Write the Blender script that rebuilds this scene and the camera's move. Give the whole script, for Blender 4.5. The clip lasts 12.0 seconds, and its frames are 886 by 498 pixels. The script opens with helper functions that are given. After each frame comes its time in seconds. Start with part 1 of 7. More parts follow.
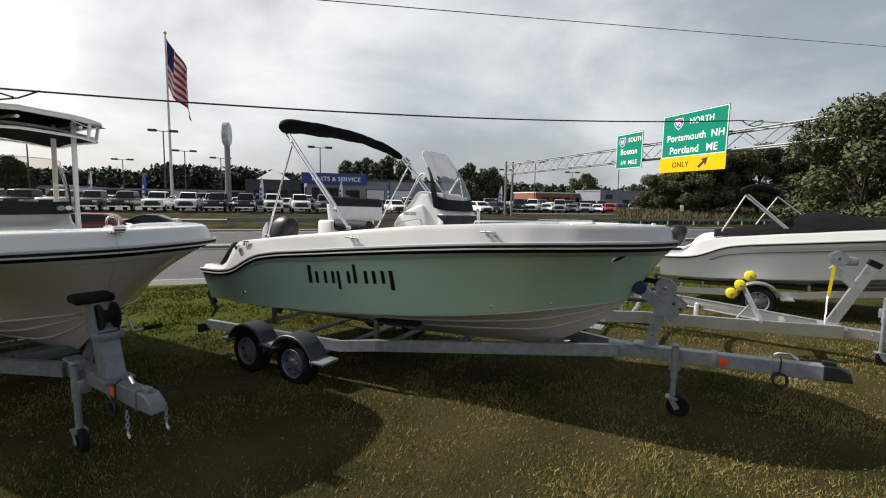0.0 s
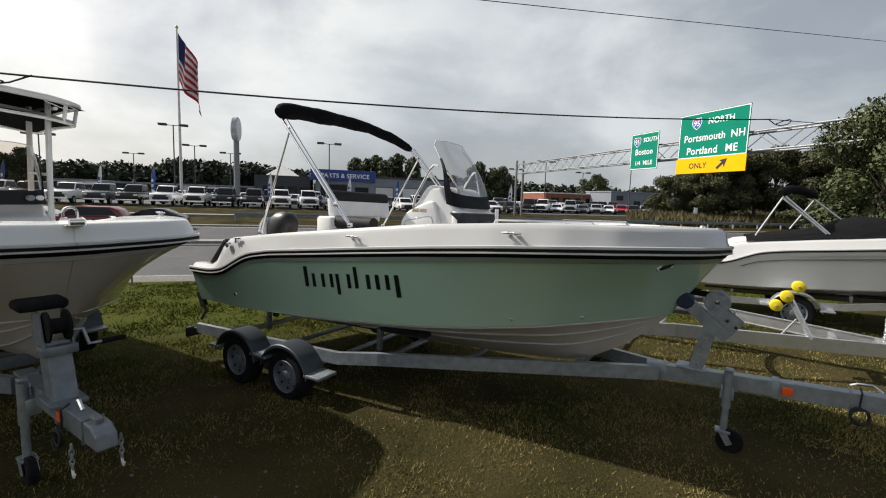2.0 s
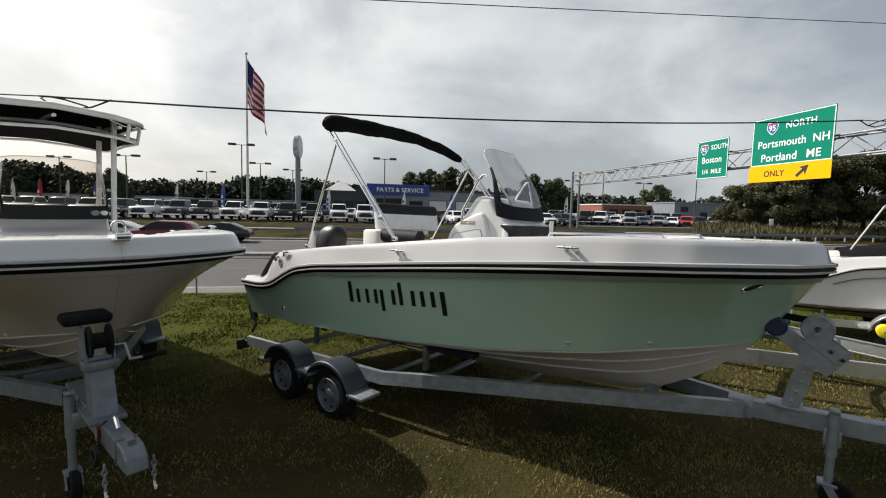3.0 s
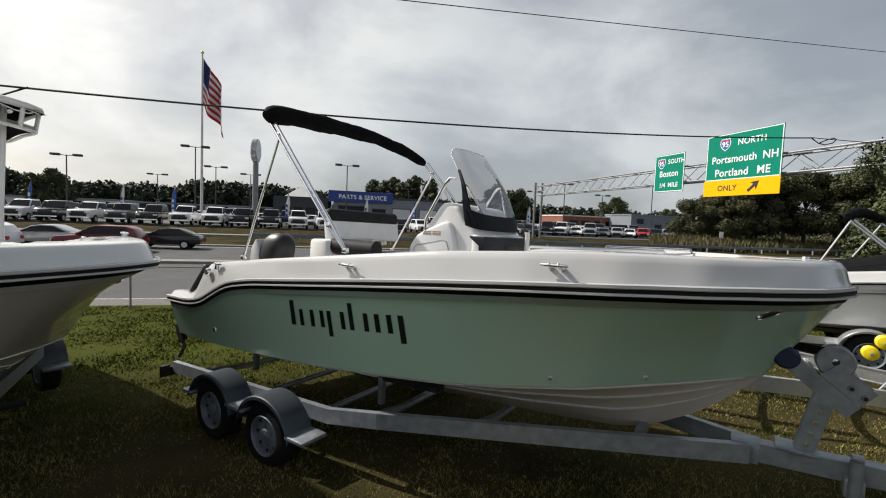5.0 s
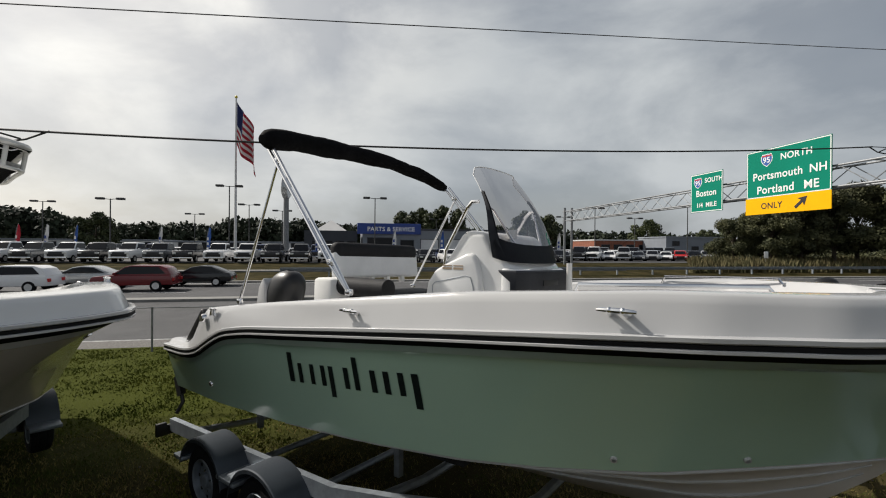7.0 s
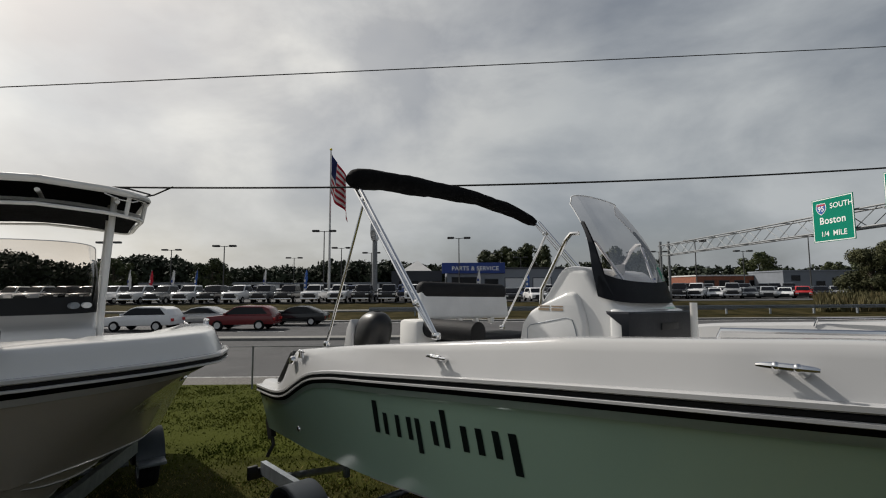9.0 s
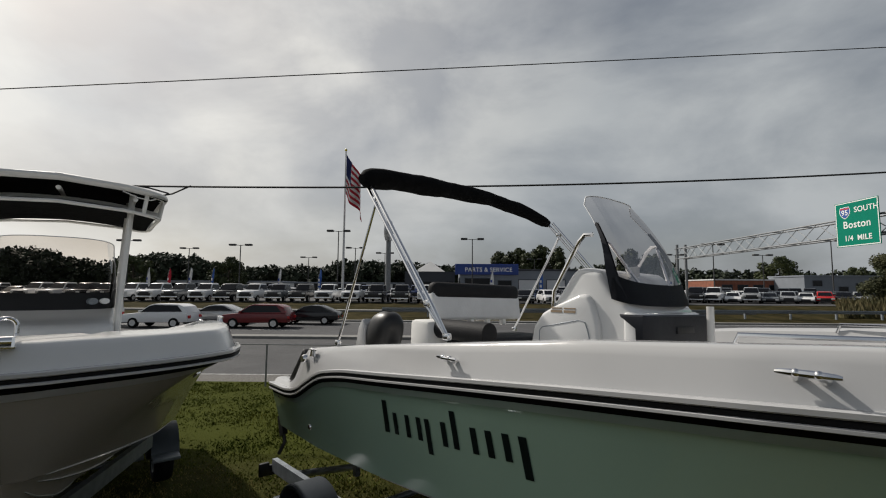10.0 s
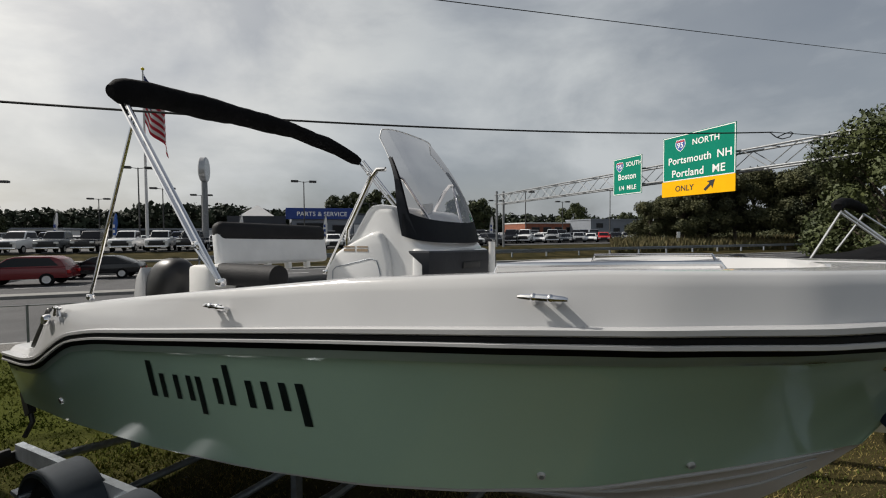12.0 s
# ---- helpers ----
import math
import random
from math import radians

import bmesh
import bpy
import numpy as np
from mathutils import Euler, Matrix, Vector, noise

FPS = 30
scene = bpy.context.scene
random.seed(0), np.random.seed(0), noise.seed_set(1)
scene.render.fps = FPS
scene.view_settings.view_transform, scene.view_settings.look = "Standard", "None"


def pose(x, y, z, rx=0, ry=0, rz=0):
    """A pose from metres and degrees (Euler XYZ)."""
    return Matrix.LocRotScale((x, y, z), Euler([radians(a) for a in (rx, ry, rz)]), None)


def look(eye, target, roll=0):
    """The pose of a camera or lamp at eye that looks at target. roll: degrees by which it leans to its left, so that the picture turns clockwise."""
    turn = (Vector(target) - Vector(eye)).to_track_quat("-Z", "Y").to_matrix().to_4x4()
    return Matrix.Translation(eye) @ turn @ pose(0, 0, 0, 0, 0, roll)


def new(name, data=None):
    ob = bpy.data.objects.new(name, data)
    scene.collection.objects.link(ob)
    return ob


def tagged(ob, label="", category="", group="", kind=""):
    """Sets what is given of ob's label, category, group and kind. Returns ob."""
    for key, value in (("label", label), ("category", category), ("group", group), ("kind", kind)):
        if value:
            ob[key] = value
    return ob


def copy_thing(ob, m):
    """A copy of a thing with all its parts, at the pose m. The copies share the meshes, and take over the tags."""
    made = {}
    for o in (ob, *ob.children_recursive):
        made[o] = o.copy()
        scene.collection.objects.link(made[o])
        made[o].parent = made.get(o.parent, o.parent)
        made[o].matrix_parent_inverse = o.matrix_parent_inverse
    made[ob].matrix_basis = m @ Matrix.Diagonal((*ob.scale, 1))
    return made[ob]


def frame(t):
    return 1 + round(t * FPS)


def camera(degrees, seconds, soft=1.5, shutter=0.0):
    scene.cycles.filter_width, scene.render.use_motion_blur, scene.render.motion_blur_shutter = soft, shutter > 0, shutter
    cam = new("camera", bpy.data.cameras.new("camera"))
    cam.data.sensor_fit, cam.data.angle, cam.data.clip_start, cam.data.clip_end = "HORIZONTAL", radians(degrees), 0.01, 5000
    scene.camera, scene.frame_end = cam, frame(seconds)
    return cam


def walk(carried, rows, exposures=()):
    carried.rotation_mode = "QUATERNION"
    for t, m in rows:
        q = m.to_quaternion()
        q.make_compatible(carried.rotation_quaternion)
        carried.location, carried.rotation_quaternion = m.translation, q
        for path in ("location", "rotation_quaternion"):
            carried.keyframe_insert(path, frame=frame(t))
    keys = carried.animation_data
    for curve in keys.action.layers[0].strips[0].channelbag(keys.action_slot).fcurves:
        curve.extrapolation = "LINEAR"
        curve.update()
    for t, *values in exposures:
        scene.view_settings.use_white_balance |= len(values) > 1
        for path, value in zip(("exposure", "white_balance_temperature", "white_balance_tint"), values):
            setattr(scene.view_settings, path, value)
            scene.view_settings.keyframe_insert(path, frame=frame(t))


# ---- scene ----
cam = camera(88.5, 12.0, soft=1.1)
PATH = [
    (0, (0.148, 0.05, 2.131), (0.119, 2.038, 1.916), 1.0),
    (0.5, (0.219, 0.202, 2.126), (0.055, 2.184, 1.91), 0.9),
    (1, (0.183, 0.358, 2.099), (0.019, 2.336, 1.857), 1.4),
    (1.5, (0.09, 0.525, 2.106), (0.022, 2.511, 1.877), 0.9),
    (2, (0.082, 0.666, 2.095), (0.019, 2.653, 1.874), 1.9),
    (2.5, (0.116, 0.844, 2.096), (-0.128, 2.82, 1.91), 1.5),
    (2.7, (0.124, 0.886, 2.091), (-0.175, 2.855, 1.915), 1.4),
    (4.3, (-0.027, 1.346, 2.077), (-0.271, 3.325, 1.917), 1.9),
    (4.5, (0.003, 1.425, 2.093), (-0.192, 3.41, 1.95), 2.0),
    (5, (0.042, 1.574, 2.079), (-0.098, 3.565, 1.951), 2.3),
    (5.5, (-0.018, 1.747, 2.083), (-0.038, 3.745, 1.986), 1.5),
    (6, (-0.046, 1.896, 2.096), (0.054, 3.891, 1.987), 1.0),
    (6.5, (0.015, 2.072, 2.112), (0.025, 4.07, 2.027), 0.8),
    (7, (0.038, 2.229, 2.1), (-0.233, 4.21, 2.097), 0.4),
    (7.5, (-0.067, 2.338, 2.097), (-0.467, 4.297, 2.15), -0.6),
    (9.5, (-0.065, 2.505, 2.1), (-0.734, 4.382, 2.277), 0.2),
    (10, (-0.06, 2.509, 2.096), (-0.742, 4.381, 2.268), 0.4),
    (10.5, (-0.042, 2.508, 2.097), (-0.711, 4.385, 2.261), 0.1),
    (11, (0.015, 2.55, 2.084), (-0.501, 4.479, 2.185), 0.0),
    (11.5, (0.121, 2.631, 2.07), (-0.126, 4.616, 2.086), 0.1),
    (12, (0.171, 2.751, 2.056), (0.183, 4.75, 1.985), -0.4),
]
EXPOSURES = [(0.0, 0.34), (2.5, 0.25), (5.5, 0.16), (6.5, 0.06), (7.5, -0.22), (9.3, -0.42), (10.6, -0.43), (12.0, -0.18)]
walk(cam, [(t, look(eye, target, roll)) for t, eye, target, roll in PATH], EXPOSURES)

# ---- light ----
SUN_TO = Vector((-1.11, 0.353, 1.0)).normalized()
world = bpy.data.worlds.new("sky")
scene.world = world
world.use_nodes = True
wt = world.node_tree
wt.nodes.clear()


def wn(kind, **kw):
    nd = wt.nodes.new(kind)
    for k, v in kw.items():
        nd.inputs[k].default_value = v
    return nd


w_out, w_bg = wn("ShaderNodeOutputWorld"), wn("ShaderNodeBackground")
w_sky = wn("ShaderNodeTexSky")
w_sky.sky_type, w_sky.sun_disc = "NISHITA", False
w_sky.sun_elevation = math.asin(SUN_TO.z)
w_sky.sun_rotation = math.atan2(SUN_TO.x, SUN_TO.y)
w_sky.dust_density = 3.0
w_co = wn("ShaderNodeTexCoord")
w_sep = wn("ShaderNodeSeparateXYZ")
w_map = wn("ShaderNodeMapping")
w_map.inputs["Scale"].default_value = (1.0, 1.0, 1.9)
w_n1 = wn("ShaderNodeTexNoise", Scale=2.2, Detail=9.0, Roughness=0.55, Distortion=0.25)
w_r1 = wn("ShaderNodeValToRGB")
w_r1.color_ramp.elements[0].position, w_r1.color_ramp.elements[1].position = 0.40, 0.60
w_n2 = wn("ShaderNodeTexNoise", Scale=1.3, Detail=6.0, Roughness=0.5)
w_r2 = wn("ShaderNodeValToRGB")
w_r2.color_ramp.elements[0].position, w_r2.color_ramp.elements[1].position = 0.36, 0.66
w_r2.color_ramp.elements[0].color = (5.1, 5.35, 5.75, 1)
w_r2.color_ramp.elements[1].color = (9.2, 9.15, 8.85, 1)
w_dot = wn("ShaderNodeVectorMath")
w_dot.operation = "DOT_PRODUCT"
w_dot.inputs[1].default_value = SUN_TO
w_nrm = wn("ShaderNodeVectorMath")
w_nrm.operation = "NORMALIZE"
w_pow = wn("ShaderNodeMapRange")
w_pow.inputs["From Min"].default_value, w_pow.inputs["From Max"].default_value = 0.45, 1.0
w_pow.inputs["To Min"].default_value, w_pow.inputs["To Max"].default_value = 0.0, 1.0
w_tint = wn("ShaderNodeMix")
w_tint.data_type = "RGBA"
w_tint.inputs["A"].default_value = (1.19, 1.26, 1.34, 1)
w_tint.inputs["B"].default_value = (4.1, 3.9, 3.55, 1)
w_mul = wn("ShaderNodeVectorMath")
w_mul.operation = "MULTIPLY"
w_mix = wn("ShaderNodeMix")
w_mix.data_type = "RGBA"
wl = wt.links.new
wl(w_co.outputs["Generated"], w_map.inputs["Vector"])
wl(w_map.outputs[0], w_n1.inputs["Vector"])
wl(w_map.outputs[0], w_n2.inputs["Vector"])
wl(w_n1.outputs["Fac"], w_r1.inputs[0])
wl(w_n2.outputs["Fac"], w_r2.inputs[0])
wl(w_co.outputs["Generated"], w_nrm.inputs[0])
wl(w_nrm.outputs[0], w_dot.inputs[0])
wl(w_dot.outputs["Value"], w_pow.inputs["Value"])
wl(w_r2.outputs[0], w_mul.inputs[0])
w_fall = wn("ShaderNodeMath")
w_fall.operation = "POWER"
w_fall.inputs[1].default_value = 1.4
wl(w_pow.outputs[0], w_fall.inputs[0])
wl(w_fall.outputs[0], w_tint.inputs["Factor"])
wl(w_tint.outputs["Result"], w_mul.inputs[1])
w_cl = wn("ShaderNodeMapRange")
w_cl.inputs["To Min"].default_value, w_cl.inputs["To Max"].default_value = 0.52, 0.97
wl(w_r1.outputs[0], w_cl.inputs["Value"])
w_thin = wn("ShaderNodeMapRange")
w_thin.inputs["From Min"].default_value, w_thin.inputs["From Max"].default_value = 0.45, 0.95
w_thin.inputs["To Min"].default_value, w_thin.inputs["To Max"].default_value = 1.0, 0.25
w_cov = wn("ShaderNodeMath")
w_cov.operation = "MULTIPLY"
wl(w_nrm.outputs[0], w_sep.inputs[0])
wl(w_sep.outputs["Z"], w_thin.inputs["Value"])
wl(w_cl.outputs[0], w_cov.inputs[0])
wl(w_thin.outputs[0], w_cov.inputs[1])
wl(w_cov.outputs[0], w_mix.inputs["Factor"])
wl(w_sky.outputs[0], w_mix.inputs["A"])
wl(w_mul.outputs[0], w_mix.inputs["B"])
wl(w_mix.outputs["Result"], w_bg.inputs["Color"])
w_bg.inputs["Strength"].default_value = 0.055
wl(w_bg.outputs[0], w_out.inputs["Surface"])
sun = new("sun", bpy.data.lights.new("sun", "SUN"))
sun.data.energy, sun.data.angle, sun.data.color = 5.0, radians(1.0), (1.0, 0.945, 0.87)
sun.matrix_world = look(SUN_TO * 50, (0, 0, 0))


# ---- materials ----
def mat(name, col, rough=0.5, metal=0.0, var=0.12, scale=6.0, bump=0.0, bscale=60.0, col2=None, coat=0.0, detail=6.0, spec=None, rand=0.0):
    m = bpy.data.materials.new(name)
    m.use_nodes = True
    t = m.node_tree
    b = t.nodes["Principled BSDF"]
    b.inputs["Roughness"].default_value = rough
    b.inputs["Metallic"].default_value = metal
    b.inputs["Coat Weight"].default_value = coat
    b.inputs["Coat Roughness"].default_value = 0.08
    if spec is not None:
        b.inputs["Specular IOR Level"].default_value = spec
    co = t.nodes.new("ShaderNodeTexCoord")
    n = t.nodes.new("ShaderNodeTexNoise")
    n.inputs["Scale"].default_value, n.inputs["Detail"].default_value = scale, detail
    t.links.new(co.outputs["Object"], n.inputs["Vector"])
    r = t.nodes.new("ShaderNodeValToRGB")
    c2 = col2 or tuple(c * (1 - var * 2) for c in col)
    r.color_ramp.elements[0].position, r.color_ramp.elements[1].position = 0.3, 0.7
    r.color_ramp.elements[0].color = (*c2, 1)
    r.color_ramp.elements[1].color = (*col, 1)
    t.links.new(n.outputs["Fac"], r.inputs[0])
    last = r.outputs[0]
    if rand:
        oi = t.nodes.new("ShaderNodeObjectInfo")
        mr = t.nodes.new("ShaderNodeMapRange")
        mr.inputs["To Min"].default_value, mr.inputs["To Max"].default_value = 1 - rand, 1 + rand
        vm = t.nodes.new("ShaderNodeVectorMath")
        vm.operation = "SCALE"
        t.links.new(oi.outputs["Random"], mr.inputs["Value"])
        t.links.new(last, vm.inputs[0])
        t.links.new(mr.outputs[0], vm.inputs["Scale"])
        last = vm.outputs[0]
    t.links.new(last, b.inputs["Base Color"])
    n2 = t.nodes.new("ShaderNodeTexNoise")
    n2.inputs["Scale"].default_value, n2.inputs["Detail"].default_value = bscale, 4.0
    t.links.new(co.outputs["Object"], n2.inputs["Vector"])
    rr = t.nodes.new("ShaderNodeMapRange")
    rr.inputs["To Min"].default_value, rr.inputs["To Max"].default_value = max(0.02, rough - 0.08), min(1, rough + 0.1)
    t.links.new(n2.outputs["Fac"], rr.inputs["Value"])
    t.links.new(rr.outputs[0], b.inputs["Roughness"])
    if bump:
        bp = t.nodes.new("ShaderNodeBump")
        bp.inputs["Strength"].default_value, bp.inputs["Distance"].default_value = bump, 0.02
        t.links.new(n2.outputs["Fac"], bp.inputs["Height"])
        t.links.new(bp.outputs[0], b.inputs["Normal"])
    return m


def glass(name, col, rough=0.02, gloss=0.3):
    m = bpy.data.materials.new(name)
    m.use_nodes = True
    t = m.node_tree
    b = t.nodes["Principled BSDF"]
    tr = t.nodes.new("ShaderNodeBsdfTransparent")
    gl = t.nodes.new("ShaderNodeBsdfGlossy")
    gl.inputs["Roughness"].default_value = rough
    tr.inputs["Color"].default_value = (*col, 1)
    fr = t.nodes.new("ShaderNodeFresnel")
    fr.inputs["IOR"].default_value = 1.2
    mx = t.nodes.new("ShaderNodeMixShader")
    soft_gloss = t.nodes.new("ShaderNodeMath")
    soft_gloss.operation = "MULTIPLY"
    soft_gloss.inputs[1].default_value = gloss
    t.links.new(fr.outputs[0], soft_gloss.inputs[0])
    t.links.new(soft_gloss.outputs[0], mx.inputs[0])
    t.links.new(tr.outputs[0], mx.inputs[1])
    t.links.new(gl.outputs[0], mx.inputs[2])
    t.links.new(mx.outputs[0], t.nodes["Material Output"].inputs["Surface"])
    t.nodes.remove(b)
    return m


M = {
    "gel_white": mat("gel_white", (0.49, 0.49, 0.49), 0.18, var=0.03, scale=2.0, coat=0.4),
    "gel_green": mat("gel_green", (0.41, 0.58, 0.455), 0.10, var=0.03, scale=1.5, coat=1.0),
    "gel_mint": mat("gel_mint", (0.50, 0.60, 0.53), 0.14, var=0.03, scale=1.5, coat=0.5),
    "gel_tan": mat("gel_tan", (0.40, 0.365, 0.32), 0.2, var=0.04, scale=1.5, coat=0.4),
    "gel_bottom": mat("gel_bottom", (0.60, 0.545, 0.49), 0.3, var=0.05, scale=3.0, coat=0.2),
    "black_gel": mat("black_gel", (0.010, 0.010, 0.011), 0.4, var=0.1),
    "gel_bright": mat("gel_bright", (0.70, 0.70, 0.69), 0.18, var=0.03, scale=2.0, coat=0.4),
    "black_strip": mat("black_strip", (0.005, 0.005, 0.006), 0.6, var=0.1, spec=0.2),
    "charcoal": mat("charcoal", (0.022, 0.024, 0.030), 0.5, var=0.15, spec=0.2),
    "canvas": mat("canvas", (0.008, 0.008, 0.009), 0.9, spec=0.1, var=0.25, bump=0.5, bscale=25.0),
    "chrome": mat("chrome", (0.85, 0.85, 0.86), 0.12, metal=1.0, var=0.05),
    "galv": mat("galv", (0.34, 0.375, 0.41), 0.40, metal=0.6, var=0.16, scale=14.0, bump=0.15, bscale=120.0),
    "galv_dull": mat("galv_dull", (0.34, 0.37, 0.40), 0.5, metal=0.6, var=0.16, scale=18.0),
    # galv again, with the shade below the hulls put into its colour
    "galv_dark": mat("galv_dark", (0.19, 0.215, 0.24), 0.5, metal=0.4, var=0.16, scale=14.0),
    "alu": mat("alu", (0.72, 0.73, 0.74), 0.33, metal=0.85, var=0.08, scale=9.0),
    "fender": mat("fender", (0.055, 0.066, 0.08), 0.45, metal=0.3, var=0.1),
    "rubber": mat("rubber", (0.012, 0.012, 0.013), 0.85, spec=0.15, var=0.3, bump=0.3, bscale=90.0),
    "carpet": mat("carpet", (0.02, 0.02, 0.022), 0.95, var=0.3, bump=0.5, bscale=200.0),
    "white_poly": mat("white_poly", (0.78, 0.77, 0.74), 0.4, var=0.04),
    "grey_vinyl": mat("grey_vinyl", (0.70, 0.71, 0.72), 0.5, var=0.06, bump=0.1),
    "dark_vinyl": mat("dark_vinyl", (0.018, 0.018, 0.020), 0.65, spec=0.2, var=0.2, bump=0.2, bscale=120),
    "yellow": mat("yellow", (0.80, 0.62, 0.01), 0.4, var=0.08),
    "orange": mat("orange", (0.85, 0.10, 0.01), 0.3, var=0.05),
    "red": mat("red", (0.55, 0.02, 0.02), 0.3, var=0.1),
    "blue_roller": mat("blue_roller", (0.012, 0.022, 0.07), 0.45, var=0.15),
    "sign_green": mat("sign_green", (0.0, 0.21, 0.135), 0.8, var=0.05, scale=0.6, spec=0.15),
    "sign_yellow": mat("sign_yellow", (0.95, 0.47, 0.0), 0.8, var=0.06, scale=0.8, spec=0.15),
    "sign_white": mat("sign_white", (0.85, 0.85, 0.83), 0.5, var=0.02),
    "sign_blue": mat("sign_blue", (0.02, 0.09, 0.35), 0.45, var=0.05),
    "sign_red": mat("sign_red", (0.5, 0.03, 0.04), 0.45, var=0.05),
    "ink": mat("ink", (0.01, 0.01, 0.01), 0.6, var=0.1),
    "steel_pole": mat("steel_pole", (0.25, 0.26, 0.27), 0.55, metal=0.4, var=0.15),
    "bronze_pole": mat("bronze_pole", (0.06, 0.06, 0.06), 0.6, var=0.2),
    "flag_blue": mat("flag_blue", (0.02, 0.03, 0.13), 0.85, var=0.2),
    "flag_red": mat("flag_red", (0.48, 0.02, 0.04), 0.85, var=0.12),
    "flag_white": mat("flag_white", (0.75, 0.74, 0.72), 0.85, var=0.06),
    "asphalt": mat("asphalt", (0.066, 0.066, 0.069), 0.9, var=0.18, scale=0.8, bump=0.4, bscale=90.0),
    "asphalt_lot": mat("asphalt_lot", (0.07, 0.07, 0.072), 0.9, var=0.2, scale=0.5),
    "concrete": mat("concrete", (0.25, 0.245, 0.23), 0.9, var=0.15, scale=3.0, bump=0.3),
    "gravel": mat("gravel", (0.19, 0.18, 0.165), 0.95, var=0.3, scale=18.0, bump=0.8, bscale=70.0),
    "road_paint": mat("road_paint", (0.72, 0.72, 0.70), 0.8, var=0.15, scale=8.0),
    "worn_paint": mat("worn_paint", (0.40, 0.40, 0.39), 0.85, var=0.3, scale=5.0),
    "bark": mat("bark", (0.09, 0.07, 0.05), 0.95, var=0.3, scale=12.0, bump=0.8, bscale=30.0),
    "leaf": mat("leaf", (0.062, 0.074, 0.018), 0.7, col2=(0.022, 0.034, 0.009), scale=0.6, rand=0.2),
    "leaf_dark": mat("leaf_dark", (0.072, 0.072, 0.022), 0.75, col2=(0.022, 0.030, 0.009), scale=0.5, rand=0.2),
    "leaf_far": mat("leaf_far", (0.028, 0.040, 0.018), 0.85, col2=(0.012, 0.019, 0.009), scale=0.12, rand=0.1),
    "tall_grass": mat("tall_grass", (0.13, 0.10, 0.042), 0.9, col2=(0.055, 0.058, 0.020), scale=0.35),
    "blade": mat("blade", (0.265, 0.208, 0.082), 0.95, col2=(0.062, 0.080, 0.018), scale=1.3, detail=9.0, spec=0.05),
    "bldg_grey": mat("bldg_grey", (0.21, 0.23, 0.26), 0.8, var=0.08, scale=0.4),
    "bldg_dark": mat("bldg_dark", (0.05, 0.055, 0.065), 0.8, var=0.1, scale=0.4),
    "bldg_blue": mat("bldg_blue", (0.012, 0.045, 0.24), 0.5, var=0.08, scale=0.5),
    "bldg_white": mat("bldg_white", (0.62, 0.62, 0.61), 0.8, var=0.06, scale=0.3),
    "brick": mat("brick", (0.30, 0.11, 0.065), 0.9, var=0.2, scale=1.5),
    "window_dark": mat("window_dark", (0.008, 0.009, 0.012), 0.12, var=0.1, spec=0.28),
    "door_white": mat("door_white", (0.6, 0.61, 0.62), 0.6, var=0.05),
    "car_white": mat("car_white", (0.82, 0.82, 0.82), 0.2, var=0.02, coat=0.15),
    "car_black": mat("car_black", (0.012, 0.013, 0.016), 0.2, var=0.1, coat=0.15),
    "car_grey": mat("car_grey", (0.16, 0.17, 0.18), 0.25, metal=0.3, var=0.08, coat=0.15),
    "car_silver": mat("car_silver", (0.45, 0.46, 0.47), 0.25, metal=0.4, var=0.05, coat=0.15),
    "car_red": mat("car_red", (0.16, 0.012, 0.016), 0.22, var=0.05, coat=0.15),
    "car_bright_red": mat("car_bright_red", (0.5, 0.02, 0.02), 0.22, var=0.05, coat=0.15),
    "car_blue": mat("car_blue", (0.02, 0.04, 0.11), 0.22, var=0.05, coat=0.15),
    "lamp_glass": mat("lamp_glass", (0.7, 0.7, 0.68), 0.15, var=0.05),
    "grille": mat("grille", (0.02, 0.02, 0.022), 0.4, var=0.2),
    "cable": mat("cable", (0.012, 0.012, 0.012), 0.7, var=0.2),
    "smoke_glass": glass("smoke_glass", (0.80, 0.775, 0.77)),
    "tint_glass": glass("tint_glass", (0.78, 0.73, 0.68)),
    "label_tan": mat("label_tan", (0.36, 0.27, 0.18), 0.5, var=0.1),
    "decal": mat("decal", (0.018, 0.03, 0.028), 0.35, var=0.1),
    "decal_faint": mat("decal_faint", (0.66, 0.66, 0.64), 0.25, var=0.02),
}

# blades differ one by one, and by patches of dry and green turf
for key in ("blade",):
    bt = M[key].node_tree
    ramp = next(n for n in bt.nodes if n.bl_idname == "ShaderNodeValToRGB")
    noise_fac = ramp.inputs[0].links[0].from_socket
    geo = bt.nodes.new("ShaderNodeNewGeometry")
    spread = bt.nodes.new("ShaderNodeMath")
    spread.operation = "MULTIPLY_ADD"
    spread.inputs[1].default_value = 0.40
    half_off = bt.nodes.new("ShaderNodeMath")
    half_off.operation = "SUBTRACT"
    half_off.inputs[1].default_value = 0.20
    bt.links.new(geo.outputs["Random Per Island"], spread.inputs[0])
    bt.links.new(noise_fac, spread.inputs[2])
    bt.links.new(spread.outputs[0], half_off.inputs[0])
    bt.links.new(half_off.outputs[0], ramp.inputs[0])
    ramp.color_ramp.elements[0].position, ramp.color_ramp.elements[1].position = 0.40, 0.62

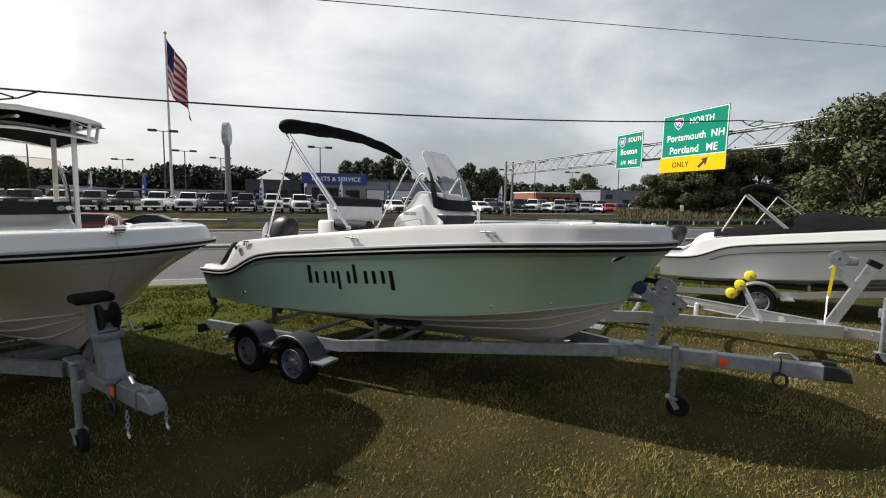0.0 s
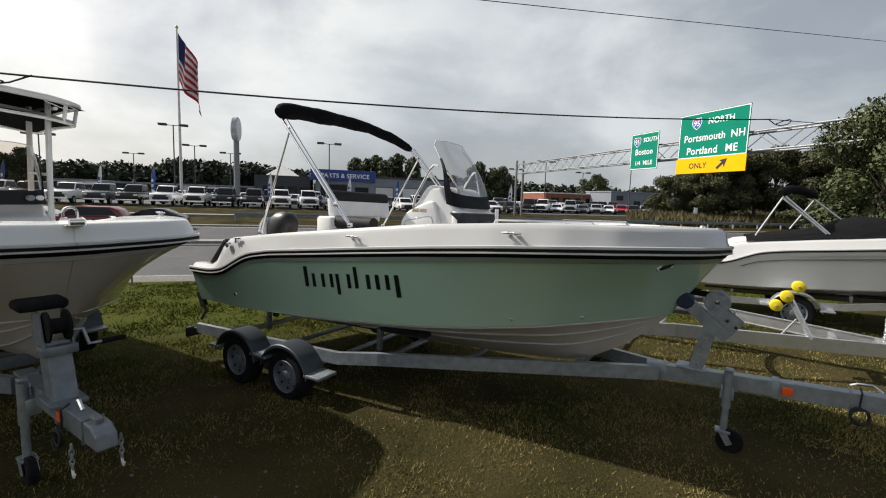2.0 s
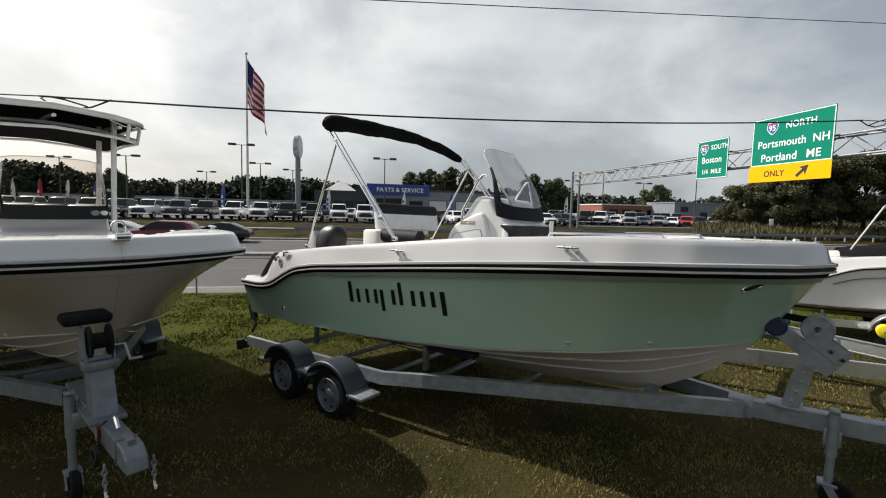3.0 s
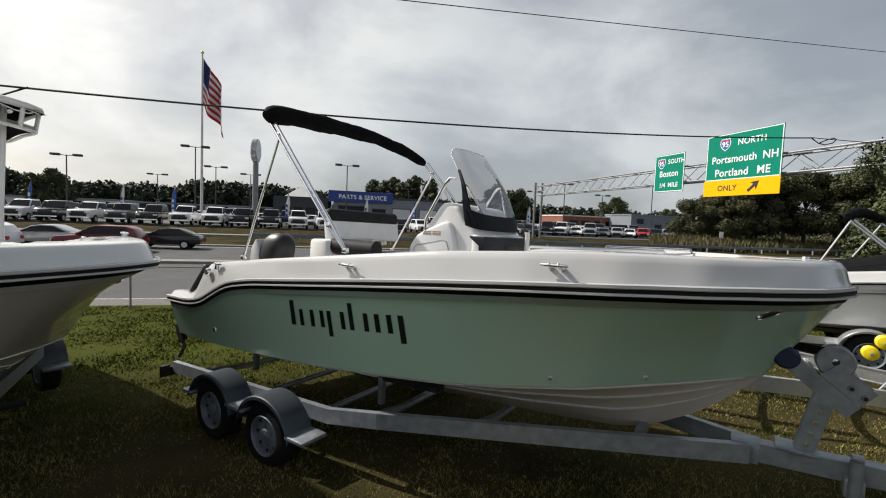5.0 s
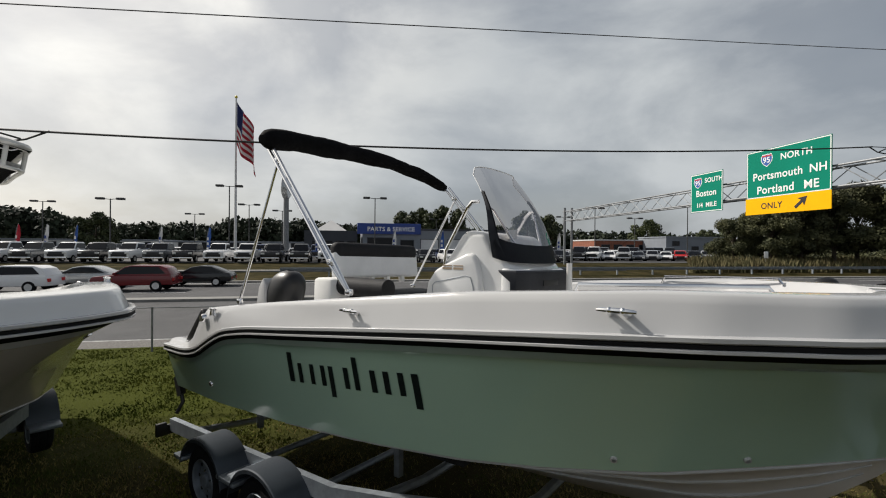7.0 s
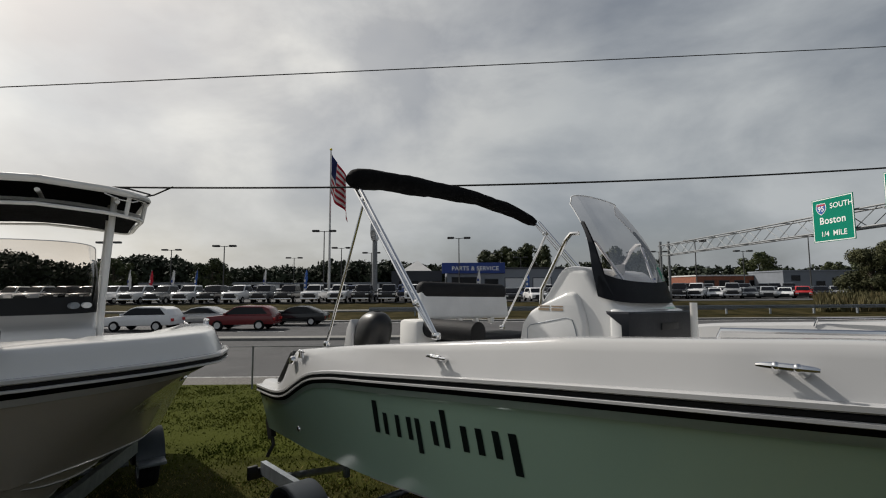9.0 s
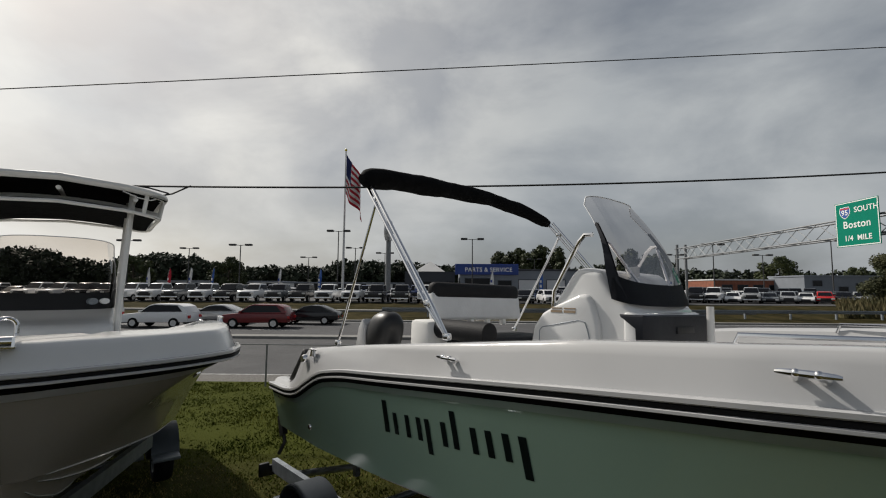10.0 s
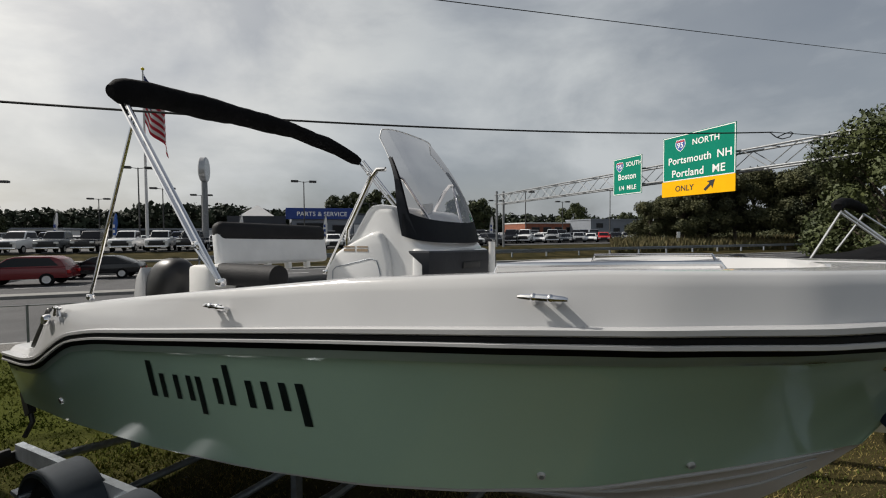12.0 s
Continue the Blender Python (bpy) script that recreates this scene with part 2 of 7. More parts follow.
# ground: lawn soil with green and dry patches
M["blade_green"] = mat("blade_green", (0.125, 0.128, 0.022), 0.95, col2=(0.050, 0.070, 0.010), scale=0.7, detail=8.0, spec=0.05)
g = M["lawn"] = mat("lawn", (0.062, 0.050, 0.022), 0.98, spec=0.03, col2=(0.018, 0.018, 0.006), scale=0.7, bump=0.9, bscale=35.0, detail=12.0)
gt = g.node_tree
g_b = gt.nodes["Principled BSDF"]
g_co = gt.nodes.new("ShaderNodeTexCoord")
g_dot = gt.nodes.new("ShaderNodeVectorMath")
g_dot.operation = "DOT_PRODUCT"
g_dot.inputs[1].default_value = (-0.333, 0.943, 0)
g_n = gt.nodes.new("ShaderNodeTexNoise")
g_n.inputs["Scale"].default_value, g_n.inputs["Detail"].default_value = 0.8, 6.0
g_add = gt.nodes.new("ShaderNodeMath")
g_add.operation = "MULTIPLY_ADD"
g_add.inputs[1].default_value = 3.0
g_mr = gt.nodes.new("ShaderNodeMapRange")
g_mr.inputs["From Min"].default_value, g_mr.inputs["From Max"].default_value = 8.0, 11.0
g_mix = gt.nodes.new("ShaderNodeMix")
g_mix.data_type = "RGBA"
g_mix.inputs["B"].default_value = (0.052, 0.060, 0.010, 1)
old = g_b.inputs["Base Color"].links[0].from_socket
gt.links.new(g_co.outputs["Object"], g_dot.inputs[0])
gt.links.new(g_co.outputs["Object"], g_n.inputs["Vector"])
gt.links.new(g_n.outputs["Fac"], g_add.inputs[0])
gt.links.new(g_dot.outputs["Value"], g_add.inputs[2])
gt.links.new(g_add.outputs[0], g_mr.inputs["Value"])
g_lt = gt.nodes.new("ShaderNodeMath")
g_lt.operation = "LESS_THAN"
g_lt.inputs[1].default_value = 20.0
g_mm = gt.nodes.new("ShaderNodeMath")
g_mm.operation = "MULTIPLY"
gt.links.new(g_dot.outputs["Value"], g_lt.inputs[0])
gt.links.new(g_mr.outputs[0], g_mm.inputs[0])
gt.links.new(g_lt.outputs[0], g_mm.inputs[1])
gt.links.new(g_mm.outputs[0], g_mix.inputs["Factor"])
gt.links.new(old, g_mix.inputs["A"])
gt.links.new(g_mix.outputs["Result"], g_b.inputs["Base Color"])


# ---- helpers of my own ----
def bm_new():
    return bmesh.new()


def put(name, bm, material, smooth=True, auto=35):
    me = bpy.data.meshes.new(name)
    bm.normal_update()
    bm.to_mesh(me)
    bm.free()
    mats = material if isinstance(material, (list, tuple)) else [material]
    for k in mats:
        me.materials.append(M[k])
    if smooth:
        me.polygons.foreach_set("use_smooth", [True] * len(me.polygons))
        me.set_sharp_from_angle(angle=radians(auto))
    return new(name, me)


def part(name, bm, material, parent, label="", smooth=True):
    ob = put(name, bm, material, smooth)
    ob.parent = parent
    if label:
        tagged(ob, label)
    return ob


def thing(name, label, category, m=None, group="", kind=""):
    e = new(name)
    e.empty_display_size = 0.2
    if m is not None:
        e.matrix_world = m
    return tagged(e, label, category, group, kind)


def box(bm, a, b, bevel=0.0, m=None, seg=2):
    """Box between corners a and b."""
    c = [(p + q) / 2 for p, q in zip(a, b)]
    d = [abs(q - p) for p, q in zip(a, b)]
    mm = Matrix.Translation(c) @ Matrix.Diagonal((*d, 1))
    r = bmesh.ops.create_cube(bm, size=1.0, matrix=(m @ mm) if m is not None else mm)
    if bevel > 0:
        ed = {e for v in r["verts"] for e in v.link_edges}
        bmesh.ops.bevel(bm, geom=list(ed), offset=bevel, segments=seg, affect="EDGES", profile=0.5)
    return bm


def beam(bm, a, b, wid, hei, up=(0, 0, 1)):
    """Rectangular bar from a to b."""
    a, b, up = Vector(a), Vector(b), Vector(up)
    d = (b - a).normalized()
    sd = d.cross(up).normalized() * wid / 2
    u2 = sd.cross(d).normalized() * hei / 2
    vs = []
    for p in (a, b):
        vs.append([bm.verts.new(p + sx * sd + sz * u2) for sx, sz in ((-1, -1), (1, -1), (1, 1), (-1, 1))])
    for i in range(4):
        j = (i + 1) % 4
        bm.faces.new((vs[0][i], vs[0][j], vs[1][j], vs[1][i]))
    bm.faces.new(vs[0][::-1])
    bm.faces.new(vs[1])
    return bm


def tube(bm, pts, rad, seg=10, close=False):
    """Round tube along points; rad a number or a list."""
    pts = [Vector(p) for p in pts]
    n = len(pts)
    rads = rad if isinstance(rad, (list, tuple)) else [rad] * n
    rings = []
    ref = None
    for i, p in enumerate(pts):
        a, b = pts[max(0, i - 1)], pts[min(n - 1, i + 1)]
        if close:
            a, b = pts[i - 1], pts[(i + 1) % n]
        d = (b - a).normalized()
        if ref is None:
            ref = d.orthogonal().normalized()
        ref = (ref - d * ref.dot(d)).normalized()
        s2 = d.cross(ref)
        rings.append([bm.verts.new(p + rads[i] * (math.cos(2 * math.pi * k / seg) * ref + math.sin(2 * math.pi * k / seg) * s2)) for k in range(seg)])
    for i in range(n if close else n - 1):
        r0, r1 = rings[i], rings[(i + 1) % n]
        for k in range(seg):
            k2 = (k + 1) % seg
            bm.faces.new((r0[k], r0[k2], r1[k2], r1[k]))
    if not close:
        bm.faces.new(rings[0][::-1])
        bm.faces.new(rings[-1])
    return bm


def cyl(bm, a, b, rad, rad2=None, seg=20):
    return tube(bm, [a, b], [rad, rad if rad2 is None else rad2], seg)


def lathe(bm, prof, m=None, seg=28, axis="y"):
    """Turn (radius, offset) pairs about the y axis."""
    rings = []
    for r, o in prof:
        ring = []
        for k in range(seg):
            a = 2 * math.pi * k / seg
            v = Vector((r * math.cos(a), o, r * math.sin(a)))
            if axis == "z":
                v = Vector((r * math.cos(a), r * math.sin(a), o))
            ring.append(bm.verts.new(m @ v if m is not None else v))
        rings.append(ring)
    for r0, r1 in zip(rings, rings[1:]):
        for k in range(seg):
            k2 = (k + 1) % seg
            bm.faces.new((r0[k], r0[k2], r1[k2], r1[k]))
    bmesh.ops.recalc_face_normals(bm, faces=bm.faces)
    return bm


def grid(bm, rows, close_u=False):
    """Skin over a list of equal-length rows of points."""
    vs = [[bm.verts.new(p) for p in row] for row in rows]
    for r0, r1 in zip(vs, vs[1:]):
        for k in range(len(r0) - (0 if close_u else 1)):
            k2 = (k + 1) % len(r0)
            bm.faces.new((r0[k], r0[k2], r1[k2], r1[k]))
    return vs


def extrude_profile(bm, prof, y0, y1, bevel=0.0, seg=3):
    """Side profile of (x, z) pairs pulled from y0 to y1, rims rounded."""
    a = [bm.verts.new((x, y0, z)) for x, z in prof]
    b = [bm.verts.new((x, y1, z)) for x, z in prof]
    n = len(prof)
    fs = [bm.faces.new(a), bm.faces.new(b[::-1])]
    for i in range(n):
        j = (i + 1) % n
        fs.append(bm.faces.new((a[i], b[i], b[j], a[j])))
    bmesh.ops.recalc_face_normals(bm, faces=fs)
    if bevel:
        ed = {e for v in a + b for e in v.link_edges}
        bmesh.ops.bevel(bm, geom=list(ed), offset=bevel, segments=seg, affect="EDGES", profile=0.5)
    return bm


def smooth_fn(xs, ys, win=0.16):
    def f(x):
        return float(np.mean(np.interp(np.linspace(x - win, x + win, 9), xs, ys)))
    return f


def letters(name, words, size, m, material, parent, label="", depth=0.004, align="LEFT"):
    cu = bpy.data.curves.new(name, "FONT")
    cu.body, cu.size, cu.extrude, cu.align_x = words, size, depth, align
    cu.offset, cu.space_character = size * 0.014, 1.06
    tmp = new(name + "_src", cu)
    dg = bpy.context.evaluated_depsgraph_get()
    me = bpy.data.meshes.new_from_object(tmp.evaluated_get(dg))
    bpy.data.objects.remove(tmp)
    bpy.data.curves.remove(cu)
    # one mesh for each letter
    whole = bmesh.new()
    whole.from_mesh(me)
    bpy.data.meshes.remove(me)
    left, runs = set(whole.verts), []
    while left:
        stack, isle = [left.pop()], []
        while stack:
            v = stack.pop()
            isle.append(v)
            for e in v.link_edges:
                w = e.other_vert(v)
                if w in left:
                    left.remove(w)
                    stack.append(w)
        runs.append([min(v.co.x for v in isle), max(v.co.x for v in isle), isle])
    runs.sort(key=lambda q: q[0])
    glyphs = []
    for a, c, isle in runs:
        if glyphs and a < glyphs[-1][1] - 0.02 * size:
            glyphs[-1][1] = max(glyphs[-1][1], c)
            glyphs[-1][2] += isle
        else:
            glyphs.append([a, c, list(isle)])
    for a, c, isle in glyphs:
        b = bmesh.new()
        copy_of = {v: b.verts.new(v.co) for v in isle}
        for f in {f for v in isle for f in v.link_faces}:
            b.faces.new([copy_of[v] for v in f.verts])
        me = bpy.data.meshes.new(name)
        b.to_mesh(me)
        b.free()
        me.materials.append(M[material])
        ob = new(name, me)
        ob.parent = parent
        ob.matrix_local = m
    whole.free()


def facing(px, py, pz, ex, ez):
    """Pose whose local x runs along ex and local y along ez (for flat signs)."""
    ex, ez = Vector(ex).normalized(), Vector(ez).normalized()
    nz = ex.cross(ez)
    m = Matrix((ex, ez, nz)).transposed().to_4x4()
    m.translation = (px, py, pz)
    return m


# ---- ground, road, kerbs ----
RD, RQ = Vector((0.943, 0.333, 0)), Vector((-0.333, 0.943, 0))


def rq(r, q, z=0.0):
    return RD * r + RQ * q + Vector((0, 0, z))


def gz(x, y):
    q = -0.333 * x + 0.943 * y
    t = min(1.0, max(0.0, (q - 2.5) / 4.5))
    return 0.10 - 0.25 * t * t * (3 - 2 * t)


FAR, LOT = -0.70, 0.45


def hz(q):
    """Height of the land along the line square to the road."""
    return float(np.interp(q, [7.0, 12.0, 15.6, 16.0, 40.6, 41.0, 53.0, 400.0], [-0.15, -0.33, -0.60, FAR - 0.3, FAR - 0.3, FAR + 0.1, LOT - 0.05, LOT - 0.05]))


bm = bm_new()
xs = [-900, -300, -100, -50, -30] + list(np.linspace(-20, 24, 89)) + [32, 50, 100, 300, 900]
qs = [-300, -60, -20, -8] + list(np.linspace(-4, 15.6, 80)) + [16, 20, 28, 34, 40.6, 41, 45, 49, 53, 66, 90, 140, 240, 500, 1200]
rows = []
for q in qs:
    row = []
    for r in xs:
        p = rq(r, q)
        z = gz(p.x, p.y) if q < 7.0 else hz(q)
        if -20 < r < 24 and -4 < q < 15.5:
            z += 0.018 * noise.noise(Vector((p.x * 1.3, p.y * 1.3, 0))) + 0.008 * noise.noise(Vector((p.x * 5, p.y * 5, 3)))
        row.append((p.x, p.y, z))
    rows.append(row)
grid(bm, rows)
tagged(put("ground", bm, "lawn"), "patchy dry and green mown lawn, worn in places", "lawn", kind="structure")


def strip(name, material, q0, q1, z0, z1, label, cat, r0=-260, r1=260, bevel=0.0):
    b = bm_new()
    box(b, (r0, q0, z0), (r1, q1, z1), bevel)
    ob = put(name, b, material, smooth=False)
    ob.matrix_world = Matrix.Rotation(math.atan2(RD.y, RD.x), 4, "Z")
    return tagged(ob, label, cat, kind="structure")


strip("gravel_verge", "gravel", 15.5, 16.7, FAR - 0.3, FAR + 0.08, "strip of pale gravel between lawn and road", "verge")
strip("road", "asphalt", 16.7, 27.3, FAR - 0.3, FAR, "grey asphalt road with worn lane marks", "road")
strip("kerb", "concrete", 27.3, 28.3, FAR - 0.3, FAR + 0.14, "low concrete divider between the carriageways", "kerb", bevel=0.02)
strip("road_far", "asphalt", 28.3, 40.0, FAR - 0.3, FAR, "grey asphalt carriageway", "road")
strip("kerb_far", "concrete", 40.0, 40.7, FAR - 0.3, FAR + 0.13, "pale concrete kerb", "kerb")
strip("road_service", "concrete", 46.0, 48.0, FAR - 0.3, hz(47) + 0.06, "pale access lane before the car lot", "road", -200, 30)
strip("lot", "asphalt_lot", 53.2, 135.0, FAR - 0.3, LOT, "dark asphalt of the car lot", "parking lot", -150, 95)
for q, long in ((19.6, 3.0), (32.4, 3.0), (36.2, 3.0)):
    for r in np.arange(-60, 80, 12.0):
        b = bm_new()
        box(b, (r, q - 0.07, FAR - 0.03), (r + long, q + 0.07, FAR + 0.008))
        ob = put("lane_mark", b, "road_paint", smooth=False)
        ob.matrix_world = Matrix.Rotation(math.atan2(RD.y, RD.x), 4, "Z")
        tagged(ob, "worn white dashed lane mark on the asphalt", "road marking", "lane marks", kind="structure")
strip("edge_line", "worn_paint", 17.1, 17.25, FAR - 0.1, FAR + 0.008, "white painted edge line on the road", "road marking")
strip("edge_line_far", "road_paint", 39.4, 39.54, FAR - 0.1, FAR + 0.008, "white painted edge line on the road", "road marking")

# ---- boats and trailers ----
# Boat frame: x ahead with 0 at the bow tip, y to port, z up from the lawn's datum.
RAIL_B = smooth_fn([-6.2, -5.8, -5.0, -4.0, -3.0, -2.2, -1.6, -1.1, -0.7, -0.4, -0.18, -0.05, 0.0], [1.10, 1.12, 1.17, 1.20, 1.21, 1.20, 1.17, 1.09, 0.94, 0.72, 0.46, 0.19, 0.0], 0.05)
RAIL_Z = smooth_fn([-6.6, -6.05, -5.52, -5.22, -4.97, -4.72, -4.3, -3.66, -3.0, -2.24, -1.6, -1.0, -0.5, 0.0, 0.3], [1.06, 1.07, 1.09, 1.14, 1.26, 1.37, 1.44, 1.505, 1.575, 1.65, 1.705, 1.745, 1.768, 1.776, 1.776], 0.12)
TOP_Z = smooth_fn([-6.5, -6.0, -5.60, -5.48, -5.27, -5.12, -4.2, -3.3, -2.3, -1.3, 0.0, 0.3], [1.15, 1.15, 1.16, 1.19, 1.49, 1.545, 1.66, 1.76, 1.87, 1.935, 1.95, 1.95], 0.06)
CH_B = smooth_fn([-6.4, -5.0, -4.0, -3.0, -2.4, -1.9, -1.38, -0.85, -0.58, -0.40], [1.0, 1.03, 1.04, 1.01, 0.95, 0.85, 0.67, 0.33, 0.14, 0.0], 0.05)
CH_Z = smooth_fn([-6.4, -5.0, -4.0, -3.0, -2.3, -1.43, -0.8, -0.40, 0], [0.65, 0.68, 0.75, 0.84, 0.91, 1.02, 1.11, 1.17, 1.22], 0.1)
KEEL_Z = smooth_fn([-6.4, -5.0, -3.0, -1.9, -1.28, -1.06, -0.75, -0.52, -0.40, -0.15], [0.34, 0.37, 0.44, 0.51, 0.575, 0.645, 0.83, 1.04, 1.17, 1.42], 0.05)


def station_pairs(n=64):
    """Matched x of rail and chine, closer together towards the bow."""
    out = []
    for i in range(n + 1):
        t = i / n
        k = 1 - (1 - t) ** 1.7
        out.append((-6.0 + 6.0 * k, -5.93 + (5.93 - 0.40) * k))
    return out


def hull_side(sgn):
    rows = []
    for xr, xc in station_pairs():
        br, zr = RAIL_B(xr) if xr < -0.01 else 0.0, RAIL_Z(xr)
        bc, zc = CH_B(xc) if xc < -0.405 else 0.0, CH_Z(xc)
        row = []
        fade = min(1.0, max(0.0, (xr + 4.35) / 0.4)) * min(1.0, max(0.0, -xr / 0.8))
        for v in (0, 0.03, 0.09, 0.135, 0.15, 0.18, 0.25, 0.35, 0.45, 0.55, 0.65, 0.75, 0.85, 0.93, 0.98, 1.0):
            flare = v + 0.14 * math.sin(math.pi * v) * min(1.0, max(0.0, (xr + 3.2) / 2.5))
            inset = 0.016 * fade * min(1.0, max(0.0, (v - 0.135) / 0.03)) * (1 - v)
            x = xr + (xc - xr) * v
            b = br + (bc - br) * flare - inset if br + bc > 0.001 else 0.0
            row.append((x, sgn * max(0.0, b), zr + (zc - zr) * v))
        rows.append(row)
    bm = bm_new()
    grid(bm, rows)
    if sgn > 0:
        bmesh.ops.reverse_faces(bm, faces=bm.faces)
    return bm


def side_at(x, f):
    """A point of the starboard side at rail-x and fraction f down it, and its outward normal."""
    def pt(xx, ff):
        k = (xx + 6.0) / 6.0
        xc = -5.93 + (5.93 - 0.40) * k
        br, zr, bc, zc = RAIL_B(xx), RAIL_Z(xx), CH_B(xc), CH_Z(xc)
        fl = ff + 0.14 * math.sin(math.pi * ff) * min(1.0, max(0.0, (xx + 3.2) / 2.5))
        fade = min(1.0, max(0.0, (xx + 4.35) / 0.4)) * min(1.0, max(0.0, -xx / 0.8))
        ins = 0.016 * fade * min(1.0, max(0.0, (ff - 0.135) / 0.03)) * (1 - ff)
        return Vector((xx + (xc - xx) * ff, -(br + (bc - br) * fl - ins), zr + (zc - zr) * ff))
    p = pt(x, f)
    n = (pt(x + 0.02, f) - pt(x - 0.02, f)).cross(pt(x, f - 0.02) - pt(x, f + 0.02)).normalized()
    if n.y > 0:
        n = -n
    return p, n


def bottom_pt(t, v, sgn):
    xc = -5.93 + (5.93 - 0.40) * t
    xk = -5.87 + (5.87 - 0.40) * t
    bc = CH_B(xc) if xc < -0.405 else 0.0
    zk, zc = KEEL_Z(xk), CH_Z(xc)
    b = bc * v
    z = zk + (zc - zk) * (v + (0.10 * math.sin(math.pi * v) if t > 0.5 else 0))
    return Vector((xk + (xc - xk) * v, sgn * b, z))


def hull_bottom():
    bm = bm_new()
    n = 56
    for sgn in (-1, 1):
        rows = [[bottom_pt(1 - (1 - i / n) ** 1.6, v, sgn) for v in (0, 0.12, 0.25, 0.4, 0.55, 0.7, 0.85, 0.95, 1.0)] for i in range(n + 1)]
        grid(bm, rows)
    bmesh.ops.recalc_face_normals(bm, faces=bm.faces)
    return bm


def rail_loop(off, dz, n=90, x0=-6.0):
    """Points of the rub rail from stern to stern round the bow."""
    half = []
    for i in range(n + 1):
        k = 1 - (1 - i / n) ** 1.7
        x = x0 + (0.0 - x0) * k
        half.append((x, RAIL_B(x) if x < -0.01 else 0.0, RAIL_Z(x) + dz))
    out = []
    for x, b, z in half:
        out.append(Vector((x + (off if b < 0.35 else off * 0.3), -(b + off), z)))
    for x, b, z in reversed(half[:-1]):
        out.append(Vector((x + (off if b < 0.35 else off * 0.3), b + off, z)))
    return out


def ribbon(bm, pts, hei, thick):
    """A raised band along points, square in section."""
    n = len(pts)
    rows = []
    for i, p in enumerate(pts):
        d = pts[min(n - 1, i + 1)] - pts[max(0, i - 1)]
        o = Vector((-d.y, d.x, 0))
        o = -o.normalized() if o.length > 1e-6 else Vector((1, 0, 0))
        if p.y < -1e-4 and o.y > 0 or p.y > 1e-4 and o.y < 0:
            o = -o
        if abs(p.y) < 0.05:
            o = Vector((1, 0, 0))
        t = Vector((0, 0, hei / 2))
        rows.append([p - t - o * 0.03, p - t + o * thick * 0.7, p - t * 0.6 + o * thick, p + t * 0.6 + o * thick, p + t + o * thick * 0.7, p + t - o * 0.03])
    grid(bm, rows)
    bmesh.ops.recalc_face_normals(bm, faces=bm.faces)
    return bm


def deck_mesh():
    """Gunwale cap, inner coaming and sole, one skin."""
    bm = bm_new()
    n = 72
    secs = []
    for i in range(n + 1):
        k = 1 - (1 - i / n) ** 1.7
        x = -6.0 + 6.0 * k
        b, zr, zt = (RAIL_B(x) if x < -0.01 else 0.0), RAIL_Z(x), TOP_Z(x)
        h = zt - zr
        wide = 0.24 + 0.25 * max(0.0, (x + 1.2) / 1.2)
        bi = max(0.0, b - wide)
        sole = 1.34 if x > -5.35 else zt - 0.01
        if x > -1.25:
            sole = 1.66
        if x > -0.55:
            sole, bi = zt - 0.005, bi * 0.5
        shift = -0.06 * max(0.0, (x + 1.0))
        sec = [(x, b, zr - 0.005), (x, b - 0.004, zr + 0.02), (x + shift * 0.3, b - 0.022, zr + h * 0.35), (x + shift * 0.6, b - 0.048, zr + h * 0.75), (x + shift, b - 0.062, zr + h * 0.93), (x + shift * 1.2, b - 0.076, zt - 0.003), (x + shift * 1.3, b - 0.10, zt), (x + shift * 1.5, bi + 0.03, zt), (x + shift * 1.5, bi, zt - 0.02), (x + shift * 1.5, bi - 0.08, (zt + sole) / 2), (x + shift * 1.5, max(0.0, bi - 0.30), sole), (x + shift * 1.5, 0.0, sole)]
        secs.append([(p[0], max(0.0, p[1]), p[2]) for p in sec])
    for sgn in (-1, 1):
        grid(bm, [[(p[0], sgn * p[1], p[2]) for p in sec] for sec in secs])
    bmesh.ops.recalc_face_normals(bm, faces=bm.faces)
    return bm


def u_curve(x_rear, x_front, half, z_rear, z_front, power=0.5):
    def f(t):
        a = math.pi * (t - 0.5)
        y = half * math.copysign(abs(math.sin(a)) ** 0.75, a)
        c = abs(math.cos(a)) ** power
        return Vector((x_rear + (x_front - x_rear) * c, y, z_rear + (z_front - z_rear) * c))
    return f


def cleat(parent, x, y, z, long=0.2, inw=0.0):
    b = bm_new()
    pts = [(x - long / 2, y, z + 0.050), (x - long * 0.42, y, z + 0.051), (x - long * 0.18, y, z + 0.051), (x + long * 0.18, y, z + 0.051), (x + long * 0.42, y, z + 0.051), (x + long / 2, y, z + 0.050)]
    tube(b, pts, [0.006, 0.009, 0.012, 0.012, 0.009, 0.006], 8)
    for dx in (-0.17, 0.17):
        cyl(b, (x + dx * long * 1.3, y + inw, z - 0.005 if not inw else z + 0.030), (x + dx * long, y, z + 0.048), 0.016, 0.011, 10)
        bmesh.ops.create_uvsphere(b, u_segments=10, v_segments=6, radius=0.015, matrix=Matrix.Translation((x + dx * long, y, z + 0.051)))
    return part("cleat", b, "chrome", parent, "polished steel mooring cleat")


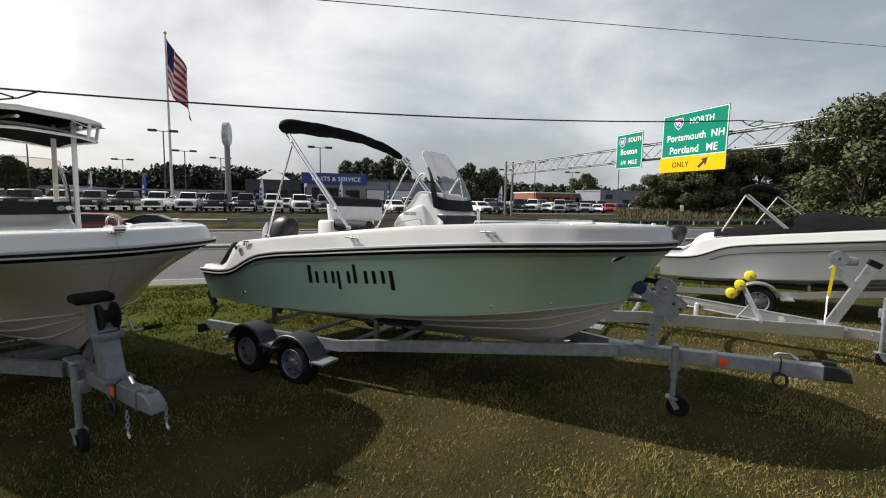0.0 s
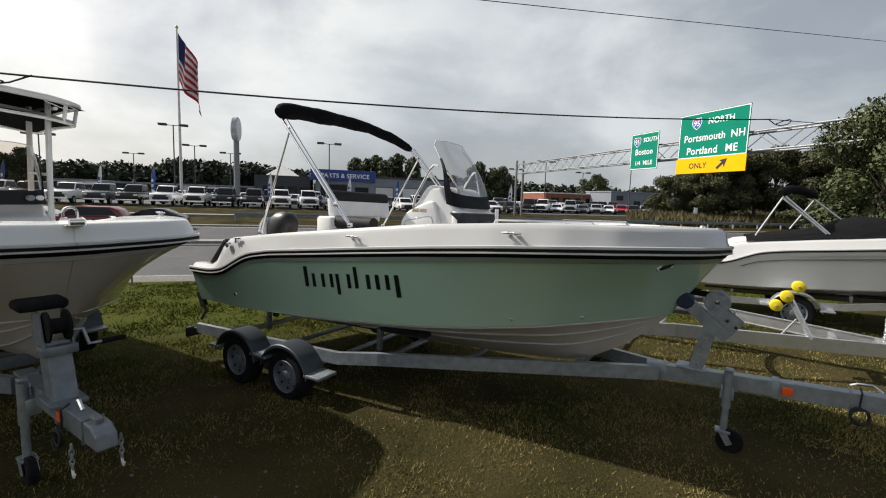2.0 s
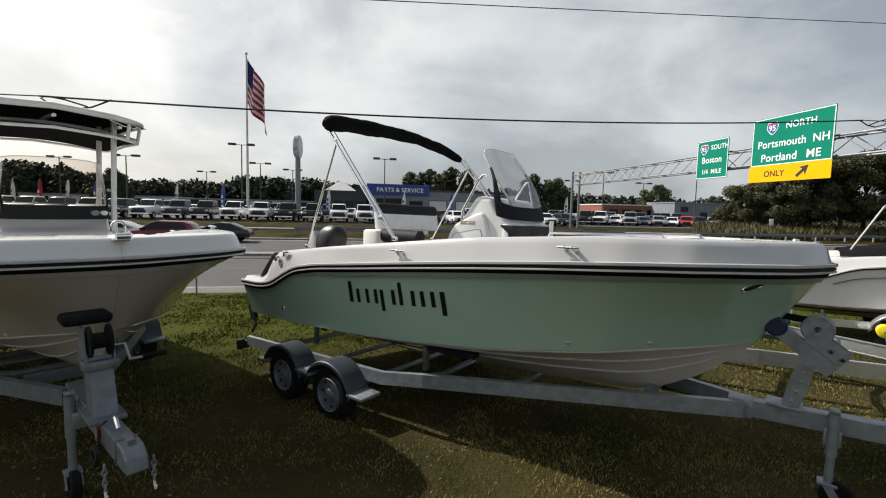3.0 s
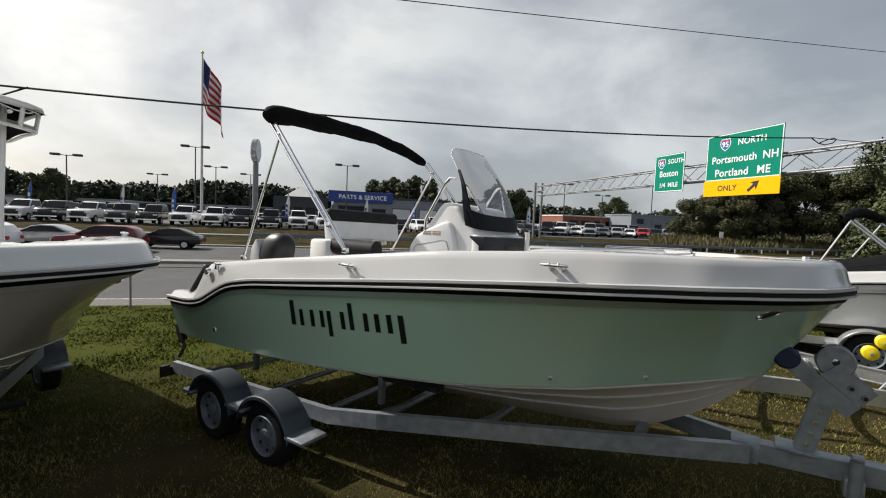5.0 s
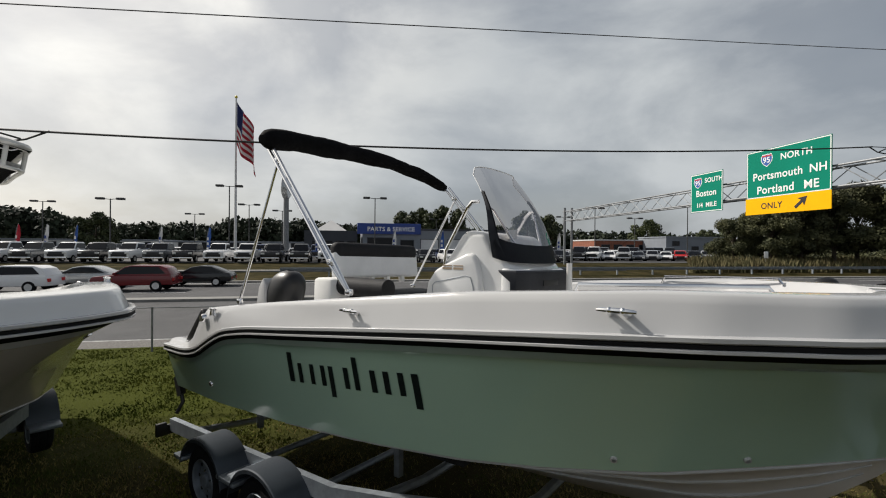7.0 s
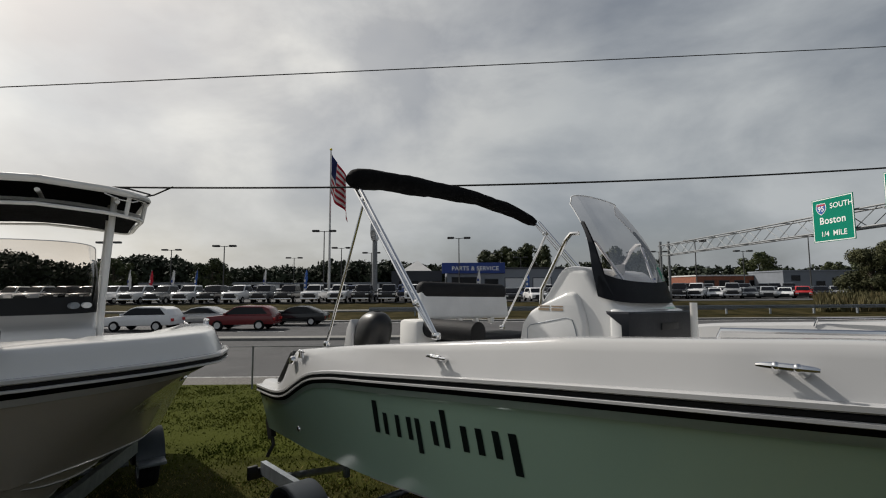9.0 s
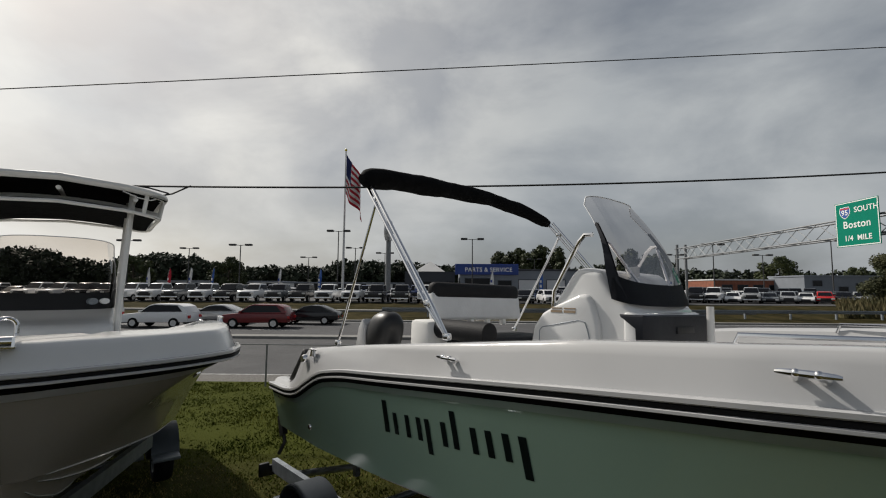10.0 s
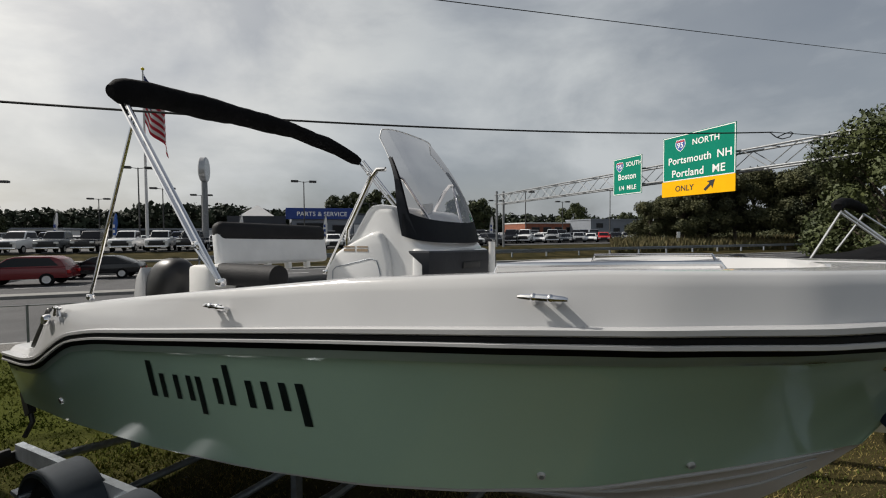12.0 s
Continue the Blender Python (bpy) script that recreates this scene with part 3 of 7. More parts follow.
def outboard(parent, x, z, cowl_mat, side_mat):
    b = bm_new()
    rows = []
    for k in range(21):
        t = 0.5 - 0.5 * math.cos(math.pi * k / 20)
        zz = z + 0.54 * t - 0.28
        r = max(0.03, (1 - abs(2 * t - 1) ** 2.6)) ** 0.42
        lx, ly = 0.235 * r, 0.18 * r
        rows.append([(x - 0.08 + 0.14 * t + lx * math.copysign(abs(math.cos(a)) ** 0.8, math.cos(a)), ly * math.copysign(abs(math.sin(a)) ** 0.8, math.sin(a)), zz) for a in [2 * math.pi * j / 28 for j in range(28)]])
    grid(b, rows, close_u=True)
    bmesh.ops.recalc_face_normals(b, faces=b.faces)
    part("cowl", b, cowl_mat, parent, "glossy black outboard cowl")
    b2 = bm_new()
    extrude_profile(b2, [(x - 0.38, z - 0.36), (x - 0.14, z - 0.36), (x - 0.14, z - 0.1), (x - 0.15, z + 0.10), (x - 0.20, z + 0.17), (x - 0.29, z + 0.06)], -0.186, 0.186, 0.02)
    part("cowl_panel", b2, side_mat, parent, "pale grey side panel")
    b = bm_new()
    extrude_profile(b, [(x - 0.25, z - 0.3), (x + 0.16, z - 0.3), (x + 0.08, z - 0.72), (x + 0.02, z - 1.0), (x - 0.34, z - 1.0), (x - 0.34, z - 0.95), (x - 0.16, z - 0.9), (x - 0.18, z - 0.7)], -0.07, 0.07, 0.03)
    part("midsection", b, "black_gel", parent)
    b = bm_new()
    lathe(b, [(0.0, -0.33), (0.04, -0.30), (0.065, -0.1), (0.065, 0.05), (0.03, 0.16), (0.0, 0.18)], Matrix.Translation((x - 0.06, 0, z - 1.12)) @ Matrix.Rotation(radians(-90), 4, "Z"), 16)
    for kk in range(3):
        mm = Matrix.Translation((x - 0.36, 0, z - 1.12)) @ Matrix.Rotation(kk * 2.094, 4, "X")
        box(b, (-0.06, -0.05, 0.03), (0.02, 0.05, 0.17), 0.02, mm @ Matrix.Rotation(0.5, 4, "Z"))
    extrude_profile(b, [(x - 0.16, z - 1.12), (x + 0.03, z - 1.12), (x - 0.08, z - 1.33), (x - 0.18, z - 1.33)], -0.012, 0.012)
    extrude_profile(b, [(x - 0.22, z - 0.98), (x + 0.05, z - 0.98), (x + 0.05, z - 1.1), (x - 0.16, z - 1.1)], -0.04, 0.04, 0.015)
    part("gearcase", b, "black_gel", parent)


def nav_light(parent, x, f, sg):
    """Flush oval lens with a chrome rim on the hull side; sg -1 starboard, 1 port."""
    p, n = side_at(x, f)
    ax = Vector((1, 0, 0))
    ax = (ax - n * ax.dot(n)).normalized()
    up = n.cross(ax)
    if up.z < 0:
        up = -up
    for prof, mt, name, label in (([(0.001, 0.008), (0.050, 0.007), (0.056, 0.003)], "window_dark", "navigation_light", "flush oval navigation light with chrome rim"), ([(0.054, 0.002), (0.058, 0.009), (0.066, 0.008), (0.070, -0.004)], "chrome", "lens_rim", "")):
        b = bm_new()
        rows = []
        for r, o in prof:
            ring = [p + ax * r * 1.1 * math.cos(a) + up * r * 0.42 * math.sin(a) + n * o for a in [2 * math.pi * k / 24 for k in range(24)]]
            rows.append([(v.x, v.y if sg < 0 else -v.y, v.z) for v in ring])
        grid(b, rows, close_u=True)
        bmesh.ops.recalc_face_normals(b, faces=b.faces)
        if name == "navigation_light":
            lens = part(name, b, mt, parent, label)
        else:
            part(name, b, mt, lens)


def mark_blocks(parent, x0, f_top, spec, hgt, material):
    """Plain dark blocks of the size of the boat's side mark; spec: (start, width, top, bottom)."""
    for a, wd, tp, bt in spec:
        b = bm_new()
        nx, nz = max(2, int(wd / 0.03)), max(2, int((tp - bt) * hgt / 0.03))
        rows = []
        for i in range(nx + 1):
            row = []
            for j in range(nz + 1):
                zz = bt + (tp - bt) * j / nz
                xx = x0 + a + wd * i / nx
                zq = f_top + zz * hgt + 0.10 * (a + wd * i / nx)
                xs = xx
                for _ in range(3):
                    f = (RAIL_Z(xs) - zq) / (RAIL_Z(xs) - CH_Z(xs))
                    p, n = side_at(xs, f)
                    xs += xx - p.x
                p, n = side_at(xs, f)
                row.append(p + n * 0.004)
            rows.append(row)
        grid(b, rows)
        bmesh.ops.solidify(b, geom=b.faces[:], thickness=0.002)
        bmesh.ops.recalc_face_normals(b, faces=b.faces)
        part("mark_block", b, material, parent, "dark block of the side mark")


def side_band(parent, d0, d1, out, material, label):
    """A stripe on both hull sides between two drops below the rail."""
    for sgn in (-1, 1):
        b = bm_new()
        lines = []
        for d in (d0, (d0 + d1) / 2, d1):
            run = []
            for i in range(91):
                x = -5.95 + 5.94 * (1 - (1 - i / 90) ** 1.6)
                run.append(side_at(x, d / max(0.2, RAIL_Z(x) - CH_Z(x)))[0])
            run.append(Vector((run[-1].x + 0.012, 0.0, run[-1].z)))
            line = []
            for i, p in enumerate(run):
                t = run[min(91, i + 1)] - run[max(0, i - 1)]
                o = Vector((t.y, -t.x, 0)).normalized() if i < 91 else Vector((1, 0, 0))
                q = p + o * out
                line.append((q.x, abs(min(0.0, q.y)) * sgn, q.z))
            lines.append(line)
        rows = list(zip(*lines))
        grid(b, rows)
        bmesh.ops.solidify(b, geom=b.faces[:], thickness=0.003)
        bmesh.ops.recalc_face_normals(b, faces=b.faces)
        part("hull_stripe", b, material, parent, label)


def build_hull(boat, side_mat, stripe2=True, top_mat="gel_white", band="gel_white"):
    hull = part("hull", hull_side(-1), side_mat, boat)
    part("hull_side", hull_side(1), side_mat, boat)
    part("hull_bottom", hull_bottom(), "gel_bottom", boat, "off-white hull bottom")
    # transom
    b = bm_new()
    tr = [(-6.0, RAIL_B(-6.0), RAIL_Z(-6.0)), (-5.93, CH_B(-5.93), CH_Z(-5.93)), (-5.87, 0, KEEL_Z(-5.87)), (-5.93, -CH_B(-5.93), CH_Z(-5.93)), (-6.0, -RAIL_B(-6.0), RAIL_Z(-6.0))]
    b.faces.new([b.verts.new(p) for p in tr])
    part("transom", b, side_mat, boat)
    part("deck", deck_mesh(), top_mat, boat, "glossy white gunwale and deck")
    b = bm_new()
    ribbon(b, rail_loop(0.0, 0.022), 0.028, 0.026)
    part("rub_rail", b, "gel_white", boat, "white rub rail")
    b = bm_new()
    ribbon(b, rail_loop(0.0, -0.004), 0.022, 0.020)
    part("rub_strip", b, "black_strip", boat, "black strip along the rub rail")
    if stripe2:
        b = bm_new()
        ribbon(b, rail_loop(0.0, -0.024), 0.018, 0.024)
        part("rub_rail", b, "gel_white", boat, "white rub rail")
        side_band(boat, 0.032, 0.062, 0.014, "black_strip", "black painted stripe")
        side_band(boat, 0.063, 0.100, 0.010, band, "pale painted stripe")
    for v, t0, t1 in ((0.97, 0.35, 0.98), (0.62, 0.45, 0.97), (0.34, 0.55, 0.965)):
        for sgn in (-1, 1):
            b = bm_new()
            pts = [bottom_pt(t0 + (t1 - t0) * i / 40, v, sgn) + Vector((0, sgn * 0.004, -0.004)) for i in range(41)]
            tube(b, pts, [0.003 + 0.006 * math.sin(math.pi * min(1, max(0.02, i / 40))) ** 0.4 for i in range(41)], 6)
            part("spray_strake", b, "gel_white", boat)
    return hull


# the default rim metal has the shade on the wheels in its colour
def tyre_wheel(parent, x, y, z, rad, width, rim_mat="galv_dark"):
    b = bm_new()
    R, w = rad, width / 2
    mm = Matrix.Translation((x, y, z))
    lathe(b, [(R * 0.60, -w * 0.75), (R * 0.66, -w * 0.95), (R * 0.82, -w * 1.02), (R * 0.93, -w * 0.93), (R * 0.985, -w * 0.72), (R, -w * 0.4), (R * 0.985, -w * 0.36), (R * 0.985, -w * 0.30), (R, -w * 0.26), (R, w * 0.26), (R * 0.985, w * 0.30), (R, w * 0.4), (R * 0.985, w * 0.72), (R * 0.93, w * 0.93), (R * 0.82, w * 1.02), (R * 0.66, w * 0.95), (R * 0.60, w * 0.75)], mm, 36)
    wheel = part("wheel", b, "rubber", parent, "black rubber trailer tyre on a galvanised rim")
    b = bm_new()
    lathe(b, [(R * 0.63, -w * 0.86), (R * 0.61, -w * 0.98), (R * 0.58, -w * 0.9), (R * 0.55, -w * 0.45), (R * 0.42, -w * 0.5), (R * 0.33, -w * 0.62), (R * 0.22, -w * 0.62), (R * 0.20, -w * 0.85), (R * 0.12, -w * 0.92), (0.001, -w * 0.92)], mm, 32)
    lathe(b, [(R * 0.62, w * 0.85), (R * 0.5, w * 0.5), (R * 0.2, w * 0.5), (0.001, w * 0.5)], mm, 24)
    part("rim", b, rim_mat, wheel)
    for k in range(5):
        a = 2 * math.pi * k / 5 + 0.3
        b = bm_new()
        cyl(b, (x + R * 0.29 * math.cos(a), y - w * 0.6, z + R * 0.29 * math.sin(a)), (x + R * 0.29 * math.cos(a), y - w * 0.74, z + R * 0.29 * math.sin(a)), 0.011, 0.009, 8)
        part("wheel_nut", b, "chrome", wheel)
    for k in range(8):
        a = 2 * math.pi * k / 8
        b = bm_new()
        cyl(b, (x + R * 0.485 * math.cos(a), y - w * 0.505, z + R * 0.485 * math.sin(a)), (x + R * 0.485 * math.cos(a), y - w * 0.48, z + R * 0.485 * math.sin(a)), R * 0.055, None, 10)
        part("rim_slot", b, "rubber", wheel)
    return wheel


def fender_mesh(x, y0, y1, z, rad, lip=0.03):
    """Half-round mudguard with a rolled outer lip, flat foot at each end."""
    b = bm_new()
    prof = []
    for k in range(17):
        a = math.pi * (0.06 + 0.88 * k / 16)
        prof.append((x - rad * math.cos(a), z + rad * math.sin(a) ** 0.9))
    for t in (0.0, -0.006):
        rows = []
        for px, pz in prof:
            d = Vector((px - x, 0, pz - z)).normalized()
            rows.append([(px + d.x * t, y0 + 0.0, pz + d.z * t - lip), (px + d.x * t, y0, pz + d.z * t - 0.008), (px + d.x * t, y0 + 0.008, pz + d.z * t), (px + d.x * t, y1, pz + d.z * t)])
        grid(b, rows)
    bmesh.ops.recalc_face_normals(b, faces=b.faces)
    return b


def jack(parent, x, y, z_top, z_ground):
    b = bm_new()
    cyl(b, (x, y, z_top), (x, y, z_top - 0.30), 0.034, None, 16)
    cyl(b, (x, y, z_top - 0.28), (x, y, z_ground + 0.17), 0.026, None, 16)
    box(b, (x - 0.03, y - 0.03, z_top), (x + 0.03, y + 0.03, z_top + 0.035), 0.01)
    box(b, (x - 0.05, y, z_top - 0.24), (x + 0.05, y + 0.09, z_top - 0.12), 0.01)
    j = part("tongue_jack", b, "galv", parent, "galvanised swivel jack")
    b = bm_new()
    box(b, (x - 0.06, y - 0.05, z_ground + 0.165), (x + 0.05, y + 0.05, z_ground + 0.185), 0.004)
    for dy in (-0.045, 0.045):
        beam(b, (x - 0.01, y + dy, z_ground + 0.18), (x + 0.05, y + dy, z_ground + 0.08), 0.05, 0.006, (0, 1, 0))
    part("fork", b, "galv", j)
    b = bm_new()
    lathe(b, [(0.02, -0.03), (0.085, -0.03), (0.1, -0.018), (0.1, 0.018), (0.085, 0.03), (0.02, 0.03)], Matrix.Translation((x + 0.05, y, z_ground + 0.1)), 20)
    part("jack_wheel", b, "rubber", j, "small black jack wheel")
    return j


def boat_trailer(label, m, metal, ground, wp_x=None, jack_x=None, wheels_x=(-4.74, -3.90), axle_z=0.15, rad=0.285, half=1.08, rear=-5.95, bend=-3.0, apex=-0.55, nose=1.25, coup=None, hb=0.125, post_kind="raked", slope=0.055, z0=0.65, fender_mat="fender", jack_top=0.10, group="boat trailers"):
    """Tandem boat trailer: x ahead, its frame climbing slightly to the coupler."""
    tr = thing("boat_trailer", label, "boat trailer", m, group)

    def fz(x):
        return z0 + slope * x - (0.06 if x < bend else 0.0)

    wb = 0.055
    for sg in (-1, 1):
        b = bm_new()
        knots = [(rear, sg * half, fz(rear)), (bend - 0.35, sg * half, fz(bend - 0.35)), (bend + 0.15, sg * (half - 0.04), fz(bend + 0.15)), ((bend + apex) / 2, sg * (half * 0.54 + 0.03), fz((bend + apex) / 2)), (apex + 0.1, sg * 0.07, fz(apex))]
        rows = []
        for i, p in enumerate(knots):
            a, c = Vector(knots[max(0, i - 1)]), Vector(knots[min(4, i + 1)])
            d = (c - a).normalized()
            o = Vector((-d.y, d.x, 0)).normalized() * wb / 2
            u2 = Vector((0, 0, hb / 2))
            w2 = Vector((0, 0, 0.012))
            P = Vector(p)
            rows.append([P - o - u2, P + o - u2, P + o - u2 + w2, P + o - u2 + w2, P + o + u2 - w2, P + o + u2, P - o + u2, P - o + u2 - w2, P - o * 0.55 + u2 - w2 * 1.3, P - o * 0.55 - u2 + w2 * 1.3, P - o - u2 + w2] if sg > 0 else [P - o - u2, P + o - u2, P + o - u2 + w2, P + o * 0.55 - u2 + w2 * 1.3, P + o * 0.55 + u2 - w2 * 1.3, P + o + u2 - w2, P + o + u2, P - o + u2, P - o + u2 - w2, P - o - u2 + w2 * 1.5, P - o - u2 + w2])
        vs = grid(b, rows, close_u=True)
        b.faces.new(vs[0])
        b.faces.new(vs[-1][::-1])
        bmesh.ops.remove_doubles(b, verts=b.verts, dist=0.0004)
        bmesh.ops.recalc_face_normals(b, faces=b.faces)
        ob = part("frame_rail", b, metal, tr, smooth=False)
        b = bm_new()
        beam(b, (rear - 0.02, sg * (half + 0.09), fz(rear) - 0.05), (rear - 0.02, sg * (half - 0.02), fz(rear) - 0.05), 0.03, 0.10)
        box(b, (rear - 0.045, sg * (half + 0.10) - 0.05, fz(rear) - 0.10), (rear + 0.0, sg * (half + 0.10) + 0.05, fz(rear) + 0.03), 0.008)
        part("tail_light", b, "black_gel", tr, "black tail light housing")
        # bunks
        b = bm_new()
        zb = KEEL_Z(-4.5) + 0.14
        beam(b, (-5.6, sg * 0.62, zb + 0.02), (-2.6, sg * 0.55, zb + 0.14), 0.12, 0.05)
        part("bunk", b, "carpet", tr, "black carpeted bunk board")
        for bx in (-5.1, -3.2):
            b = bm_new()
            beam(b, (bx, sg * 0.60, fz(bx) - 0.02), (bx, sg * 0.60, zb + 0.03 + (bx + 5.6) * 0.035), 0.05, 0.05, (1, 0, 0))
            part("bunk_bracket", b, metal, tr)
    for cx in (rear + 0.4, -3.1, -2.2):
        b = bm_new()
        hw = half - 0.03 if cx < bend else (half * (apex - cx) / (apex - bend) * 0.98 + 0.03)
        tube(b, [(cx, -hw, fz(cx) - 0.01), (cx, -hw * 0.4, fz(cx) - 0.09), (cx, hw * 0.4, fz(cx) - 0.09), (cx, hw, fz(cx) - 0.01)], 0.035, 8)
        part("cross_member", b, metal, tr)
    b = bm_new()
    beam(b, (apex - 0.55, -0.24, fz(apex - 0.5) + 0.005), (apex - 0.55, 0.24, fz(apex - 0.5) + 0.005), 0.05, 0.09)
    part("cross_member", b, metal, tr)
    # tongue
    b = bm_new()
    box(b, (0, -0.05, -0.065), (nose - apex - 0.04, 0.05, 0.065), 0.006, Matrix.Translation((apex, 0, fz(apex))) @ Matrix.Rotation(-math.atan(slope), 4, "Y"))
    part("tongue", b, metal, tr, smooth=False)
    for cx, thick in ((apex + 0.08, 0.16), (apex + 0.95, 0.05), (apex + 1.4, 0.012)):
        b = bm_new()
        box(b, (cx - thick / 2, -0.058, fz(cx) - 0.075), (cx + thick / 2, 0.058, fz(cx) + 0.075), 0.004)
        part("collar", b, metal, tr)
    for k, (cx, dz) in enumerate(((apex - 0.10, 0.0), (apex + 0.14, 0.01), (apex + 0.42, 0.0), (apex + 0.42, 0.05))):
        b = bm_new()
        cyl(b, (cx, -0.055, fz(cx) + dz), (cx, -0.068, fz(cx) + dz), 0.014, 0.012, 8)
        part("bolt", b, "galv_dull", tr)
    b = bm_new()
    box(b, (apex + 0.99, -0.066, fz(apex + 1) - 0.035), (apex + 1.06, -0.056, fz(apex + 1) + 0.035), 0.004)
    part("marker_lamp", b, "orange", tr, "orange side marker lamp")
    b = bm_new()
    extrude_profile(b, [(nose - 0.05, fz(nose) + 0.07), (nose + 0.05, fz(nose) + 0.07), (nose + 0.13, fz(nose) + 0.03), (nose + 0.15, fz(nose) - 0.05), (nose - 0.05, fz(nose) - 0.06)], -0.055, 0.055, 0.012)
    box(b, (nose - 0.06, -0.02, fz(nose) + 0.065), (nose + 0.04, 0.02, fz(nose) + 0.10), 0.008)
    part("coupler", b, coup or metal, tr, "ball coupler at the tongue's end", smooth=False)
    b = bm_new()
    loop = [(nose - 0.35, -0.03, fz(nose) + 0.085), (nose - 0.345, -0.075, fz(nose) + 0.06), (nose - 0.35, -0.075, fz(nose) - 0.05)]
    for k in range(49):
        a = math.pi / 2 + 2 * math.pi * k / 14
        rr = 0.052 + 0.006 * math.sin(k * 0.7)
        loop.append((nose - 0.345 + rr * math.cos(a), -0.080 - 0.0006 * k + 0.005 * math.sin(k * 1.3), fz(nose) - 0.11 + rr * 1.15 * math.sin(a)))
    tube(b, loop, 0.007, 6)
    part("wiring", b, "cable", tr, "coil of black wiring")
    b = bm_new()
    tube(b, [(nose - 0.22, 0, fz(nose) + 0.07), (nose - 0.28, 0, fz(nose) + 0.11), (nose - 0.36, 0.01, fz(nose) + 0.10), (nose - 0.4, 0.02, fz(nose) + 0.075)], 0.012, 6)
    part("latch", b, "chrome", tr)
    # winch post
    wp = apex + 0.33 if wp_x is None else wp_x
    jx = apex + 0.63 if jack_x is None else jack_x
    if post_kind == "raked":
        b = bm_new()
        beam(b, (wp + 0.05, 0, fz(wp) + 0.05), (wp + 0.14, 0, fz(wp) + 0.46), 0.08, 0.105, (1, 0, 0.0))
        beam(b, (wp + 0.27, 0, fz(wp) + 0.38), (wp - 0.05, 0, fz(wp) + 0.63), 0.09, 0.10, (1, 0, 1))
        box(b, (wp - 0.09, -0.09, fz(wp) + 0.06), (wp + 0.13, 0.09, fz(wp) + 0.085), 0.004)
        post = part("winch_post", b, metal, tr, "bolted galvanised winch post")
        for k in range(4):
            b = bm_new()
            px, pz = wp + 0.065 + 0.017 * k, fz(wp) + 0.12 + 0.075 * k
            cyl(b, (px, -0.04, pz), (px, -0.055, pz), 0.013, 0.011, 8)
            part("bolt", b, "chrome", post)
        b = bm_new()
        for sg in (-1, 1):
            extrude_profile(b, [(wp + 0.10, fz(wp) + 0.58), (wp + 0.18, fz(wp) + 0.66), (wp + 0.37, fz(wp) + 0.52), (wp + 0.30, fz(wp) + 0.43)], sg * 0.052 - 0.004, sg * 0.052 + 0.004)
            for ux, uz in ((0.25, 0.53), (0.315, 0.485)):
                cyl(b, (wp + ux, sg * 0.052, fz(wp) + uz), (wp + ux, sg * 0.066, fz(wp) + uz), 0.022, 0.018, 10)
        w = part("winch", b, "galv_dull", tr, "hand winch with a steel drum")
        for ux, uz in ((0.25, 0.53), (0.315, 0.485)):
            b = bm_new()
            cyl(b, (wp + ux, -0.066, fz(wp) + uz), (wp + ux, -0.072, fz(wp) + uz), 0.013, None, 6)
            part("bolt", b, "black_gel", w)
        b = bm_new()
        lathe(b, [(0.02, -0.047), (0.06, -0.045), (0.09, -0.047), (0.098, -0.04), (0.098, -0.03), (0.05, -0.025), (0.05, 0.025), (0.098, 0.03), (0.098, 0.04), (0.09, 0.047), (0.06, 0.045), (0.02, 0.047)], Matrix.Translation((wp + 0.17, 0, fz(wp) + 0.67)), 24)
        part("drum", b, "galv_dull", w)
        b = bm_new()
        beam(b, (wp - 0.10, 0, fz(wp) + 0.735), (wp + 0.12, 0, fz(wp) + 0.72), 0.05, 0.008, (0, 1, 0))
        part("winch_strap", b, "rubber", w, "black winch strap")
        b = bm_new()
        tube(b, [(wp + 0.22, 0.06, fz(wp) + 0.42), (wp + 0.22, 0.11, fz(wp) + 0.42), (wp + 0.30, 0.12, fz(wp) + 0.56), (wp + 0.30, 0.24, fz(wp) + 0.56)], 0.01, 8)
        part("crank_handle", b, "galv_dull", w)
        b = bm_new()
        lathe(b, [(0.001, -0.075), (0.05, -0.075), (0.066, -0.05), (0.05, 0.0), (0.066, 0.05), (0.05, 0.075), (0.001, 0.075)], Matrix.Translation((wp - 0.07, 0, fz(wp) + 0.655)) @ Matrix.Scale(1.10, 4), 20)
        part("bow_roller", b, "blue_roller", tr, "dark blue bow roller")
    elif post_kind == "upright":
        b = bm_new()
        beam(b, (wp + 0.02, 0, fz(wp) + 0.05), (wp - 0.10, 0, fz(wp) + 0.42), 0.13, 0.16, (1, 0, 0))
        box(b, (wp - 0.14, -0.10, fz(wp) + 0.055), (wp + 0.16, 0.10, fz(wp) + 0.08), 0.004)
        for sg in (-1, 1):
            extrude_profile(b, [(wp - 0.22, fz(wp) + 0.40), (wp + 0.02, fz(wp) + 0.40), (wp - 0.06, fz(wp) + 0.62), (wp - 0.20, fz(wp) + 0.64)], sg * 0.075 - 0.005, sg * 0.075 + 0.005)
        post = part("winch_post", b, metal, tr, "upright galvanised winch post")
        b = bm_new()
        box(b, (wp - 0.09, -0.095, fz(wp) + 0.36), (wp + 0.04, 0.095, fz(wp) + 0.42), 0.008)
        part("clamp_plate", b, metal, post)
        b = bm_new()
        lathe(b, [(0.001, -0.06), (0.10, -0.06), (0.10, -0.045), (0.05, -0.04), (0.05, 0.04), (0.10, 0.045), (0.10, 0.06), (0.001, 0.06)], Matrix.Translation((wp - 0.02, 0, fz(wp) + 0.54)), 20)
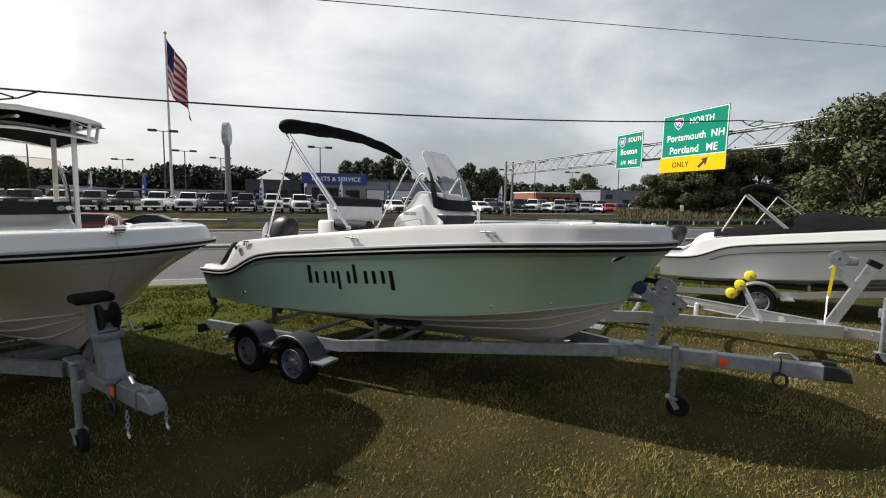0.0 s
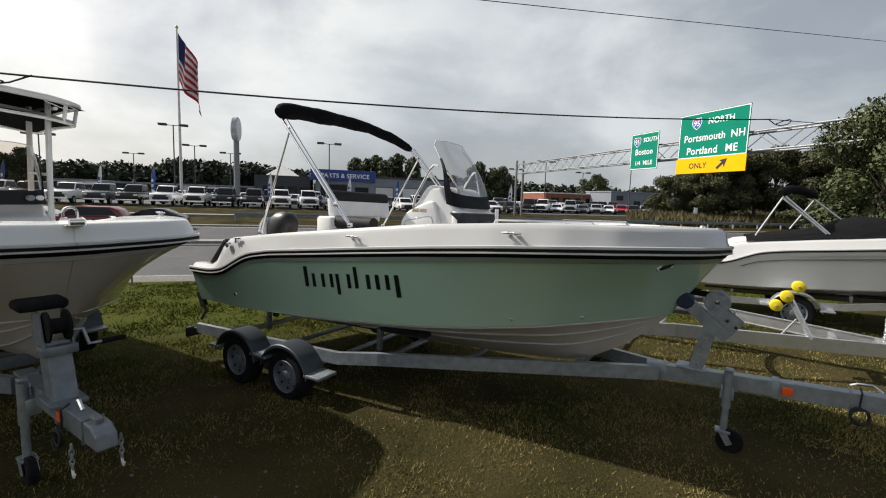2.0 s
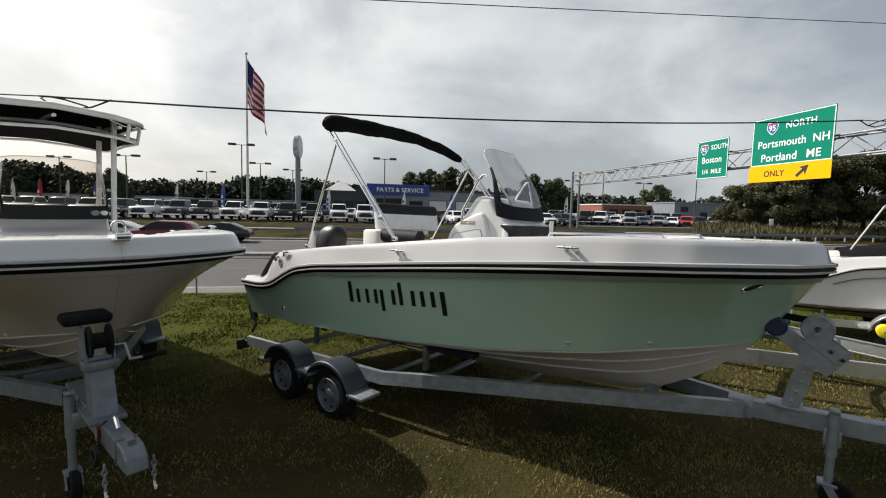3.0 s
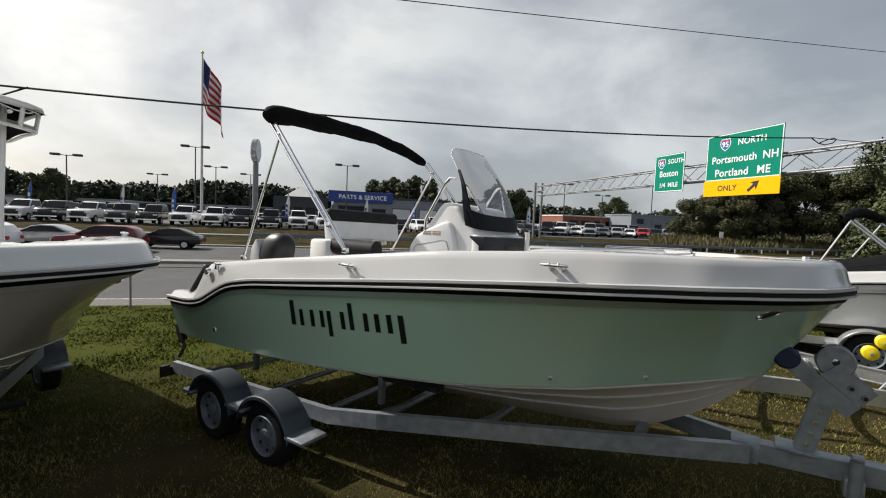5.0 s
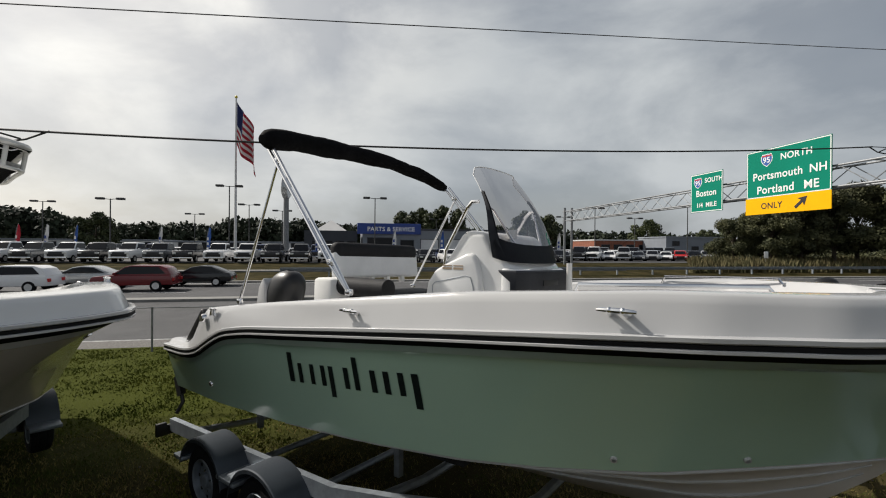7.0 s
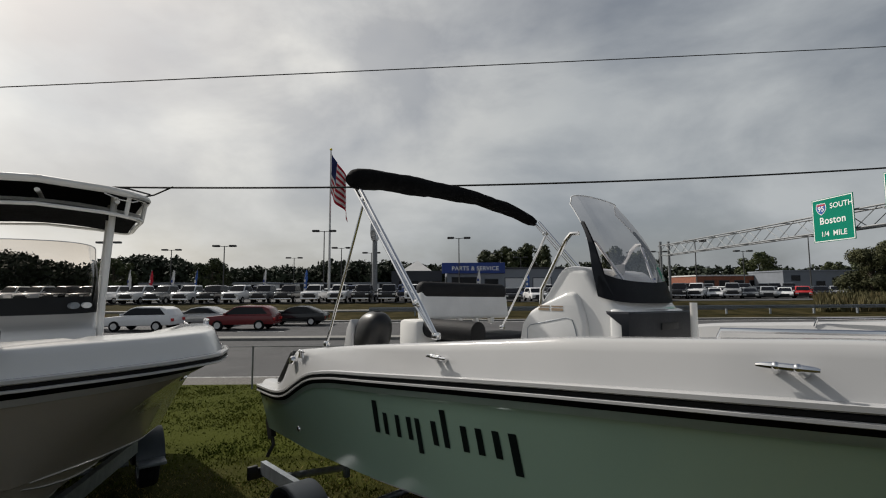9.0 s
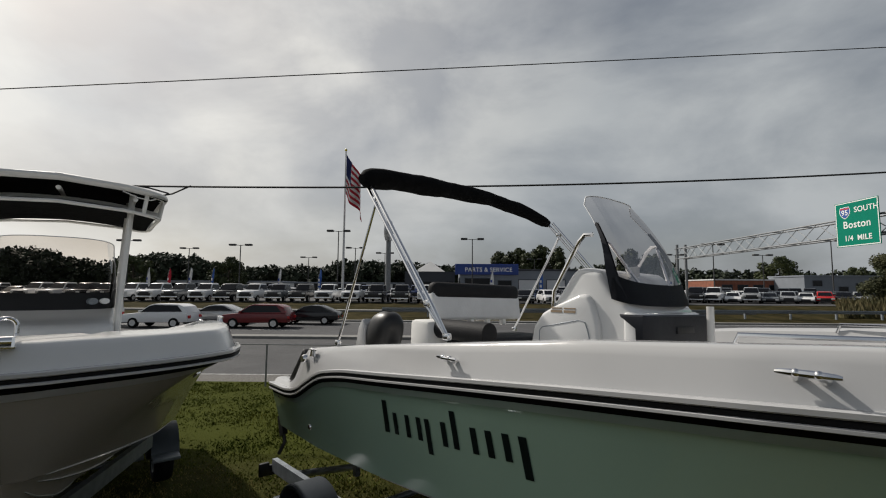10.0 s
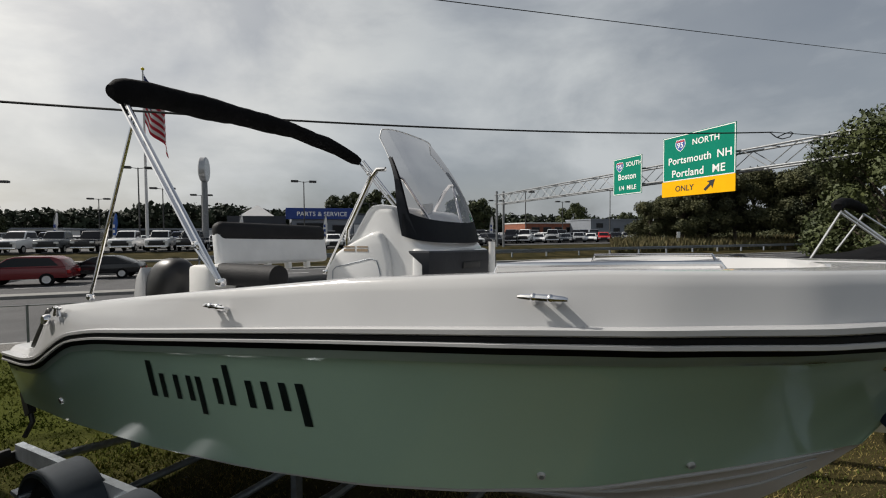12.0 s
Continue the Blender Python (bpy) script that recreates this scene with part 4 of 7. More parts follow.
        part("winch_drum", b, "rubber", tr, "black webbing on the winch drum")
        b = bm_new()
        box(b, (wp - 0.30, -0.17, fz(wp) + 0.63), (wp - 0.10, 0.10, fz(wp) + 0.70), 0.03, seg=3)
        part("bow_stop", b, "rubber", tr, "black rubber bow stop")
        b = bm_new()
        tube(b, [(wp, 0.07, fz(wp) + 0.50), (wp, 0.13, fz(wp) + 0.50), (wp + 0.04, 0.15, fz(wp) + 0.40), (wp + 0.04, 0.22, fz(wp) + 0.40)], 0.011, 8)
        part("crank_arm", b, "galv_dull", tr)
        b = bm_new()
        cyl(b, (wp + 0.04, 0.22, fz(wp) + 0.40), (wp + 0.04, 0.36, fz(wp) + 0.40), 0.018, None, 10)
        part("crank_grip", b, "rubber", tr)
    jack(tr, jx, -0.10, fz(jx) + jack_top, ground(jx, -0.1))
    # axles, wheels, mudguards
    for ax in wheels_x:
        b = bm_new()
        cyl(b, (ax, -half + 0.02, axle_z), (ax, half - 0.02, axle_z), 0.03, None, 12)
        part("axle", b, metal, tr)
        for sg in (-1, 1):
            tyre_wheel(tr, ax, sg * (half + 0.16), axle_z, rad, 0.19)
            b = fender_mesh(ax, sg * (half + 0.28), sg * (half + 0.02), axle_z - 0.02, rad + 0.09)
            part("mudguard", b, fender_mat, tr, "dark grey steel mudguard" if fender_mat == "fender" else "bright aluminium mudguard")
    for sg in (-1, 1):
        xa, xb = wheels_x[0], wheels_x[-1]
        zf = axle_z + 0.08
        y0, y1 = sorted((sg * (half + 0.28), sg * (half + 0.02)))
        for sx0, sx1, dz in ((xb + rad + 0.04, xb + rad + 0.26, 0.0), (xa + rad + 0.0, xb - rad - 0.0, 0.05), (xa - rad - 0.20, xa - rad - 0.04, 0.0)):
            if sx1 <= sx0:
                continue
            b = bm_new()
            box(b, (sx0, y0, zf + dz), (sx1, y1, zf + dz + 0.035), 0.01)
            part("fender_step", b, metal, tr)
    return tr


def windshield(parent, base, mid, top, glass_mat="smoke_glass", base_mat="charcoal", blade_w=(1.0, 4.5)):
    """Dark moulded base with a clear wrap-round screen that leans aft, between three U-shaped curves."""
    b = bm_new()
    rows = [[base(i / 32).lerp(mid(i / 32), v / 4) for v in range(5)] for i in range(33)]
    grid(b, rows)
    bmesh.ops.solidify(b, geom=b.faces[:], thickness=0.02)
    bmesh.ops.recalc_face_normals(b, faces=b.faces)
    wsb = part("windshield_base", b, base_mat, parent, "dark moulded windshield base")
    b = bm_new()
    rows = []
    for i in range(49):
        t = i / 48
        e = min(t, 1 - t)
        cut = 1.0 - 0.10 * max(0.0, 1 - e / 0.07) ** 2.2
        rows.append([mid(t).lerp(top(t), cut * v / 12) + Vector((0.04 * math.sin(math.pi * v / 12) * cut, 0, 0)) for v in range(13)])
    grid(b, rows)
    ob = part("windshield", b, glass_mat, parent, "smoky clear wrap-round windshield")
    b = bm_new()
    tube(b, rows[0] + [r[-1] for r in rows[1:-1]] + rows[-1][::-1], 0.0045, 6)
    part("windshield_edge", b, "grey_vinyl", parent)
    # tapered blade up the rear edge of each side
    for idx, end in ((0, 0.0), (48, 1.0)):
        b = bm_new()
        for off in (-0.010, 0.010):
            blade = []
            for v in range(9):
                reach = (8 - v) / 8
                w = blade_w[0] + blade_w[1] * reach ** 1.6
                k0, k1 = idx, idx + (w if idx == 0 else -w)
                lo, hi = int(min(k1, 47)), min(48, int(min(k1, 47)) + 1)
                p0 = rows[k0][v]
                p1 = rows[lo][v].lerp(rows[hi][v], k1 - lo)
                o = Vector((0, (off if idx else -off), 0))
                blade.append([p0 + o, p0.lerp(p1, 0.5) + o, p1 + o])
            blade.insert(0, [base(end), base(end).lerp(base(abs(end - 0.08)), 0.5), base(abs(end - 0.17))])
            grid(b, blade)
        bmesh.ops.recalc_face_normals(b, faces=b.faces)
        part("windshield_pillar", b, base_mat, parent, "dark tapered pillar")
    return wsb


def helm_console(parent):
    """Two-tier white console: broad shouldered skirt, raised helm pod, hatch, front backrest pad."""
    b = bm_new()
    extrude_profile(b, [(-2.98, 1.2), (-2.98, 1.97), (-2.90, 2.045), (-2.765, 2.235), (-2.71, 2.255), (-2.57, 2.235), (-2.50, 2.10), (-2.43, 2.045), (-2.37, 1.99), (-2.345, 1.2)], -0.43, 0.43, 0.05, 4)
    c = part("console", b, "gel_bright", parent, "white moulded centre console")
    b = bm_new()
    extrude_profile(b, [(-3.07, 1.2), (-3.075, 1.74), (-3.05, 1.87), (-2.98, 1.96), (-2.86, 2.02), (-2.70, 2.085), (-2.64, 2.085), (-2.60, 2.02), (-2.565, 1.90), (-2.54, 1.2)], -0.465, 0.465, 0.03, 4)
    part("console_shoulder", b, "gel_bright", c)
    b = bm_new()
    extrude_profile(b, [(-2.42, 1.2), (-2.42, 1.99), (-2.37, 1.985), (-2.325, 1.95), (-2.315, 1.2)], -0.455, 0.455, 0.02, 3)
    part("front_seat_shell", b, "gel_bright", c)
    for sg in (-1, 1):
        yo = sg * 0.466
        line = [(-2.995, yo, 1.70), (-2.995, yo, 1.845), (-2.97, yo, 1.868), (-2.70, yo, 1.925), (-2.655, yo, 1.915), (-2.635, yo, 1.86), (-2.60, yo, 1.70)]
        b = bm_new()
        y0, y1 = sorted((sg * 0.4665, sg * 0.43))
        extrude_profile(b, [(p[0], p[2]) for p in line], y0, y1, 0.004)
        part("side_hatch", b, "gel_bright", c, "flush white side hatch")
        b = bm_new()
        tube(b, line, 0.0035, 6)
        part("hatch_seam", b, "galv_dull", c)
        for k in range(2):
            b = bm_new()
            xa = -2.905 + 0.10 * k
            y0, y1 = sorted((sg * 0.467, sg * 0.455))
            box(b, (xa, y0, 1.990), (xa + 0.085, y1, 1.998))
            box(b, (xa, y0, 1.966), (xa + 0.085, y1, 1.982))
            part("label_plate", b, "label_tan", c, "small printed caution label")
    # padded backrest across the front, its ends swept back along the sides
    b = bm_new()
    rows = []
    for z, sh in ((1.975, 0.0), (1.965, 0.012), (1.90, 0.016), (1.82, 0.012), (1.775, 0.004)):
        back = 0.02 if z < 1.9 else 0.02 + 0.10 * (z - 1.9) / 0.075
        rows.append([(-2.315 - back, -0.462 - sh, z), (-2.305 + sh * 0.4, -0.450 - sh, z)] + [(-2.295 + sh + 0.012 * math.sin(math.pi * k / 8), -0.42 + 0.84 * k / 8, z) for k in range(9)] + [(-2.305 + sh * 0.4, 0.450 + sh, z), (-2.315 - back, 0.462 + sh, z)])
    grid(b, rows)
    bmesh.ops.recalc_face_normals(b, faces=b.faces)
    bmesh.ops.solidify(b, geom=b.faces[:], thickness=0.02)
    part("front_pad", b, "charcoal", c, "charcoal padded panel with a small mark")
    b = bm_new()
    box(b, (-2.285, -0.12, 1.865), (-2.262, 0.12, 1.905), 0.002)
    part("mark_block", b, "ink", c)
    return c


def console(parent, xr, xf, half, z_top, pad=0.0):
    """Centre console: rounded moulding with step, hatch line, dark front pad."""
    prof = [(xr, 0.98), (xr, z_top - 0.36), (xr + 0.04, z_top - 0.24), (xr + 0.20, z_top - 0.14), (xr + 0.31, z_top - 0.01), (xr + 0.37, z_top + 0.02), (xr + 0.47, z_top), (xf - 0.20, z_top - 0.14), (xf - 0.05, z_top - 0.20), (xf + 0.02, z_top - 0.34), (xf + 0.06, 0.98)]
    b = bm_new()
    extrude_profile(b, prof, -half, half, 0.045, 4)
    c = part("console", b, "gel_bright", parent, "white moulded centre console")
    for sg in (-1, 1):
        b = bm_new()
        y0, y1 = sorted((sg * (half + 0.004), sg * (half - 0.03)))
        extrude_profile(b, [(xr + 0.06, z_top - 0.62), (xr + 0.07, z_top - 0.36), (xr + 0.12, z_top - 0.31), (xr + 0.34, z_top - 0.26), (xr + 0.38, z_top - 0.30), (xr + 0.40, z_top - 0.62)], y0, y1, 0.006)
        part("side_hatch", b, "gel_bright", c, "flush white side hatch")
        b = bm_new()
        yo = sg * (half + 0.004)
        tube(b, [(xr + 0.06, yo, z_top - 0.62), (xr + 0.07, yo, z_top - 0.37), (xr + 0.12, yo, z_top - 0.315), (xr + 0.34, yo, z_top - 0.265), (xr + 0.385, yo, z_top - 0.30), (xr + 0.40, yo, z_top - 0.62)], 0.0035, 6)
        part("hatch_seam", b, "charcoal", c)
    b = bm_new()
    extrude_profile(b, [(xf - 0.03, z_top - 0.20 - pad), (xf + 0.045 + pad * 0.05, z_top - 0.215 - pad), (xf + 0.07, z_top - 0.44 - pad), (xf + 0.03, z_top - 0.46 - pad)], -half + 0.07, half - 0.05, 0.02)
    part("front_pad", b, "charcoal", c, "charcoal padded panel with a small mark")
    b = bm_new()
    box(b, (xf + 0.055, -0.10, z_top - 0.36 - pad), (xf + 0.0745, 0.10, z_top - 0.315 - pad), 0.002)
    part("mark_block", b, "ink", c)
    for k in range(2):
        b = bm_new()
        box(b, (xr + 0.17 + 0.10 * k, -half - 0.002, z_top - 0.215), (xr + 0.25 + 0.10 * k, -half + 0.01, z_top - 0.208))
        box(b, (xr + 0.17 + 0.10 * k, -half - 0.002, z_top - 0.235), (xr + 0.25 + 0.10 * k, -half + 0.01, z_top - 0.222))
        part("label_plate", b, "grille" if k else "decal", c)
    return c


def bench(parent, x, half, z):
    """Helm bench: base box, seat cushion, flip backrest with dark head pad."""
    b = bm_new()
    box(b, (x - 0.16, -half + 0.02, 0.98), (x + 0.28, half - 0.02, z - 0.48), 0.03)
    part("seat_base", b, "white_poly", parent)
    b = bm_new()
    box(b, (x - 0.18, -half, z - 0.48), (x + 0.30, half, z - 0.36), 0.05, seg=4)
    part("seat", b, "dark_vinyl", parent, "black vinyl seat cushion")
    bk = bm_new()
    mm = Matrix.Translation((x - 0.12, 0, z - 0.24)) @ Matrix.Rotation(radians(-8), 4, "Y")
    box(bk, (-0.045, -half + 0.02, 0.0), (0.045, half - 0.02, 0.25), 0.03, mm, 4)
    r = part("backrest", bk, "grey_vinyl", parent, "pale vinyl backrest with black head pad")
    b = bm_new()
    box(b, (-0.060, -half + 0.02, 0.175), (0.060, half - 0.02, 0.325), 0.055, mm, 5)
    part("head_pad", b, "dark_vinyl", r, "black head pad")
    b = bm_new()
    box(b, (-0.075, -half + 0.05, 0.02), (-0.035, half - 0.05, 0.27), 0.02, mm)
    part("backrest_shell", b, "dark_vinyl", r)
    for k in range(4):
        b = bm_new()
        yy = -half + 0.25 + k * (2 * half - 0.5) / 3
        box(b, (-0.02, yy - 0.02, -0.05), (0.03, yy + 0.02, 0.02), 0.006, mm)
        part("seat_tab", b, "white_poly", r)


ANG = radians(-30)
MAIN = Matrix.Translation((2.33, 4.476, 0)) @ Matrix.Rotation(ANG, 4, "Z")


def local_ground(m):
    def f(x, y):
        p = m @ Vector((x, y, 0))
        return gz(p.x, p.y) - m.translation.z
    return f


# the green boat, heeled a little on its bunks
MAIN_B = MAIN @ Matrix.Translation((0, -1.2, 1.8)) @ Matrix.Rotation(radians(-1.4), 4, "X") @ Matrix.Translation((0, 1.2, -1.8))
boat = thing("motor_boat", "pale green centre-console boat with black folded bimini on trailer", "boat", MAIN_B)
build_hull(boat, "gel_green", band="gel_mint")
# styling blocks of the side mark: start, width, top, bottom in letter heights
TX, TZ, TH = -3.88, 1.330, 0.215
BARS = [(0.085, 0.055, 1.0, 0.0), (0.20, 0.045, 0.66, 0.0), (0.335, 0.045, 0.66, 0.0), (0.455, 0.045, 0.66, 0.0), (0.54, 0.045, 0.66, -0.33), (0.69, 0.045, 0.66, 0.0), (0.785, 0.045, 1.0, 0.0), (0.935, 0.045, 0.66, 0.0), (1.045, 0.045, 0.66, 0.0), (1.16, 0.045, 0.66, 0.0), (1.265, 0.05, 0.66, -0.33)]
mark_blocks(boat, TX, TZ - TH, BARS, TH, "decal")
for x, f, rad, mtl in ((-5.08, 0.68, 0.028, "chrome"), (-5.80, 0.22, 0.014, "black_gel"), (-1.30, 0.90, 0.020, "gel_white"), (-0.72, 0.92, 0.020, "gel_white")):
    p, n = side_at(x, f)
    b = bm_new()
    cyl(b, p - n * 0.01, p + n * 0.012, rad, rad * 0.8, 16)
    part("hull_fitting", b, mtl, boat)
    b = bm_new()
    cyl(b, p, p + n * 0.014, rad * 0.5, None, 12)
    part("hull_fitting", b, "black_gel" if mtl == "chrome" else "galv_dull", boat)
for sg in (-1, 1):
    nav_light(boat, -0.34, 0.20, sg)
    for cx in (-3.05, -1.45):
        cleat(boat, cx, sg * (RAIL_B(cx) + 0.012), TOP_Z(cx) - 0.13, 0.165, -0.05 * sg)
    cleat(boat, -4.95, sg * (RAIL_B(-4.95) - 0.03), TOP_Z(-4.95) - 0.07, 0.14)
    b = bm_new()
    lathe(b, [(0.001, -0.02), (0.03, -0.018), (0.04, 0.0), (0.04, 0.02)], Matrix.Translation((-5.12, sg * (RAIL_B(-5.12) - 0.012), 1.45)) @ Matrix.Rotation(0 if sg < 0 else math.pi, 4, "Z"), 18)
    part("fuel_cap", b, "chrome", boat, "round chrome filler cap")
    # coaming corner pad at the stern
    b = bm_new()
    extrude_profile(b, [(-5.66, 1.17), (-5.50, 1.17), (-5.28, 1.46), (-5.345, 1.515)], *sorted((sg * 0.82, sg * 1.07)), 0.02)
    part("stern_pad", b, "black_gel", boat)
for sg in (-1, 1):
    b = bm_new()
    tube(b, [(-1.72, sg * 0.93, 1.88), (-1.70, sg * 0.93, 1.935), (-1.2, sg * 0.82, 1.95), (-0.95, sg * 0.72, 1.955), (-0.93, sg * 0.71, 1.92)], 0.010, 8)
    part("grab_rail", b, "chrome", boat, "polished low bow rail")
b = bm_new()
cyl(b, (-0.10, 0.06, 1.92), (-0.10, 0.06, 1.955), 0.02, None, 12)
part("bow_light", b, "chrome", boat)
b = bm_new()
cyl(b, (-0.22, 0.2, 1.92), (-0.22, 0.2, 1.965), 0.035, 0.02, 12)
part("deck_fill", b, "chrome", boat)
helm_console(boat)
windshield(boat, u_curve(-2.49, -2.36, 0.45, 2.06, 2.02, 0.6), u_curve(-2.525, -2.41, 0.445, 2.24, 2.155, 0.6), u_curve(-2.785, -2.71, 0.29, 2.72, 2.74, 0.6))
for sg in (-1, 1):
    b = bm_new()
    tube(b, [(-2.91, sg * 0.43, 2.0), (-2.90, sg * 0.435, 2.10), (-2.71, sg * 0.44, 2.41), (-2.67, sg * 0.44, 2.45), (-2.62, sg * 0.43, 2.45)], 0.014, 8)
    part("grab_handle", b, "chrome", boat, "bent steel grab handle")
    b = bm_new()
    tube(b, [(-2.44, sg * 0.20, 2.14), (-2.57, sg * 0.32, 2.40), (-2.60, sg * 0.37, 2.43)], 0.010, 8)
    part("screen_stay", b, "chrome", boat)
b = bm_new()
cyl(b, (-2.52, -0.12, 2.20), (-2.53, -0.12, 2.26), 0.03, 0.045, 16)
part("compass", b, "lamp_glass", boat)
bench(boat, -3.92, 0.56, 2.085)
b = bm_new()
box(b, (-4.05, -0.75, 1.55), (-3.82, -0.50, 1.86), 0.03)
part("livewell_box", b, "white_poly", boat)
b = bm_new()
cyl(b, (-3.85, -0.62, 1.80), (-3.3, -0.62, 1.80), 0.075, None, 16)
part("bolster", b, "dark_vinyl", boat, "black vinyl bolster")
b = bm_new()
cyl(b, (-2.12, -0.02, 1.4), (-2.12, -0.02, 2.03), 0.022, 0.02, 12)
part("rod_post", b, "white_poly", boat)
outboard(boat, -5.57, 1.60, "black_gel", "gel_white")
# black transom bracket and strap
b = bm_new()
beam(b, (-6.01, -0.98, 0.74), (-5.91, -0.98, 0.56), 0.10, 0.05, (0, 1, 0))
tube(b, [(-5.93, -0.98, 0.60), (-5.87, -0.98, 0.50), (-5.91, -1.02, 0.38)], 0.02, 8)
part("trim_tab", b, "black_gel", boat, "black trim tab and tie-down strap")
# folded bimini
bim = thing("bimini_top", "black bimini rolled into its boot on steel bows", "bimini", MAIN)
b = bm_new()
pts, rad = [], []
BOOT_X = smooth_fn([-1.1, -0.9, 0.0, 0.7, 1.15], [-4.31, -4.36, -4.44, -4.32, -4.10], 0.08)
BOOT_Z = smooth_fn([-1.1, -1.0, -0.75, 0.0, 0.5, 0.85, 1.15], [2.965, 3.0, 3.035, 3.06, 3.025, 2.94, 2.785], 0.08)
for k in range(41):
    t = k / 40
    y = -1.06 + 2.20 * t
    pts.append((BOOT_X(y) + 0.002 * math.sin(k * 1.9), y, BOOT_Z(y) + 0.0015 * math.sin(k * 2.3)))
    rad.append((0.088 - 0.030 * max(0.0, t - 0.35) / 0.65) * (0.45 if k == 0 else 0.85 if k == 1 else 0.7 if k == 40 else 1.0) + 0.0015 * math.sin(k * 1.7) + 0.004 * math.sin(k * 0.6))
tube(b, pts, rad, 18)
part("boot", b, "canvas", bim, "black canvas boot")
for sg in (-1, 1):
    yb, yt = sg * 1.06, (-0.98 if sg < 0 else 1.12)
    zt = 2.94 if sg < 0 else 2.80
    xt = -4.37 if sg < 0 else -4.11
    xf = -3.235 if sg < 0 else -3.15
    for dx in (0.0, 0.065):
        b = bm_new()
        tube(b, [(xf, yb, 1.80), (xf - 0.17 + dx * 0.8, yb + 0.02 * sg, 1.98), (xt + dx, yt, zt)], 0.0135, 8)
        part("bow_tube", b, "chrome", bim, "polished steel bow tube")
    b = bm_new()
    tube(b, [(-4.58, yb + 0.04 * sg, 1.64), (xt + 0.15, yt, zt - 0.15)], 0.0115, 8)
    part("brace_tube", b, "chrome", bim)
    for px, py, pz in ((xf, yb, 1.80), (-4.58, yb + 0.04 * sg, 1.64), (xt + 0.14, yt, zt - 0.13), (xf - 0.17, yb + 0.02 * sg, 2.0)):
        b = bm_new()
        box(b, (px - 0.026, py - 0.020, pz - 0.022), (px + 0.026, py + 0.020, pz + 0.022), 0.010)
        part("tube_joint", b, "chrome", bim)
boat_trailer("galvanised tandem trailer carrying the pale green boat", MAIN, "galv", local_ground(MAIN), coup="black_gel")

# the white-decked boat with a tan hull and a T-top
LEFT = Matrix.Translation((-2.395, 3.38, 0)) @ Matrix.Rotation(radians(-33), 4, "Z")
LEFT_B = Matrix.Translation((-2.60, 3.76, 0)) @ Matrix.Rotation(radians(-33), 4, "Z") @ Matrix.Diagonal((1.0, 1.03, 0.94, 1.0))
slim_rail, slim_chine = RAIL_B, CH_B
# this hull carries its beam farther forward
RAIL_B = smooth_fn([-6.2, -5.0, -3.0, -2.0, -1.3, -0.9, -0.6, -0.35, -0.16, -0.05, 0.0], [1.22, 1.30, 1.34, 1.30, 1.20, 1.15, 1.09, 0.99, 0.70, 0.34, 0.0], 0.05)
CH_B = smooth_fn([-6.2, -5.0, -3.0, -2.2, -1.5, -1.0, -0.6, -0.27], [1.02, 1.06, 1.05, 0.95, 0.74, 0.48, 0.22, 0.0], 0.05)
boat2 = thing("motor_boat", "tan-hulled centre-console boat with white T-top on trailer", "boat", LEFT_B)
build_hull(boat2, "gel_tan", top_mat="gel_bright", band="gel_bright")
console(boat2, -3.02, -2.26, 0.45, 2.06, pad=0.12)
windshield(boat2, u_curve(-2.56, -2.24, 0.45, 2.02, 2.01, 0.6), u_curve(-2.58, -2.27, 0.445, 2.19, 2.16, 0.6), u_curve(-2.76, -2.44, 0.42, 2.62, 2.69, 0.6), glass_mat="tint_glass", base_mat="black_gel", blade_w=(4.0, 3.0))
for dy, rr, mt in ((0.29, 0.036, "galv_dull"), (0.375, 0.032, "sign_white")):
    b = bm_new()
    ux = -2.57 + 0.32 * abs(math.cos(math.asin((dy / 0.45) ** (1 / 0.75)))) ** 0.6
    tilt = Matrix.Translation((ux + 0.012, dy, 2.085)) @ Matrix.Rotation(radians(-90 + 38), 4, "Z")
    lathe(b, [(0.001, 0.006), (rr, 0.006), (rr, -0.02)], tilt @ Matrix.Diagonal((1.2, 1, 0.85, 1)), 20)
    part("decal", b, mt, boat2, "small round sticker")
for sg in (-1, 1):
    for cx in (-3.06, -1.42):
        cleat(boat2, cx, sg * (RAIL_B(cx) - 0.085), TOP_Z(cx) - 0.02, 0.2)
    nav_light(boat2, -0.62, 0.24, sg)
for i, (x, f) in enumerate(((-1.32, 0.985), (-0.72, 0.97))):
    p, n = side_at(x, f)
    b = bm_new()
    cyl(b, p - n * 0.01, p + n * 0.012, 0.02, 0.016, 16)
    part("hull_fitting", b, "gel_white", boat2)
b = bm_new()
box(b, (-0.20, -0.05, 1.925), (0.0, 0.05, 1.945), 0.008)
for dy in (-0.045, 0.045):
    extrude_profile(b, [(-0.17, 1.94), (0.05, 1.94), (0.045, 1.985), (-0.02, 2.0), (-0.12, 1.985)], dy - 0.005, dy + 0.005)
cyl(b, (0.02, -0.045, 1.965), (0.02, 0.045, 1.965), 0.026, None, 12)
tube(b, [(-0.10, -0.04, 1.96)] + [(-0.09, -0.04 * math.cos(math.pi * k / 8), 2.03 + 0.04 * math.sin(math.pi * k / 8)) for k in range(9)] + [(-0.08, 0.04, 1.96)], 0.009, 8)
part("anchor_roller", b, "chrome", boat2, "polished steel anchor roller")
b = bm_new()
box(b, (-3.84, -0.50, 1.30), (-3.44, 0.50, 1.72), 0.04)
part("seat_base", b, "white_poly", boat2)
b = bm_new()
box(b, (-3.84, -0.50, 1.72), (-3.44, 0.50, 1.84), 0.04)
